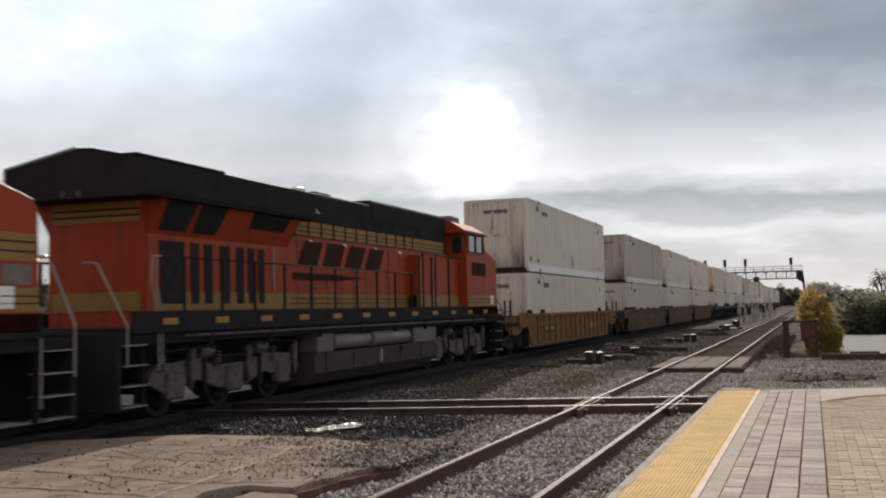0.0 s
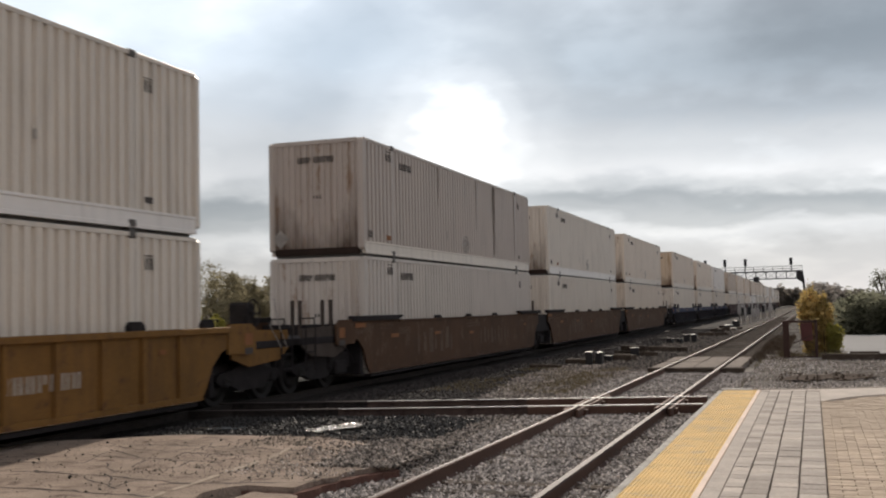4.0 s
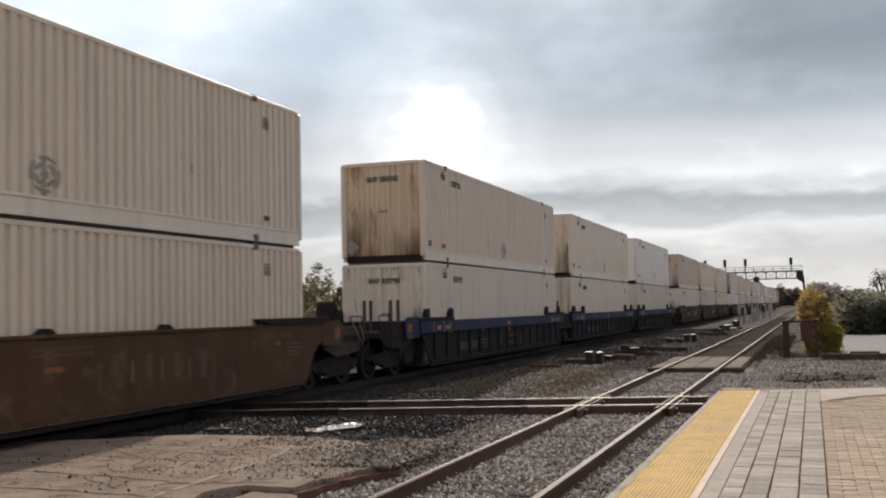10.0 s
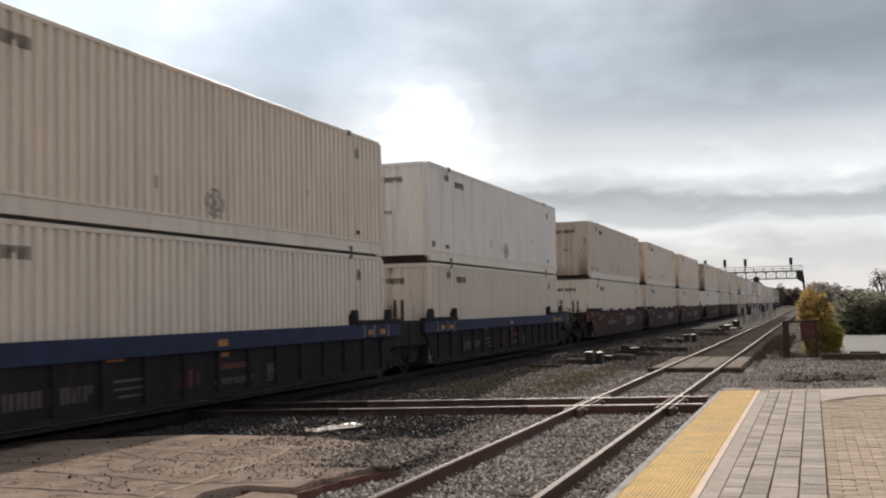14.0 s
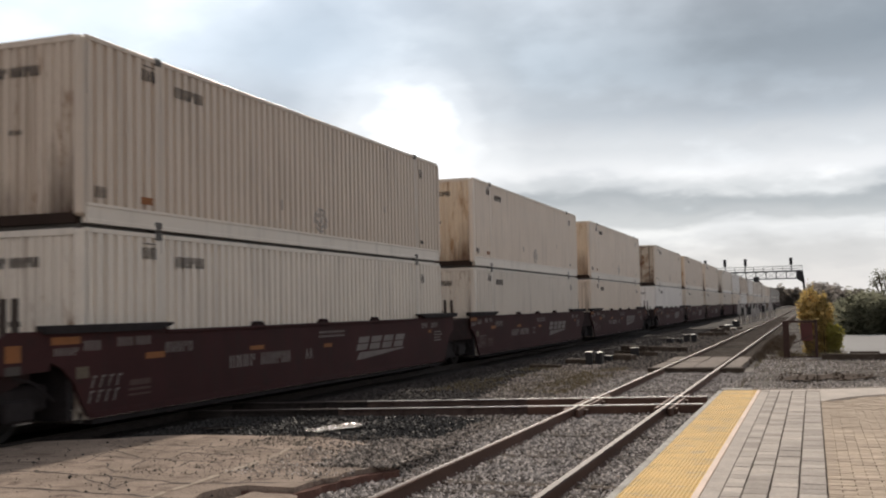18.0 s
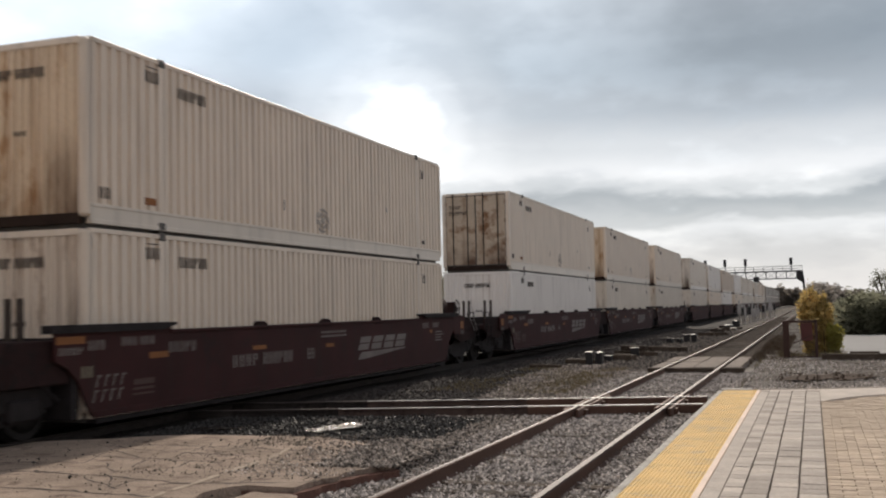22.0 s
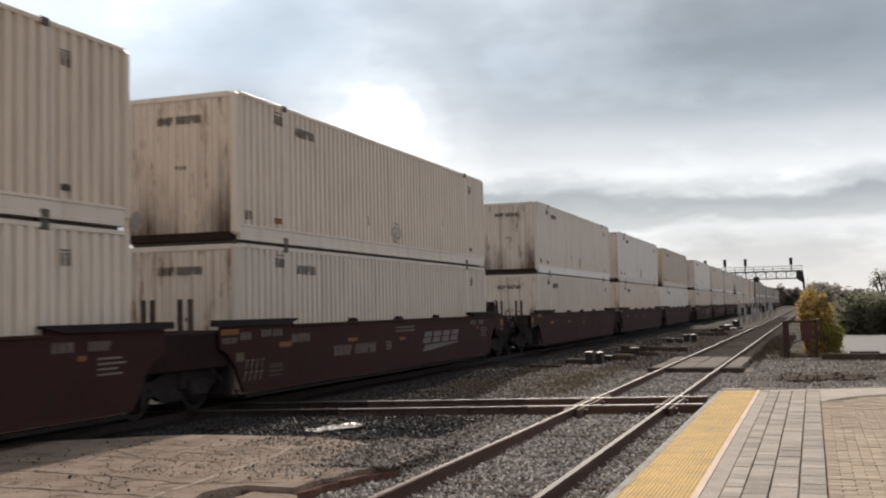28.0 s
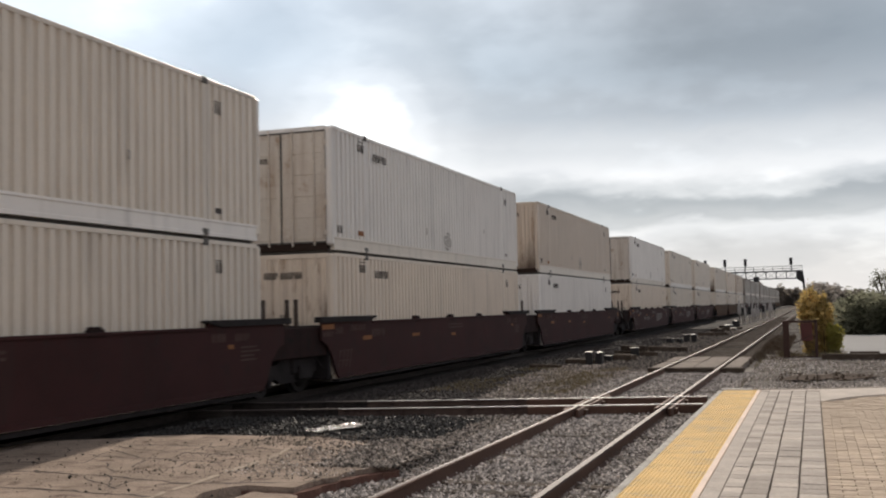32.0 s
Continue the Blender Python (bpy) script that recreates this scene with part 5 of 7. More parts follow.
def well_unit(kind, first, last, units):
    paint = {"yellow": M["yellow_car"], "brown": M["brown_car"], "blue": M["navy_car"], "red": M["red_car"], "maroon": M["red_car"]}[kind]
    words = {"yellow": "faded yellow ribbed steel well car carrying two containers", "brown": "weathered brown steel well car carrying two containers",
             "blue": "dark blue ribbed well car with a bright blue top chord", "red": "dark red well car with white stencils and slanted emblem", "maroon": "plain dark red well car with worn-off stencils"}[kind]
    red = kind in ("red", "maroon")
    ob = thing("well_car", words, "rail car", group="well cars of the train")
    for f in (Matrix.Identity(4), HALF):
        if red or kind == "brown":
            put("side_sill", WM["plain"], paint, ob, f)
            put("top_lip", WM["lip"], paint, ob, f)
            put("bottom_chord", WM["foot"], paint, ob, f)
            for y in (5.2, 8.1, 11.0):
                put("container_guide", WM["guide"], M["grimy_red"] if red else M["dirtyblack"], ob, f @ pose(0, y, -0.06))
            for e in (Matrix.Identity(4), Matrix.Translation((0, CL, 0)) @ Matrix.Diagonal((1, -1, 1, 1))):
                put("end_ledge", WM["ledge"], M["dirtyblack"], ob, f @ e, "dark overhanging ledge along the well's end")
        else:
            put("side_sill", WM["low"], paint, ob, f)
            put("bottom_chord", WM["foot"], paint, ob, f)
            if kind == "yellow":
                put("top_chord", WM["chord"], paint, ob, f)
            else:
                put("top_chord", WM["bchord"], M["blue_car"], ob, f, "bright blue top chord")
            if f is not HALF:
                for k in range(15):
                    put("side_rib", WM["rib"], paint, ob, pose(0, 0.94 + k * 1.03 if kind == "yellow" else 0.45 + k * 1.09, 0))
            for y in (-0.1, 1.98, 14.17, 16.25):
                put("container_guide", WM["horn" if kind == "blue" else "guide"], M["dirtyblack"], ob, f @ pose(0, y, 0))
            if kind == "blue":
                for y in (0.0, 14.85):
                    put("guide_beam", WM["hornbeam"], M["dirtyblack"], ob, f @ pose(0, y, 0), "dark beam between the guide horns")
                for y in (0.15, 1.05, 1.62, 14.5, 15.1, 16.0):
                    put("grab_iron", WM["grab"], M["handrail"], ob, f @ pose(0, y, 0), "thin pale grab iron")
                for y in (0.55, 1.30, 8.0, 14.8, 15.55):
                    put("reflector", WM["tag"], M["amber"], ob, f @ pose(0, y, 0), "amber reflector")
        put("end_bulkhead", WM["bulk"], M["dirtyblack"], ob, f)
        put("brake_rigging", WM["rigging"], M["dirtyblack"], ob, f, "brake gear block added to fill the dark below the end platform")
    put("well_floor", WM["floor"], M["dirtyblack"], ob)
    for end, f in ((first, Matrix.Identity(4)), (last, HALF)):
        put("end_platform", WM["deckl" if end else "deck"], M["grimy_red"] if red else M["dirtyblack"], ob, f)
        for x in (-0.28, -0.08, 0.52, 0.74):
            put("stanchion", WM["stanchion"], M["dust"], ob, f @ pose(x, -0.75, 1.2))
        if end:
            truck(ob, -2.1 if f is not HALF else CL + 2.1)
            put("coupler", WM["coupler"], M["dirtyblack"], ob, f)
            for g in (Matrix.Identity(4), Matrix.Diagonal((-1, 1, 1, 1))):
                put("end_sill", WM["endside"], {"red": M["grimy_red"], "maroon": M["grimy_red"], "yellow": paint, "brown": M["dust"]}.get(kind, M["dirtyblack"]), ob, f @ g)
                put("end_wing", WM["wing"], M["blue_car"] if kind == "blue" else paint, ob, f @ g)
                if f is HALF:
                    put("uncoupling_lever", WM["lever"], M["handrail"], ob, f @ g, "pale uncoupling lever")
                put("ladder", WM["ladder"], M["dirtyblack"], ob, f @ g)
                put("grab_iron", WM["rail"], M["dirtyblack"], ob, f @ g)
            if f is HALF and red:
                put("air_reservoir", WM["tank"], M["grimy_red"] if red else paint, ob, f, "round air tank above the end platform")
                put("reservoir_bracket", WM["bracket"], paint, ob, f)
                put("reservoir_bracket", WM["bracket"], paint, ob, f @ pose(0, -0.42, 0))
            if f is HALF and kind != "blue":
                h = put("brake_housing", WM["brakebox"], M["grimy_red"] if red else M["dirtyblack"], ob, pose(0.5, CL + 2.6, 0))
                put("brake_wheel", WM["brake"], M["dirtyblack"], h, pose(0.33, 0, 1.75))
    if not last:
        truck(ob, CL + (PITCH - CL) / 2)
    if first or last:
        plates = flat_bars([(-1.66, -1.36, 0.98, 1.10)] * first + [(CL + 1.36, CL + 1.66, 0.98, 1.10)] * last, WX + 0.001)
        put("data_plate", mesh("data_plate", plates), M["mark_dark"], ob)["kind"] = "stuff"
        plates = flat_bars([(-1.66, -1.36, 1.15, 1.38)] * first + [(CL + 1.36, CL + 1.66, 1.15, 1.38)] * last, WX + 0.001)
        put("reflector", mesh("reflector", plates), M["mark_orange"], ob)["kind"] = "stuff"
    put("reflector", WM["oranges"], M["mark_orange"], ob)["kind"] = "stuff"
    if kind == "red":
        put("number_marking", WM["number"], M["mark_white"], ob)["kind"] = "stuff"
        letter = "A" if first else "B" if last else "C"
        put("unit_letters", WM["letters" + letter], M["mark_white"], ob, None, "white unit letters %s%s" % (letter, letter))["kind"] = "stuff"
        put("slanted_emblem", WM["emblem"], M["mark_white"], ob, None, "white slanted emblem bars")
        put("data_marking", WM["grid"], M["mark_white"], ob)["kind"] = "stuff"
        put("data_plate", WM["tanplate"], M["plate_tan"], ob, None, "dull tan stencil panel")["kind"] = "stuff"
        put("worn_lettering", WM["fadedgrid"], M["worn_red"], ob)["kind"] = "stuff"
        put("data_marking", WM["stencil"], M["mark_white"], ob)["kind"] = "stuff"
    elif kind == "maroon":
        put("data_marking", WM["grid"], M["worn_red"], ob)["kind"] = "stuff"
        put("data_marking", WM["stencil"], M["worn_red"], ob)["kind"] = "stuff"
    elif kind == "brown":
        put("worn_lettering", WM["worn"], M["worn_paint"], ob)["kind"] = "stuff"
        put("data_marking", WM["stencil"], M["worn_paint"], ob)["kind"] = "stuff"
    else:
        if kind == "blue":
            put("worn_lettering", WM["navymarks"], M["worn_navy"], ob)["kind"] = "stuff"
            put("red_marking", WM["navyred"], M["worn_redpaint"], ob)["kind"] = "stuff"
        else:
            put("number_plate_backing", WM["plateback"], M["dirtyblack"], ob, None, "dark patch behind the number")
            put("number_marking", WM["platebars"], M["plate_white"], ob)["kind"] = "stuff"
            put("faded_lettering", WM["namebars"], M["plate_white"], ob)["kind"] = "stuff"
            put("reflector", WM["tag"], M["amber"], ob, pose(0.012, 3.07, 0.20))
    return ob


# the train, in order: start of each container stack along the track at the clip's start, car, paint of the upper and lower boxes
CARS = [("yellow", 1, 39.2, 0), ("brown", 3, 62.6, -0.05), ("blue", 3, 125.15, 0.12), ("red", 3, 187.95, 0), ("red", 3, 250.55, 0), ("maroon", 3, 313.0, 0)]
STACKS = {0: ("pale", "pale"), 1: ("dusty", "buff"), 2: ("pale", "pale"), 3: ("cream", "cream"), 4: ("tawny", "pale"), 5: ("cream", "pale"), 6: ("white", "pale"),
          7: ("beige", "pale"), 8: ("tawny", "pale"), 9: ("tawny", "cream"), 10: ("cream", "white", "rusty"), 11: ("tawny", "pale"), 12: ("cream", "pale"), 13: ("pale", "pale"), 14: ("white", "cream", "door"), 15: ("beige", "white"), 16: ("white", "cream", "door")}
rt = random.Random(11)
TRAIN = []                              # (thing, place along the track at the start, height)
protos = {}


def stock(key, make, s, z):
    """A new thing of its kind, or a copy of one already built."""
    if key in protos:
        ob = copy_thing(protos[key], Matrix.Identity(4))
    else:
        ob = protos[key] = make()
    TRAIN.append((ob, s, z))


i, s0 = 0, 313.0 + 2 * PITCH + COUPLED
while s0 < 760:
    CARS.append((rt.choice(["red", "red", "brown"]), 3, s0, 0))
    s0 += 2 * PITCH + COUPLED
for kind, units, s, extra_pitch in CARS:
    for u in range(units):
        at = s + u * (PITCH + extra_pitch)
        first, last = u == 0, u == units - 1
        stock((kind, first, last), lambda: well_unit(kind, first, last, units), at, 0)
        # stacks far down the line get a grey that stands for haze
        pick = STACKS.get(i) or (s > 480 and ("hazed", "hazed")) or (rt.choice(["cream", "pale", "pale", "beige"]), rt.choice(["pale", "cream", "pale"]), rt.choice(["", "", "", "door"]))
        extra = pick[2] if len(pick) > 2 else ""
        stock(("low", pick[1]), lambda: container(pick[1], False, False), at, 0.222)
        stock(("up", pick[0], extra), lambda: container(pick[0], bool(extra), True, extra == "rusty"), at, 3.175)
        i += 1


# ---- locomotives: y = 0 at the rear pilot, cab at the far end ----
def locomotive(lead=False):
    ob = thing("locomotive", "orange and black diesel locomotive with yellow stripes", "locomotive", group="locomotives of the train")
    Lc, HX = 21.3, 1.0                  # length to the nose, half width of the hood
    blk, org, yel = M["loco_black"], M["orange"], M["loco_yellow"]
    part("underframe", box(B(), -1.45, 1.45, 0.5, Lc + 0.42, 1.28, 1.50, 0.02), blk, ob, "black underframe")
    part("walkway", box(B(), -1.50, 1.50, 0.6, Lc + 0.40, 1.50, 1.56), blk, ob)
    for x, o in ((1.50, 1.552), (-1.55, -1.556)):
        part("side_sill", box(B(), x, x + 0.05, 0.7, Lc - 0.3, 1.47, 1.82, 0.008), blk, ob)
        for k in range(12):
            part("reflector", box(B(), o, o + 0.004, 1.5 + k * 1.62, 1.92 + k * 1.62, 1.60, 1.71), M["amber"], ob, "amber reflector")
    # long hood
    part("hood", box(B(), -HX, HX, 6.9, 17.2, 1.56, 3.44, 0.015), org, ob)
    prof = [(-HX, 3.443), (HX, 3.443), (HX, 4.40), (HX - 0.06, 4.46), (-HX + 0.06, 4.46), (-HX, 4.40)]
    part("hood_roof", section(B(), prof, 6.9, 17.2), blk, ob, "black hood roof")
    part("equipment_roof", section(B(), [(-1.02, 4.10), (1.02, 4.10), (1.02, 4.54), (0.96, 4.60), (-0.96, 4.60), (-1.02, 4.54)], 11.5, 17.2), blk, ob, "raised black roof section")
    part("roof_edge", tube(B(), (HX - 0.03, 8.2, 4.45), (HX - 0.03, 11.4, 4.45), 0.016, 6), M["galv"], ob, "bright metal tube along the roof edge")
    part("exhaust_stack", box(B(), -0.35, 0.35, 9.6, 10.5, 4.45, 4.68, 0.04), blk, ob)
    for s in (1, -1):
        x0, x1 = sorted((s * (HX + 0.002), s * (HX + 0.014)))
        y0, y1 = sorted((s * (HX + 0.014), s * (HX + 0.02)))
        part("upper_stripe", box(B(), x0, x1, 6.95, 17.0, 3.46, 3.78), yel, ob, "yellow stripe below the hood roof")
        part("lower_stripe", box(B(), x0, x1, 2.0, 17.0, 1.84, 2.16), yel, ob, "yellow stripe above the walkway")
        for z in (3.54, 3.64, 1.94, 2.04):
            part("pinstripe", box(B(), y0, y1, 6.95, 17.0, z, z + 0.02), blk, ob)
        for k in range(13):
            part("door_seam", box(B(), y0, y1, 7.3 + k * 0.75, 7.32 + k * 0.75, 1.6, 3.44), M["mark_dark"], ob)
        for k in range(4):              # plain slanted blocks in place of the emblem
            y, bm = 7.35 + k * 1.22, B()
            skew(bm, y, y + 0.92, 2.80, 3.34, 0.34, s * (HX + 0.022))
            part("slanted_emblem", bm, M["emblem_black"], ob, "dark slanted emblem block")
        bm = B()
        vs = [bm.verts.new((s * (HX + 0.022), y, z)) for y, z in ((7.1, 2.47), (9.2, 2.47), (11.0, 2.56), (9.2, 2.62), (7.1, 2.62))]
        bm.faces.new(vs)
        part("swoosh", bm, M["emblem_black"], ob, "dark tapering band")
        for y in (12.9, 15.0):
            part("intake_grille", box(B(), x0, x1, y, y + 1.2, 3.86, 4.18), M["dirtyblack"], ob)
        for y in (7.9, 9.7, 11.6, 13.3):
            part("caution_plate", box(B(), y0, y1, y, y + 0.18, 3.30, 3.36), M["lampwhite"], ob)
    # rows of latches, vents and pipes on the hood side
        for k in range(13):
            for z in (2.25, 3.05):
                part("door_latch", box(B(), y0, y1, 7.36 + k * 0.75, 7.42 + k * 0.75, z, z + 0.05), M["mark_dark"], ob)
        part("hood_rail", pipe(B(), [(s * (HX + 0.04), 6.95, 3.80), (s * (HX + 0.04), 14.6, 3.80)], 0.012), M["dirtyblack"], ob)
        for k in range(12):
            part("rail_bracket", box(B(), min(s * HX, s * (HX + 0.04)), max(s * HX, s * (HX + 0.04)), 7.2 + k * 0.65, 7.22 + k * 0.65, 3.47, 3.80), M["dirtyblack"], ob)
        for k in range(9):
            part("louvre", box(B(), x0, x1 + 0.004, 12.95 + k * 0.12, 13.01 + k * 0.12, 3.90, 4.14), M["loco_black"], ob)
        part("sill_pipe", tube(B(), (s * 1.50, 2.2, 1.40), (s * 1.50, 19.6, 1.40), 0.028, 8), M["silver"], ob, "grimy pipe below the walkway")
        for k in range(8):
            part("pipe_hanger", box(B(), min(s * 1.42, s * 1.53), max(s * 1.42, s * 1.53), 3.0 + k * 2.2, 3.05 + k * 2.2, 1.22, 1.48), M["dirtyblack"], ob)
    # radiator end: narrow body under a wide black roof
    part("radiator_hood", section(B(), [(-HX, 1.56), (HX, 1.56), (HX, 3.15), (1.36, 3.78), (-1.36, 3.78), (-HX, 3.15)], 1.85, 6.9), org, ob)
    part("radiator_roof", section(B(), [(-1.46, 3.72), (1.50, 3.72), (1.53, 3.80), (1.53, 4.30), (0.44, 4.54), (0.16, 4.56), (-1.33, 4.28), (-1.36, 3.80)], 1.15, 7.2), blk, ob, "wide black radiator roof with sloping shoulders")
    part("roof_end_cap", section(B(), [(-1.46, 3.90), (1.46, 3.90), (1.2, 4.18), (0.6, 4.42), (-0.6, 4.42), (-1.2, 4.18)], 7.2, 7.6), blk, ob)
    part("radiator_screen", box(B(), -0.7, 0.7, 2.0, 4.9, 4.52, 4.58, 0.02), M["dirtyblack"], ob)
    # pale and sloped to stand for sun glare on the roof shoulder
    part("roof_lid", section(B(), [(1.25, 4.37), (0.50, 4.57), (-0.5, 4.57), (-1.05, 4.39)], 4.95, 8.1), M["lidglare"], ob, "pale roof lid, sun glare put into its colour and slope")
    # bright tube draws the sunlit edge of the roof's gable
    part("roof_rim", pipe(B(), [(-1.37, 1.14, 3.98), (-1.35, 1.14, 4.28), (0.10, 1.14, 4.56)], 0.03), M["galv"], ob, "pale tube standing for the sunlit roof rim")
    for x in (-0.35, 0.0, 0.35):
        part("horn", tube(B(), (x, 8.4, 4.62), (x, 8.9, 4.62), 0.03, 8, 0.09), M["galv"], ob)
    part("rear_wall", box(B(), -HX + 0.02, HX - 0.02, 1.80, 1.86, 1.56, 3.75), org, ob)
    part("rear_stripe", box(B(), -0.9, 0.9, 1.78, 1.80, 3.36, 3.70), yel, ob, "yellow stripes on the rear")
    for z in (3.45, 3.56):
        part("pinstripe", box(B(), -0.9, 0.9, 1.772, 1.781, z, z + 0.03), blk, ob)
    part("rear_lower_stripe", box(B(), -0.9, 0.9, 1.78, 1.80, 1.84, 2.16), yel, ob, "yellow stripe")
    part("headlight_box", box(B(), -0.35, 0.35, 1.2, 1.8, 3.74, 3.95, 0.03), blk, ob)
    for x in (-0.16, 0.16):
        part("headlight", tube(B(), (x, 1.14, 3.80), (x, 1.2, 3.80), 0.06, 12), M["mark_dark"], ob, "round dull rear headlight")
    for s in (1, -1):
        for y0, y1, z0, z1 in ((2.0, 2.9, 3.22, 3.72), (3.05, 3.9, 3.22, 3.72), (4.9, 6.4, 3.42, 3.74)):
            bm = B()                    # openings lie on the flared shoulder
            w = lambda z: s * (HX + (z - 3.15) / 0.63 * 0.36 + 0.012)
            bm.faces.new([bm.verts.new((w(z), y, z)) for y, z in ((y0 + 0.1, z0), (y1, z0), (y1 + 0.05, z1), (y0, z1))])
            part("radiator_opening", bm, M["loco_black"], ob, "dark screened radiator opening")
        for k, (y, wd) in enumerate(((2.2, 0.75), (3.15, 0.28), (3.6, 0.28), (4.15, 0.35), (4.75, 0.28), (5.2, 0.25), (5.6, 0.25))):
            x0, x1 = sorted((s * HX, s * (HX + 0.02)))
            part("louvre_door", box(B(), x0, x1, y, y + wd, 1.95, 3.05, 0.006), M["dirtyblack"], ob)
        x0, x1 = sorted((s * HX, s * (HX + 0.02)))
        part("grab_iron", box(B(), x0, x1 + 0.02, 6.2, 6.23, 2.2, 3.1), M["handrail"], ob)
    # equipment cabinet, cab and nose
    part("equipment_cabinet", box(B(), -1.28, 1.28, 14.0, 17.6, 1.56, 3.28, 0.02), org, ob)
    part("cabinet_stripe", box(B(), -1.288, 1.288, 14.0, 17.6, 1.84, 2.16, 0.002), yel, ob, "yellow stripe")
    for s in (1, -1):
        for y in (14.05, 15.1, 16.6):
            x0, x1 = sorted((s * 1.28, s * 1.31))
            part("cabinet_post", box(B(), x0, x1, y, y + 0.10, 1.6, 3.26), M["dirtyblack"], ob)
    part("cab_body", prism(B(), [(17.66, 1.56), (20.93, 1.56), (20.88, 3.28), (20.80, 3.36), (19.68, 3.64), (19.48, 4.15), (17.66, 4.15)], -1.55, 1.55), org, ob, "orange cab with a sloping nose")
    part("cab_roof", section(B(), [(-1.56, 4.12), (1.56, 4.12), (1.56, 4.20), (1.15, 4.46), (0.5, 4.56), (-0.5, 4.56), (-1.15, 4.46), (-1.56, 4.20)], 17.4, 19.56), org, ob, "orange arched cab roof")
    part("roof_unit", box(B(), -0.1, 0.80, 18.5, 19.3, 4.42, 4.76, 0.05), M["loco_grey"], ob, "grey air conditioner")
    part("rear_window", (lambda b: box(b, 1.10, 1.42, 17.63, 17.655, 3.5, 4.0, 0.05))(B()), M["glass"], ob)
    part("rear_window", (lambda b: box(b, -1.42, -1.10, 17.63, 17.655, 3.5, 4.0, 0.05))(B()), M["glass"], ob)
    for s in (1, -1):
        x0, x1 = sorted((s * 1.552, s * 1.566))
        z0, z1 = sorted((s * 1.552, s * 1.60))
        for y in (17.80, 18.58):
            w = part("side_window", box(B(), x0, x1, y, y + 0.72, 3.54, 4.08), M["glass"], ob)
            part("window_frame", (lambda b: [box(b, z0, z1, y - 0.04, y + 0.76, h, h + 0.04) for h in (3.50, 4.08)] and [box(b, z0, z1, q, q + 0.03, 3.5, 4.1) for q in (y - 0.04, y + 0.73)] and b)(B()), M["mark_dark"], w)
        part("sun_visor", box(B(), min(s * 1.55, s * 1.72), max(s * 1.55, s * 1.72), 17.8, 19.4, 4.08, 4.11), org, ob)
        # gutter in pale metal, in place of the sun glint along the cab roof
        part("roof_gutter", tube(B(), (s * 1.56, 17.5, 4.17), (s * 1.56, 19.56, 4.17), 0.02, 8), M["galv"], ob, "pale metal roof gutter, sun glint put into its colour")
        # thin bright tube paints the sunlight on the nose's corner
        part("windshield_post", pipe(B(), [(s * 1.52, 19.55, 4.13), (s * 1.52, 19.73, 3.66), (s * 1.52, 20.82, 3.38), (s * 1.50, 20.92, 3.26), (s * 1.50, 20.95, 2.2)], 0.014), M["galv"], ob, "pale tube standing for the sunlit nose edge")
        bm = B()                        # bevelled corner of the nose; the leader's pale colour stands for sun glare
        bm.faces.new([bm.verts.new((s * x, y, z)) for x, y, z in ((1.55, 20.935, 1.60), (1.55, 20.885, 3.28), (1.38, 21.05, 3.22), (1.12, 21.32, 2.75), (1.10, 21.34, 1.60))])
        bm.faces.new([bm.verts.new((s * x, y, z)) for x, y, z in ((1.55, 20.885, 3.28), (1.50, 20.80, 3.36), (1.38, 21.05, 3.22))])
        part("nose_corner", bm, M["lidglare"] if lead else org, ob, "bevelled corner of the nose, sun-glare pale on the leader")
        part("white_plate", box(B(), x0, x1 + 0.004, 20.12, 20.42, 1.88, 2.18), M["lampwhite"], ob, "small white plate")["kind"] = "stuff"
        part("cab_stripe", box(B(), x0, x1, 17.7, 20.9, 1.84, 2.16), yel, ob, "yellow stripe")
        for z in (1.94, 2.04):
            part("pinstripe", box(B(), x0 - 0.004, x1 + 0.004, 17.7, 20.9, z, z + 0.02), blk, ob)
        bm = B()
        for k in range(4):
            box(bm, x0, x1, 18.18 + k * 0.38, 18.48 + k * 0.38, 2.80, 3.22)
        part("number_marking", bm, M["emblem_black"], ob)["kind"] = "stuff"
    part("windshield", prism(B(), [(19.70, 3.66), (19.74, 3.66), (19.55, 4.11), (19.51, 4.11)], -1.40, 1.40), M["glass"], ob)
    if lead:                            # cleaner leader: higher stripes
        part("nose_stripe", box(B(), -1.556, 1.556, 18.9, 20.85, 2.52, 2.90, 0.002), yel, ob, "yellow nose stripes")
        for z in (2.64, 2.77):
            part("pinstripe", box(B(), -1.56, 1.56, 18.9, 20.852, z, z + 0.025), blk, ob)
        part("number_plate", box(B(), 1.554, 1.562, 20.2, 20.75, 2.20, 2.48), M["mark_white"], ob, "pale blank plate")["kind"] = "stuff"
    part("nose_front_stripe", box(B(), -1.5, 1.5, 20.9, 20.945, 1.84, 2.16, 0.004), yel, ob, "yellow nose stripe")
    for x in (-0.8, 0.8):
        part("ditch_light", tube(B(), (x, 20.92, 1.72), (x, 21.0, 1.72), 0.1, 12), M["lampwhite"], ob)
    part("number_board", box(B(), 0.60, 0.81, 20.92, 20.95, 1.95, 2.2, 0.01), M["lampwhite"], ob)
    # pilots, steps, couplers
    for y, d in ((0.55, -1), (Lc + 0.42, 1)):
        part("pilot", box(B(), -1.45, 1.45, min(y, y + d * 0.12), max(y, y + d * 0.12), 0.25, 1.5, 0.02), blk, ob)
        part("coupler", box(B(), -0.16, 0.16, min(y, y + d * 0.75), max(y, y + d * 0.75), 0.72, 1.02, 0.05), M["dirtyblack"], ob)
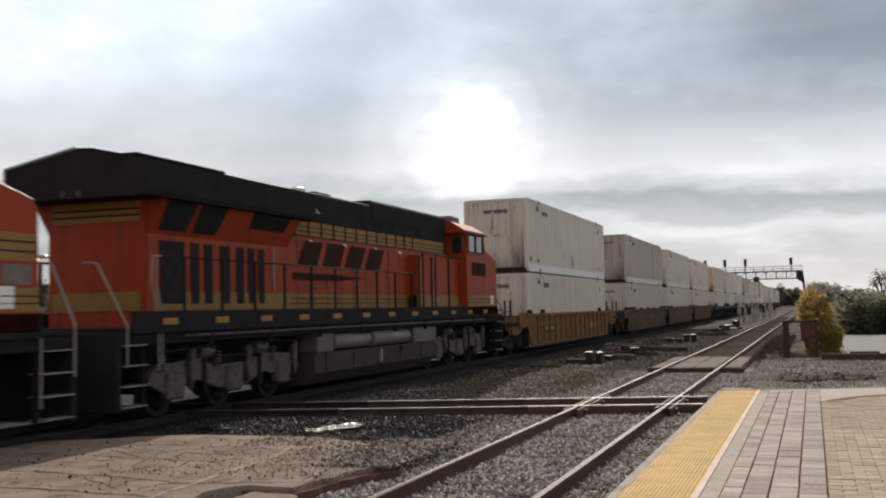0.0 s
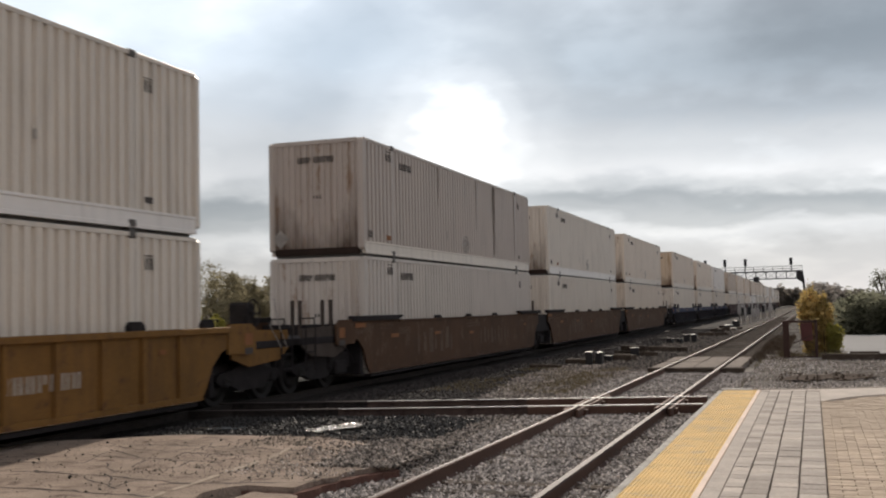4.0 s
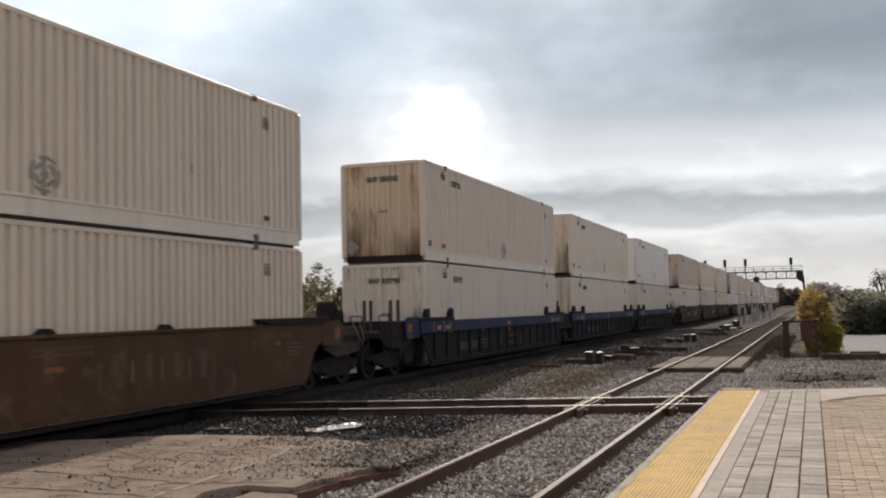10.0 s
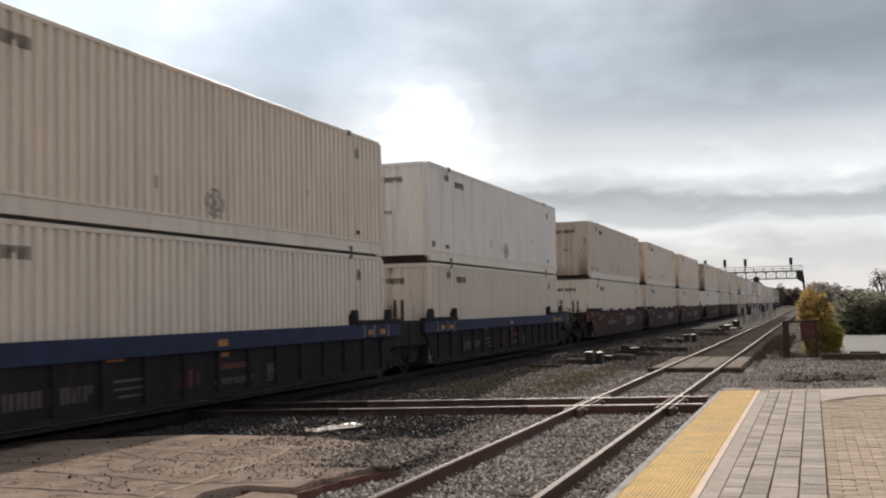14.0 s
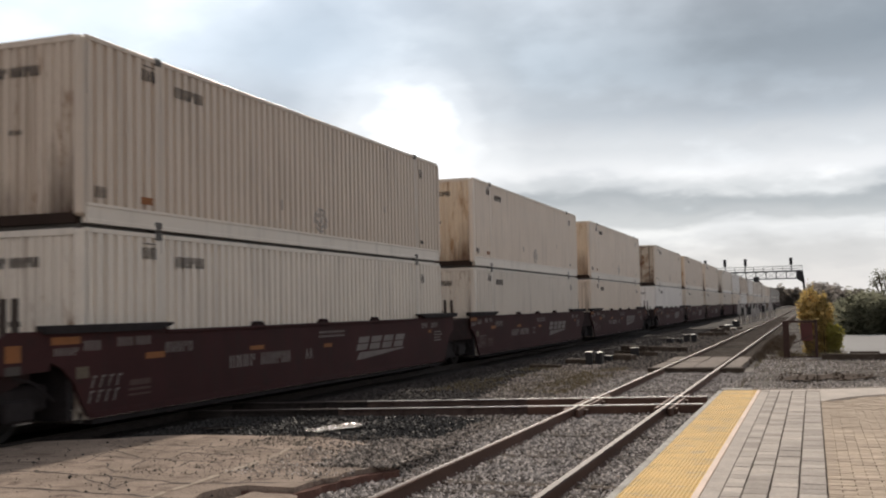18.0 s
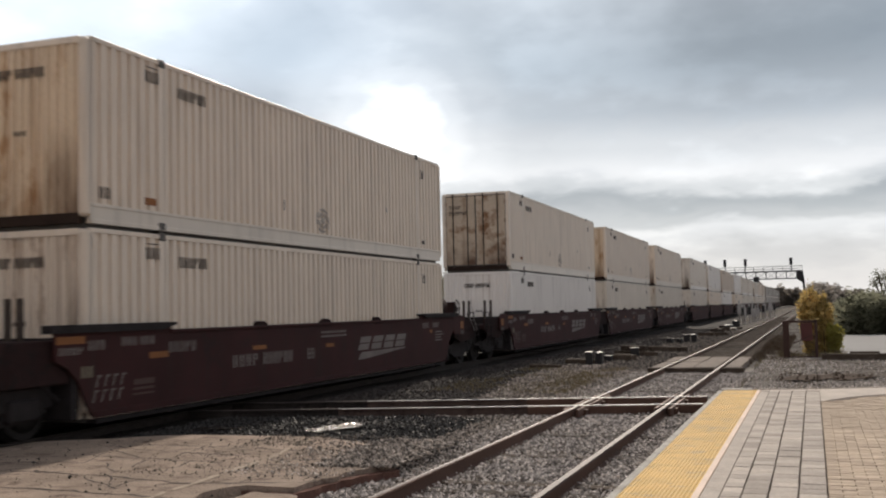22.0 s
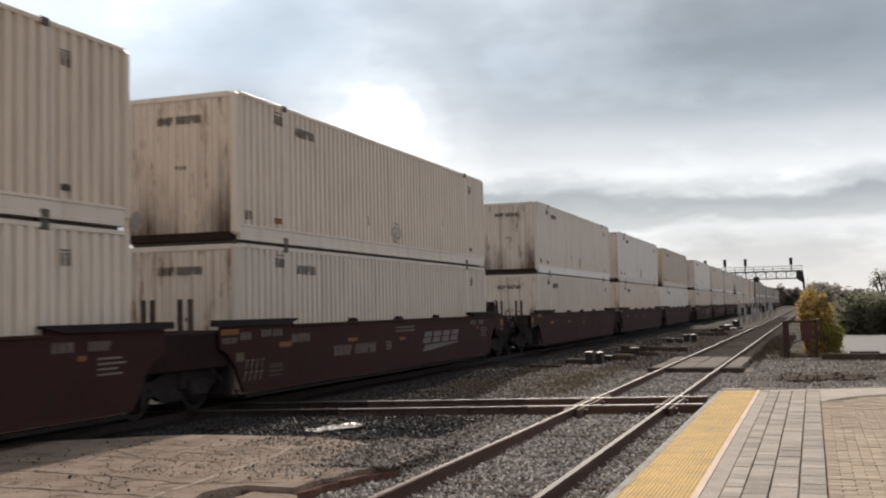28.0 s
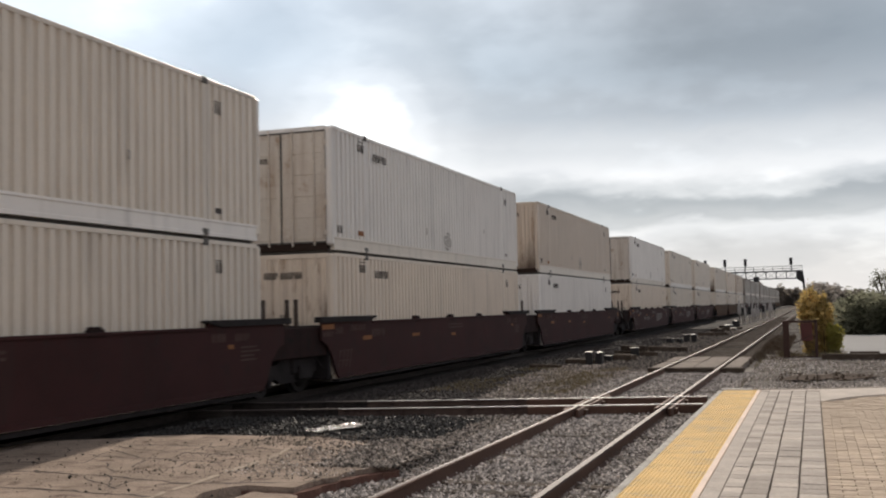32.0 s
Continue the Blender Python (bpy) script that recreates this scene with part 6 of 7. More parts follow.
        for x in (1.2, -1.5):
            for k in range(4):
                part("step_tread", box(B(), x, x + 0.30, min(y, y - d * 0.6), max(y, y - d * 0.6), 0.32 + k * 0.32, 0.335 + k * 0.32), M["handrail"], ob, "worn bright step tread")
            part("step_back", box(B(), x + 0.1, x + 0.2, min(y - d * 0.62, y - d * 0.66), max(y - d * 0.62, y - d * 0.66), 0.3, 1.5), blk, ob)
    for x in (1.5, -1.5):
        part("side_handrail", pipe(B(), [(x, 1.55, 2.73), (x, 13.1, 2.73), (x, 13.85, 3.32), (x, 17.6, 3.32)], 0.018), M["dirtyblack"], ob, "dark side handrail")
        for k in range(10):
            part("stanchion", tube(B(), (x, 2.2 + k * 1.2, 1.5), (x, 2.2 + k * 1.2, 2.73), 0.03, 6), M["dirtyblack"], ob)
        part("stanchion", tube(B(), (x, 13.88, 1.5), (x, 13.88, 3.32), 0.025, 6), M["dirtyblack"], ob)
        part("stanchion", tube(B(), (x, 14.9, 1.5), (x, 14.9, 3.32), 0.025, 6), M["dirtyblack"], ob)
        part("grab_rail", pipe(B(), [(x, 1.45, 0.85), (x, 1.45, 1.75), (x, 1.25, 2.3), (x, 1.30, 2.72), (x, 1.55, 2.73)], 0.013), M["handrail"], ob, "pale step handrail")
        part("grab_rail", pipe(B(), [(x * 0.97, 1.62, 0.95), (x * 0.97, 1.62, 1.78), (x * 0.97, 1.45, 2.28), (x * 0.97, 1.48, 2.70)], 0.013), M["handrail"], ob, "pale step handrail")
        part("grab_rail", pipe(B(), [(x * 0.94, 0.74, 0.95), (x * 0.94, 0.74, 1.60), (x * 0.56, 0.74, 2.60), (x * 0.40, 0.74, 2.62)], 0.012), M["handrail"], ob, "pale sloping end handrail")
        part("grab_rail", pipe(B(), [(x, 0.62, 0.95), (x, 0.62, 1.6), (x * 0.62, 0.62, 2.6), (x * 0.45, 0.62, 2.62)], 0.014), M["handrail"], ob, "pale sloping end handrail")
        part("grab_rail", pipe(B(), [(x, Lc - 0.28, 0.5), (x, Lc - 0.28, 1.85), (x * 0.98, Lc - 0.55, 2.25)], 0.014), M["handrail"] if lead else M["dirtyblack"], ob)
        part("grab_rail", pipe(B(), [(x, Lc + 0.42, 0.9), (x, Lc + 0.42, 1.65), (x * 0.72, Lc + 0.42, 2.55), (x * 0.5, Lc + 0.42, 2.57)], 0.016), M["handrail"] if lead else M["dirtyblack"], ob)
    # tank, reservoirs and trucks
    part("underbody", box(B(), -0.55, 0.55, 0.7, 21.0, 0.55, 1.27, 0.02), M["dirtyblack"], ob)
    part("fuel_tank", section(B(), [(-1.35, 0.42), (-1.1, 0.17), (1.1, 0.17), (1.35, 0.42), (1.38, 0.86), (0.95, 0.86), (0.95, 1.27), (-0.95, 1.27), (-0.95, 0.86), (-1.38, 0.86)], 7.4, 15.0), M["tank"], ob, "grimy dark grey fuel tank")
    for s in (1, -1):
        part("tank_gauge", box(B(), min(s * 1.36, s * 1.41), max(s * 1.36, s * 1.41), 11.0, 11.12, 0.48, 0.80), M["mark_grey"], ob)
        part("tank_filler", tube(B(), (s * 1.30, 12.4, 0.72), (s * 1.43, 12.4, 0.80), 0.07, 10), M["dirtyblack"], ob)
        for y in (7.9, 9.4, 10.9, 12.4, 13.9):
            part("tank_weld", box(B(), min(s * 1.372, s * 1.392), max(s * 1.372, s * 1.392), y, y + 0.04, 0.44, 0.86), M["tank"], ob)
    for y0, y1 in ((7.4, 8.2), (13.25, 15.0)):
        part("tank_box", box(B(), 0.96, 1.44, y0, y1, 0.866, 1.27, 0.02), M["loco_grey"], ob)
    for s in (1, -1):
        for y0, y1 in ((8.35, 10.35), (10.6, 13.05)):
            part("air_reservoir", tube(B(), (s * 1.24, y0, 1.08), (s * 1.24, y1, 1.08), 0.19, 16), M["reservoir"], ob, "long grimy grey air reservoir")
    for yc in (4.35, 17.9):
        t = part("truck", box(B(), -0.9, 0.9, yc - 2.6, yc + 2.6, 0.55, 0.95, 0.04), M["dirtyblack"], ob, "three-axle locomotive truck")
        for x in (1.02, -1.14):
            part("side_frame", prism(B(), [(yc - 2.7, 0.62), (yc - 2.5, 0.9), (yc - 1.1, 0.98), (yc - 0.7, 0.82), (yc + 0.7, 0.82), (yc + 1.1, 0.98), (yc + 2.5, 0.9), (yc + 2.7, 0.62), (yc + 2.2, 0.42), (yc + 1.2, 0.60), (yc + 0.5, 0.40), (yc - 0.5, 0.40), (yc - 1.2, 0.60), (yc - 2.2, 0.42)], x, x + 0.12), M["silver"], t, "grimy silver side frame")
            for a in (-1.95, 0.0, 1.95):
                part("axle_box", box(B(), x - 0.02, x + 0.2, yc + a - 0.26, yc + a + 0.26, 0.30, 0.78, 0.05), M["silver"], t)
                part("damper", tube(B(), (x + 0.17, yc + a + 0.45, 0.45), (x + 0.17, yc + a + 0.5, 1.15), 0.06, 8), M["silver"], t)
            for a in (-2.35, -1.5, -0.6, 0.6, 1.5, 2.35):
                part("coil_spring", (lambda b: [tube(b, (x + 0.15, yc + a, 0.80 + q * 0.06), (x + 0.15, yc + a, 0.835 + q * 0.06), 0.075, 8) for q in range(5)] and b)(B()), M["silver"], t)
            part("brake_pipe", pipe(B(), [(x + 0.19, yc - 2.6, 1.12), (x + 0.19, yc - 0.9, 1.18), (x + 0.19, yc - 0.5, 0.98), (x + 0.19, yc + 0.8, 0.98), (x + 0.19, yc + 1.2, 1.2), (x + 0.19, yc + 2.6, 1.16)], 0.022), M["dirtyblack"], t)
            for a in (-2.75, 2.75):
                part("sand_hose", pipe(B(), [(x + 0.05, yc + a, 1.25), (x, yc + a * 1.02, 0.7), (x - 0.2, yc + a * 0.97, 0.12)], 0.022), M["dirtyblack"], t)
            for a in (-1.0, 1.0):
                part("brake_cylinder", tube(B(), (x + 0.1, yc + a - 0.2, 1.08), (x + 0.1, yc + a + 0.25, 1.08), 0.12, 10), M["silver"], t)
                part("brake_hanger", box(B(), x + 0.12, x + 0.17, yc + a - 0.05, yc + a + 0.05, 0.35, 1.0, 0.01), M["dirtyblack"], t)
        for a in (-1.95, 0.0, 1.95):
            put("wheelset", TM["wheelset"], M["wheel"], t, pose(0, yc + a, 0.458), "pair of worn steel wheels on an axle")
    return ob


stock("loco", locomotive, 13.0, 0.0)
stock("loco_lead", lambda: locomotive(True), 13.0 - 22.33, 0.0)
stock("loco", locomotive, 13.0 - 44.5, 0.0)


# ---- background ----
def leaf_cloud(centres, radii, per, size, seed, flat=1.0):
    """Many small leaf triangles filling soft clumps."""
    g = np.random.default_rng(seed)
    c, r = np.asarray(centres, float), np.asarray(radii, float)
    n = len(c) * per
    d = g.normal(size=(n, 3))
    d /= np.linalg.norm(d, axis=1)[:, None]
    rad = g.uniform(0.25, 1.0, n) ** 0.6
    pos = np.repeat(c, per, 0) + d * (rad * np.repeat(r, per))[:, None] * np.array((1, 1, flat))
    t = g.normal(size=(n, 4, 3)) * 0.25
    quad = np.array([(-1, -0.5, 0), (1, -0.5, 0), (1, 0.5, 0), (-1, 0.5, 0)])
    a, b = g.uniform(0, math.tau, n), g.uniform(-1.2, 1.2, n)
    ca, sa, cb, sb = np.cos(a)[:, None], np.sin(a)[:, None], np.cos(b)[:, None], np.sin(b)[:, None]
    q = quad[None] + t
    x, y, z = q[..., 0], q[..., 1], q[..., 2]
    y, z = y * cb - z * sb, y * sb + z * cb
    x, y = x * ca - y * sa, x * sa + y * ca
    s = size * g.uniform(0.6, 1.4, n)[:, None]
    v = np.stack([x * s, y * s, z * s], 2) + pos[:, None]
    f = np.arange(n * 4).reshape(n, 4)
    return v.reshape(-1, 3).tolist(), f.tolist()


def woods(name, x0, x1, y0, y1, h0, h1, n, size, material, label, seed, z=-0.4, slope=None, dense=22, per=22, clump=0.075):
    g = random.Random(seed)
    cs, rs_ = [], []
    for _ in range(n):
        x, y = g.uniform(x0, x1), g.uniform(y0, y1)
        h = g.uniform(h0, h1) * (0.75 + 0.5 * noise.noise((x * 0.05, y * 0.03, seed)))
        if slope:
            h *= slope(x, y)
        for j in range(dense):
            f = g.uniform(0, 1) ** 0.8
            wide = h * 0.26 * math.sin(math.pi * (0.25 + 0.72 * f)) * math.sqrt(g.uniform(0, 1))
            a = g.uniform(0, math.tau)
            cs.append((x + wide * math.cos(a), y + wide * math.sin(a), z + h * f * 0.96))
            rs_.append(h * clump * g.uniform(0.67, 1.33))
    v, f = leaf_cloud(cs, rs_, per, size, seed)
    return tagged(put(name, cloud_mesh(name, v, f), material), label, "trees", kind="stuff")


def limb(bm, p, d, length, r, depth, rng, tips):
    q = p + d * length
    tube(bm, p, q, r, 5, r * 0.62)
    tips.append((q, depth))
    if depth:
        for _ in range(3 if depth > 1 else 2):
            nd = (d + Vector((rng.uniform(-1, 1), rng.uniform(-1, 1), rng.uniform(-0.2, 0.8))) * 0.62).normalized()
            limb(bm, q, nd, length * rng.uniform(0.6, 0.85), r * 0.6, depth - 1, rng, tips)


def tree(name, x, y, height, width, material, label, seed, leaf=0.09, per=40, z=-0.3):
    rng = random.Random(seed)
    ob = thing(name, label, "tree", pose(x, y, z))
    bm, tips = B(), []
    limb(bm, Vector((0, 0, 0)), Vector((0.03, 0, 1)), height * 0.33, width * 0.05, 3, rng, tips)
    part("trunk", bm, M["bark"], ob)
    cs = [tuple(p) for p, d in tips if d < 3]
    v, f = leaf_cloud(cs, [width * 0.15] * len(cs), per, leaf, seed)
    put("crown", cloud_mesh("crown", v, f), material, ob)
    return ob


def shrub(x, y, height, width, material, label, seed, leaf, n, per):
    """A dense upright shrub of many stems from the ground."""
    rng = random.Random(seed)
    ob = thing("shrub", label, "shrub", pose(x, y, -0.35))
    bm, cs, rr_ = B(), [], []
    for k in range(n):
        a, rad = rng.uniform(0, math.tau), rng.uniform(0, 1) ** 0.6
        h = height * (1 - 0.24 * rad) * rng.uniform(0.75, 1.05)
        top = Vector((math.cos(a) * rad * width / 2, math.sin(a) * rad * width / 2, h))
        root = Vector((top.x * 0.35, top.y * 0.35, 0))
        mid = root.lerp(top, 0.5) + Vector((rng.uniform(-0.1, 0.1), rng.uniform(-0.1, 0.1), 0.1))
        tube(bm, root, mid, 0.018, 5, 0.012)
        tube(bm, mid, top, 0.012, 5, 0.005)
        for f in np.linspace(0.22, 1.0, 7):
            p = root.lerp(mid, f * 2) if f < 0.5 else mid.lerp(top, f * 2 - 1)
            cs.append(tuple(p))
            rr_.append(rng.uniform(0.05, 0.16))
    part("stems", bm, M["bark"], ob)
    v, f = leaf_cloud(cs, rr_, per, leaf, seed, 1.8)
    put("crown", cloud_mesh("crown", v, f), material, ob)
    return ob


shrub(-0.05, 38.9, 2.70, 1.05, M["leaf_yellow"], "tall yellow autumn shrub behind a rusty frame", 3, 0.045, 46, 17)
shrub(0.30, 38.7, 2.30, 0.80, M["leaf_yellow"], "yellow autumn shrub beside the tall one", 6, 0.045, 36, 17)
shrub(0.62, 38.5, 1.45, 0.55, M["leaf_lime"], "lower yellow-green shrub by the road", 5, 0.042, 30, 17)
woods("thicket", 1.6, 40, 63, 76, 2.2, 3.0, 760, 0.085, M["leaf_far"], "dark thicket along the road", 31, dense=30, per=20, clump=0.30)
woods("far_woods", -1.0, 60, 150, 200, 4.0, 6.3, 460, 0.19, M["leaf_haze"], "grey-brown thinning woods beyond the road, haze put into the colour", 21, per=40, clump=0.19)
woods("far_woods", -70, 12, 520, 600, 9, 12, 300, 0.5, M["leaf_haze"], "grey-brown woods at the end of the line, haze put into the colour", 22, per=30, clump=0.18)
woods("left_woods", -135, -74, 92, 120, 3.8, 5.4, 120, 0.11, M["leaf_olive"], "low olive thicket behind the train", 25)
woods("left_woods", -73, -24, 95, 130, 6.5, 9.5, 220, 0.13, M["leaf_olive"], "olive autumn woods behind the train", 23)
woods("left_woods", -82, -60, 70, 92, 5.4, 7.4, 90, 0.13, M["leaf_dark"], "dark bushy trees behind the train", 24)
woods("left_woods", -90, -62, 104, 124, 8.4, 10.2, 60, 0.09, M["leaf_olive"], "tall grey-olive thinning trees behind the train", 28, dense=30, per=20, clump=0.10)
woods("left_shrubs", -44, -36, 58, 64, 2.2, 3.2, 26, 0.07, M["leaf_lime"], "yellowing low shrubs behind the train", 27, dense=30, per=24)
tree("tree", 9.8, 170, 6.6, 5.0, M["leaf_far"], "tall thin-leaved tree above the woods", 9, 0.12, 16)
tree("tree", 12.0, 171, 6.9, 5.0, M["leaf_far"], "tall thin-leaved tree above the woods", 12, 0.12, 16)

# rusty frame by the platform's end
fr = thing("rusty_frame", "rusty sheet steel frame with a faded red panel", "frame", pose(-0.45, 37.0, -0.13))
part("side_plate", prism(B(), [(-0.5, 0.0), (0.3, 0.0), (0.3, 1.26), (-0.5, 1.26)], -0.53, -0.47), M["rust"], fr)
part("post", box(B(), 0.46, 0.54, -0.52, -0.42, 0.0, 1.26, 0.01), M["rust"], fr)
part("post", box(B(), 0.50, 0.56, 0.22, 0.30, 0.0, 1.26, 0.01), M["rust"], fr)
part("top_bar", box(B(), -0.55, 0.55, -0.52, -0.44, 1.18, 1.26, 0.01), M["rust"], fr)
part("front_plate", box(B(), -0.53, -0.33, -0.53, -0.475, 0.0, 1.25, 0.008), M["rust"], fr)
part("panel", box(B(), 0.02, 0.40, 0.22, 0.26, 0.55, 1.16, 0.01), M["redpanel"], fr, "faded red panel")
part("back_bar", box(B(), -0.5, 0.5, 0.24, 0.29, 1.19, 1.25, 0.008), M["rust"], fr)
part("brace", tube(B(), (-0.22, -0.47, 0.50), (0.44, -0.47, 0.80), 0.02, 6), M["rust"], fr)
part("bottom_bar", box(B(), -0.54, 0.55, -0.52, -0.46, 0.0, 0.08, 0.008), M["rust"], fr)
wires = B()
for k in range(9):
    tube(wires, (-0.30 + k * 0.09, 0.265, 0.05), (-0.30 + k * 0.09, 0.265, 1.2), 0.004, 4)
    tube(wires, (-0.48, 0.265, 0.12 + k * 0.12), (0.5, 0.265, 0.12 + k * 0.12), 0.004, 4)
part("wire_mesh", wires, M["rust"], fr, "rusty wire mesh")
wt = thing("timber_baulk", "long black timber lying on the gravel", "timber", pose(1.6, 35.0, -0.17))
part("timber", box(B(), -1.40, 1.5, -0.15, 0.15, 0.0, 0.27, 0.015), M["tie"], wt)
wt = thing("timber_baulk", "short black timber by the road", "timber", pose(1.57, 38.2, -0.2))
part("timber", box(B(), -0.45, 0.5, -0.13, 0.13, 0.0, 0.22, 0.015), M["tie"], wt)


# lineside boxes between the tracks
def switch_box(x, y, w, d, h, label, cap=True, rz=0):
    ob = thing("lineside_box", label, "trackside box", pose(x, y, -0.17, 0, 0, rz), group="lineside boxes")
    part("body", box(B(), -w / 2, w / 2, -d / 2, d / 2, 0, h, 0.02), M["black"], ob)
    part("lid", box(B(), -w / 2 - 0.012, w / 2 + 0.012, -d / 2 - 0.012, d / 2 + 0.012, h + 0.002, h + 0.02, 0.006), M["galv"] if cap else M["black"], ob, "pale metal lid" if cap else "")
    return ob


for x, y, w, d, h, cap in ((-6.85, 33.2, 0.21, 0.21, 0.44, True), (-6.565, 33.4, 0.21, 0.21, 0.42, True), (-6.73, 35.9, 0.27, 0.3, 0.19, False), (-6.32, 38.97, 0.32, 0.4, 0.33, False), (-6.71, 52.3, 0.32, 0.4, 0.24, False), (-6.24, 52.2, 0.23, 0.4, 0.24, False),
                           (-6.05, 53.6, 0.29, 0.4, 0.38, False), (-5.69, 53.5, 0.26, 0.4, 0.38, True), (-5.9, 79.5, 0.6, 1.0, 0.3, True), (-6.0, 88.5, 0.6, 0.6, 0.45, True)):
    switch_box(x, y, w, d, h, "black lineside box%s in the gravel" % (" with a pale lid" if cap else ""), cap, random.uniform(-12, 12))
BAULK = mesh("timber", box(B(), -0.13, 0.13, -0.5, 0.5, 0.0, 0.22, 0.018))
for x, y, z, rz in ((-7.25, 33.7, -0.19, 70), (-7.9, 31.6, -0.24, 78), (-6.45, 36.5, -0.19, 72), (-6.35, 37.0, -0.19, 50), (-6.75, 39.6, -0.19, 55), (-6.45, 39.8, 0.0, 75), (-6.0, 39.2, -0.21, 80), (-6.4, 43.4, -0.19, 50), (-6.15, 43.9, -0.19, 66), (-5.75, 43.0, -0.19, 82), (-5.35, 43.0, -0.19, 85), (-5.6, 43.4, -0.19, 80), (-6.0, 63.3, -0.19, 65), (-5.3, 63.8, -0.19, 80), (-6.1, 72, -0.19, 60), (-6.0, 75, -0.19, 85), (-5.9, 75.5, -0.01, 40)):
    old = thing("discarded_tie", "old black timber tie dumped between the tracks", "timber", pose(x, y, z, random.uniform(-1, 1), random.uniform(-3, 3), rz), group="dumped ties")
    put("timber", BAULK, M["tie"], old)
for k, (x, y, h) in enumerate(((-6.25, 97, 2.2), (-5.95, 99, 1.4), (-5.6, 101, 2.0), (-5.7, 108, 1.7), (-5.5, 115, 1.6), (-6.0, 126, 2.0), (-5.5, 132, 2.3), (-5.2, 140, 2.4), (-6.05, 98, 1.9), (-5.75, 104, 1.5), (-6.15, 103, 1.8), (-5.85, 111, 2.1), (-5.45, 107, 1.3), (-5.95, 119, 1.7), (-5.3, 123, 2.0), (-5.65, 129, 1.5), (-5.1, 135, 1.8), (-4.95, 148, 2.2), (-5.4, 152, 1.8))):
    ob = thing("lineside_post", "thin pale signal equipment post by the track", "post", pose(x, y, -0.2), group="lineside posts")
    part("pole", tube(B(), (0, 0, 0), (0, 0, h), 0.06, 8), M["pale_post"], ob)
    part("cabinet", box(B(), -0.15, 0.15, -0.15, 0.15, h * 0.42, h * 0.8, 0.02), M["black"] if k % 3 == 2 else M["pale_post"], ob)
    part("footing", box(B(), -0.2, 0.2, -0.2, 0.2, -0.02, 0.12, 0.02), M["concrete"], ob)

PAD = mesh("rubble", box(B(), -0.22, 0.22, -0.3, 0.3, 0.0, 0.16, 0.03))
for x, y, z, rz, dark in ((-6.2, 74.5, -0.2, 20, 0), (-5.85, 75.6, -0.2, 70, 0), (-5.55, 76.5, -0.2, -30, 1), (-6.0, 77.3, -0.2, 10, 0), (-5.6, 78.6, -0.2, 50, 0), (-5.3, 80.0, -0.2, 80, 1), (-5.75, 79.2, -0.2, -10, 0), (-5.9, 76.4, -0.04, 35, 0)):
    ob = thing("concrete_block", "dark stained block dumped by the track" if dark else "pale concrete block dumped by the track", "rubble", pose(x, y, z, random.uniform(-5, 5), random.uniform(-5, 5), rz), group="dumped blocks")
    put("block", PAD, M["tie"] if dark else M["concrete"], ob)

# signal bridge
SB = 225.0
sb = thing("signal_bridge", "dark steel lattice signal bridge across both tracks", "signal bridge")
XR, XL, Z0, Z1 = -2.0, -26.0, 6.55, 8.05
for y in (SB - 0.6, SB + 0.6):
    for z in (Z0, Z1):
        part("chord", box(B(), XL, XR, y - 0.09, y + 0.09, z - 0.09, z + 0.09, 0.01), M["black"], sb)
    for k in range(12):
        x = XR - 0.9 - k * 2.0
        part("vertical", box(B(), x - 0.08, x + 0.08, y - 0.08, y + 0.08, Z0, Z1), M["black"], sb)
        bm = B()
        tube(bm, (x, y, Z0), (x - 2.0, y, Z1), 0.05, 5)
        tube(bm, (x, y, Z1), (x - 2.0, y, Z0), 0.05, 5)
        part("lattice_brace", bm, M["galv"], sb)
    part("railing", (lambda b: [tube(b, (XL, y, Z1 + h), (XR + 0.3, y, Z1 + h), 0.04, 5) for h in (0.55, 1.05)] and [tube(b, (XR + 0.2 - k * 1.9, y, Z1), (XR + 0.2 - k * 1.9, y, Z1 + 1.05), 0.035, 5) for k in range(13)] and b)(B()), M["black"], sb)
part("walkway", box(B(), XL, XR + 0.3, SB - 0.6, SB + 0.6, Z1 + 0.09, Z1 + 0.15), M["black"], sb)
for x in (XR, XL):
    bm = B()
    section(bm, [(x - 0.95, Z0), (x - 0.95, Z1), (x + 0.35, Z1), (x + 0.65, Z0 - 1.0), (x + 0.65, -0.4), (x + 0.2, -0.4), (x + 0.2, Z0 - 1.0)], SB - 0.6, SB + 0.6)
    part("leg", bm, M["black"], sb, "solid dark end post")
for x in (-3.9, -12.9, -17.0, -21.0):
    sg = part("signal_mast", tube(B(), (x, SB - 0.7, Z1 - 0.3), (x, SB - 0.7, Z1 + 1.6), 0.08, 8), M["black"], sb)
    bm = box(B(), x - 0.3, x + 0.3, SB - 0.8, SB - 0.7, Z1 + 1.25, Z1 + 2.75, 0.12)
    part("signal_head", bm, M["black"], sg, "black oval signal head")
bm = box(B(), -11.4, -10.2, SB - 0.9, SB - 0.7, Z0 - 0.6, Z0 + 0.5, 0.1)
part("hanging_signal", bm, M["black"], sb, "black hanging signal head")

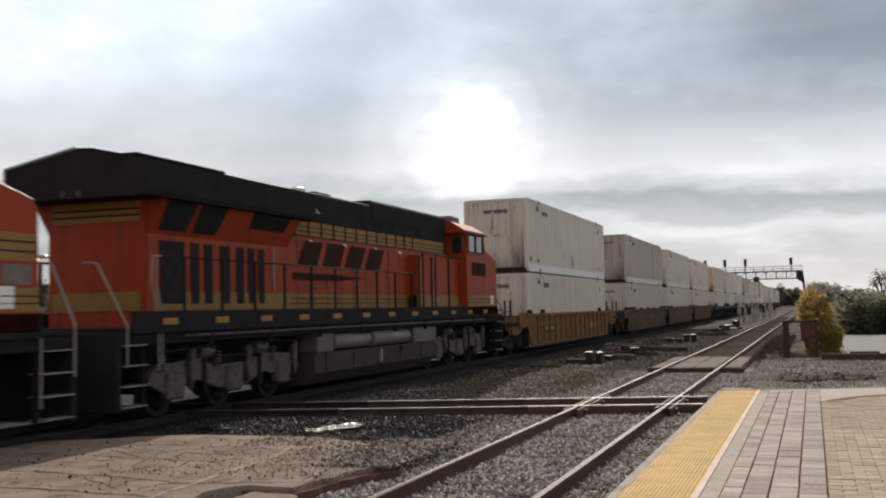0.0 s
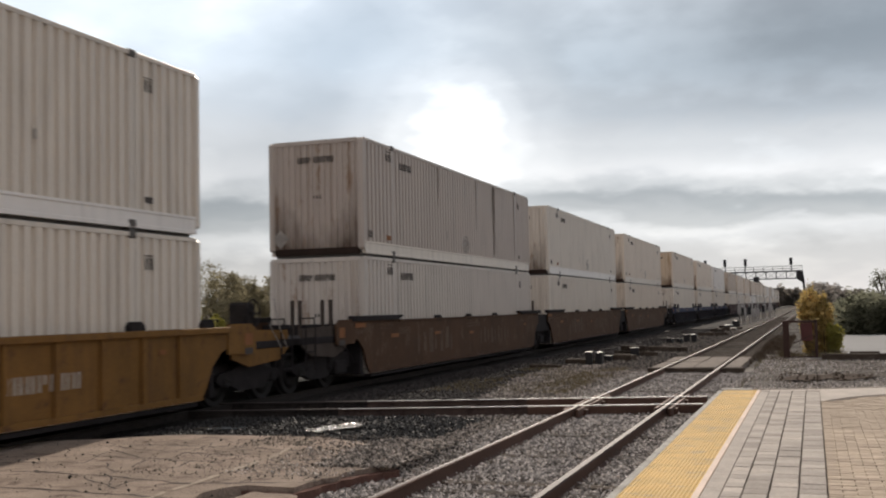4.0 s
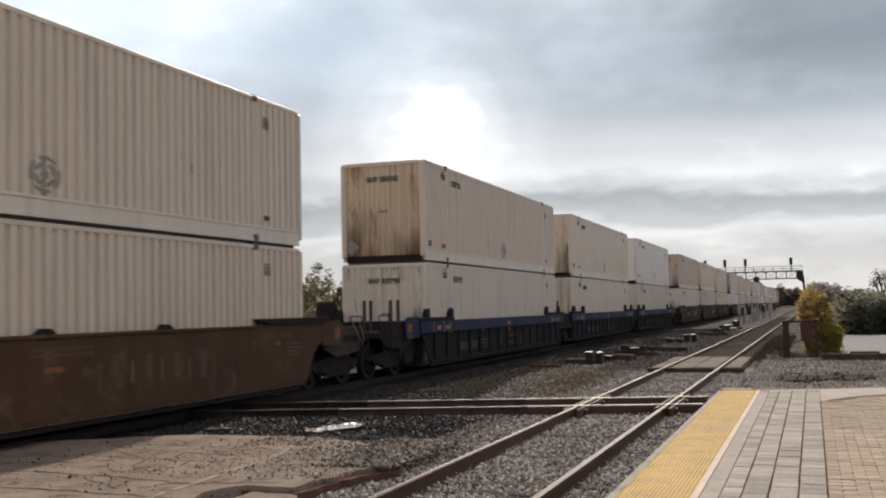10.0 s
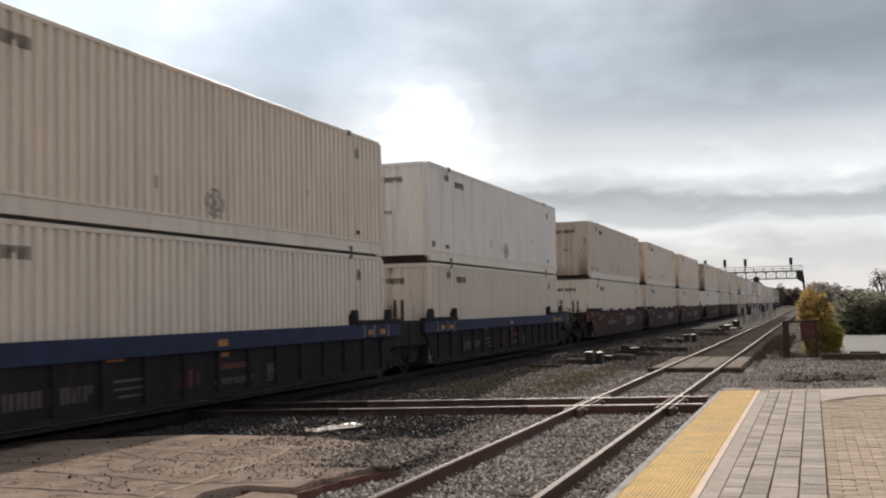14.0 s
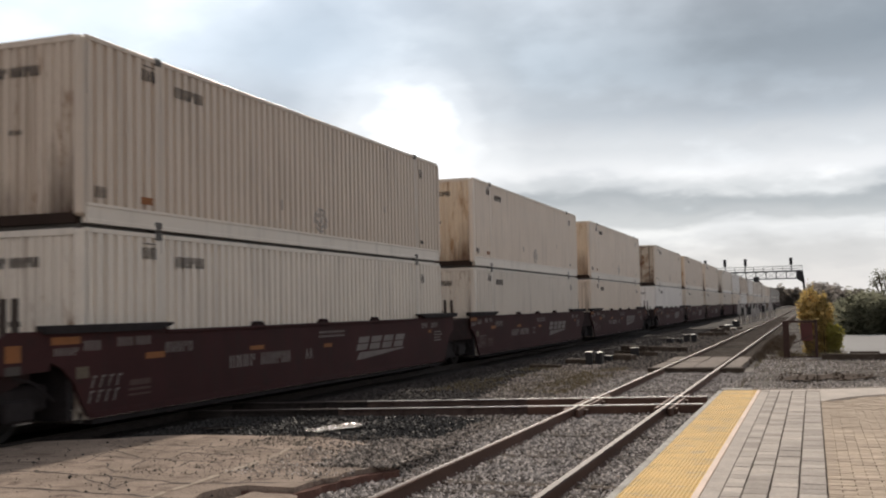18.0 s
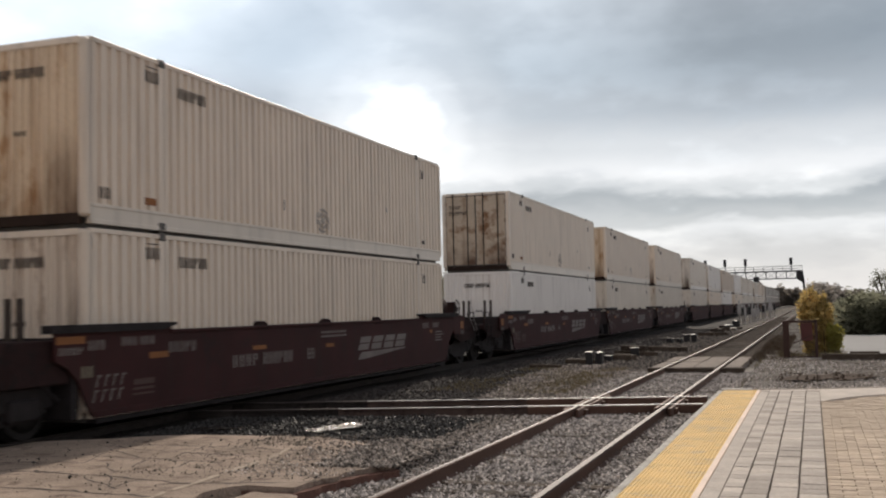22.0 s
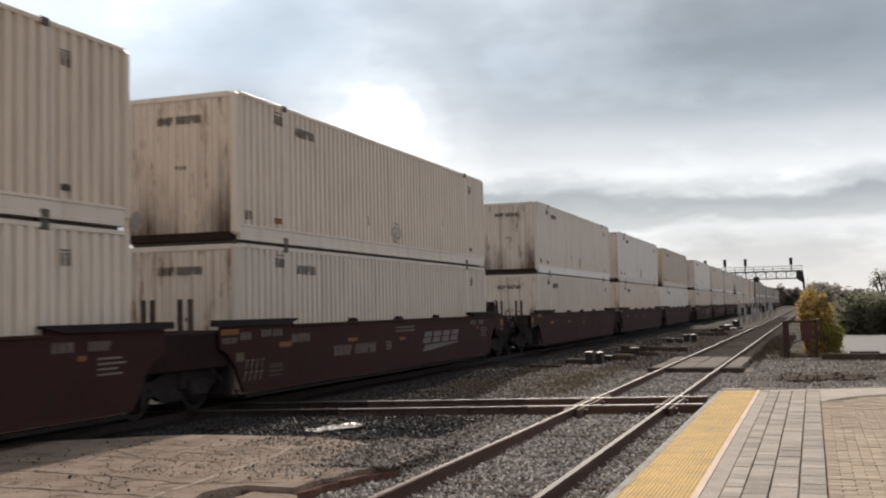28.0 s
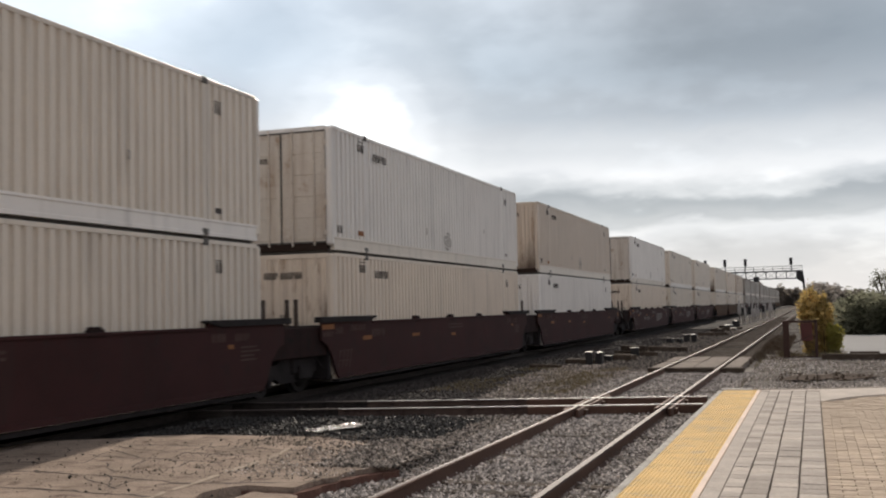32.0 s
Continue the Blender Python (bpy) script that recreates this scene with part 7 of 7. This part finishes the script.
# street lamp beyond the train
SLX, SLY = -37.1, 50.0
sl = thing("street_lamp", "tall galvanised street lamp with a lit orange head", "street lamp")
part("pole", tube(B(), (SLX, SLY, -0.4), (SLX, SLY, 3.85), 0.11, 10, 0.09), M["galv"], sl)
bm = B()
pipe(bm, [(SLX, SLY, 3.8), (SLX - 4.4, SLY, 5.15), (SLX - 5.6, SLY, 5.36)], 0.07)
pipe(bm, [(SLX, SLY, 4.3), (SLX - 4.4, SLY, 5.24)], 0.045)
part("mast_arm", bm, M["galv"], sl)
part("lamp_head", box(B(), SLX - 6.75, SLX - 5.5, SLY - 0.18, SLY + 0.18, 5.26, 5.48, 0.07), M["galv"], sl)
part("lens", box(B(), SLX - 6.6, SLX - 6.1, SLY - 0.13, SLY + 0.13, 5.15, 5.26, 0.03), M["lamp_glow"], sl, "lit orange lens")


# ---- what moves ----
RUN = ((0.0, 0.0), (4.0, 39.32), (8.0, 78.16), (16.0, 155.76), (24.0, 233.36), (32.0, 310.96))


def on_track(s, z):
    """The main line: straight past the platform, bending away far down the line."""
    far = max(0.0, s - 410.0)
    return pose(TX - 0.0045 * s - far * far / 900.0, s, z, 0, 0, TYAW + math.degrees(far / 450.0))


def rolled(t):
    return float(np.interp(t, [r[0] for r in RUN], [r[1] for r in RUN]))


SPIN = [k * 32.0 / 460 for k in range(461)]


def motions():
    for ob, s, z in TRAIN:
        rows = RUN
        if s > 440:
            rows = sorted(set(RUN) | {(t, rolled(t)) for t in range(2, 32, 2)})
        walk(ob, [(t, on_track(s - d, z)) for t, d in rows])
        if s < 330 and s > -20:         # wheels roll without slipping
            for wheels in ob.children_recursive:
                if wheels.name.startswith("wheelset"):
                    at = wheels.matrix_basis.translation.copy()
                    walk(wheels, [(t, pose(*at, math.degrees(rolled(t) / 0.457))) for t in SPIN])
    walk(drift, [(0.0, pose(0, 0, 0, 0, 0, 0)), (16.0, pose(0, 0, 0, 0, 0, 3.0)), (32.0, pose(0, 0, 0, 0, 0, 6.0))])


motions()
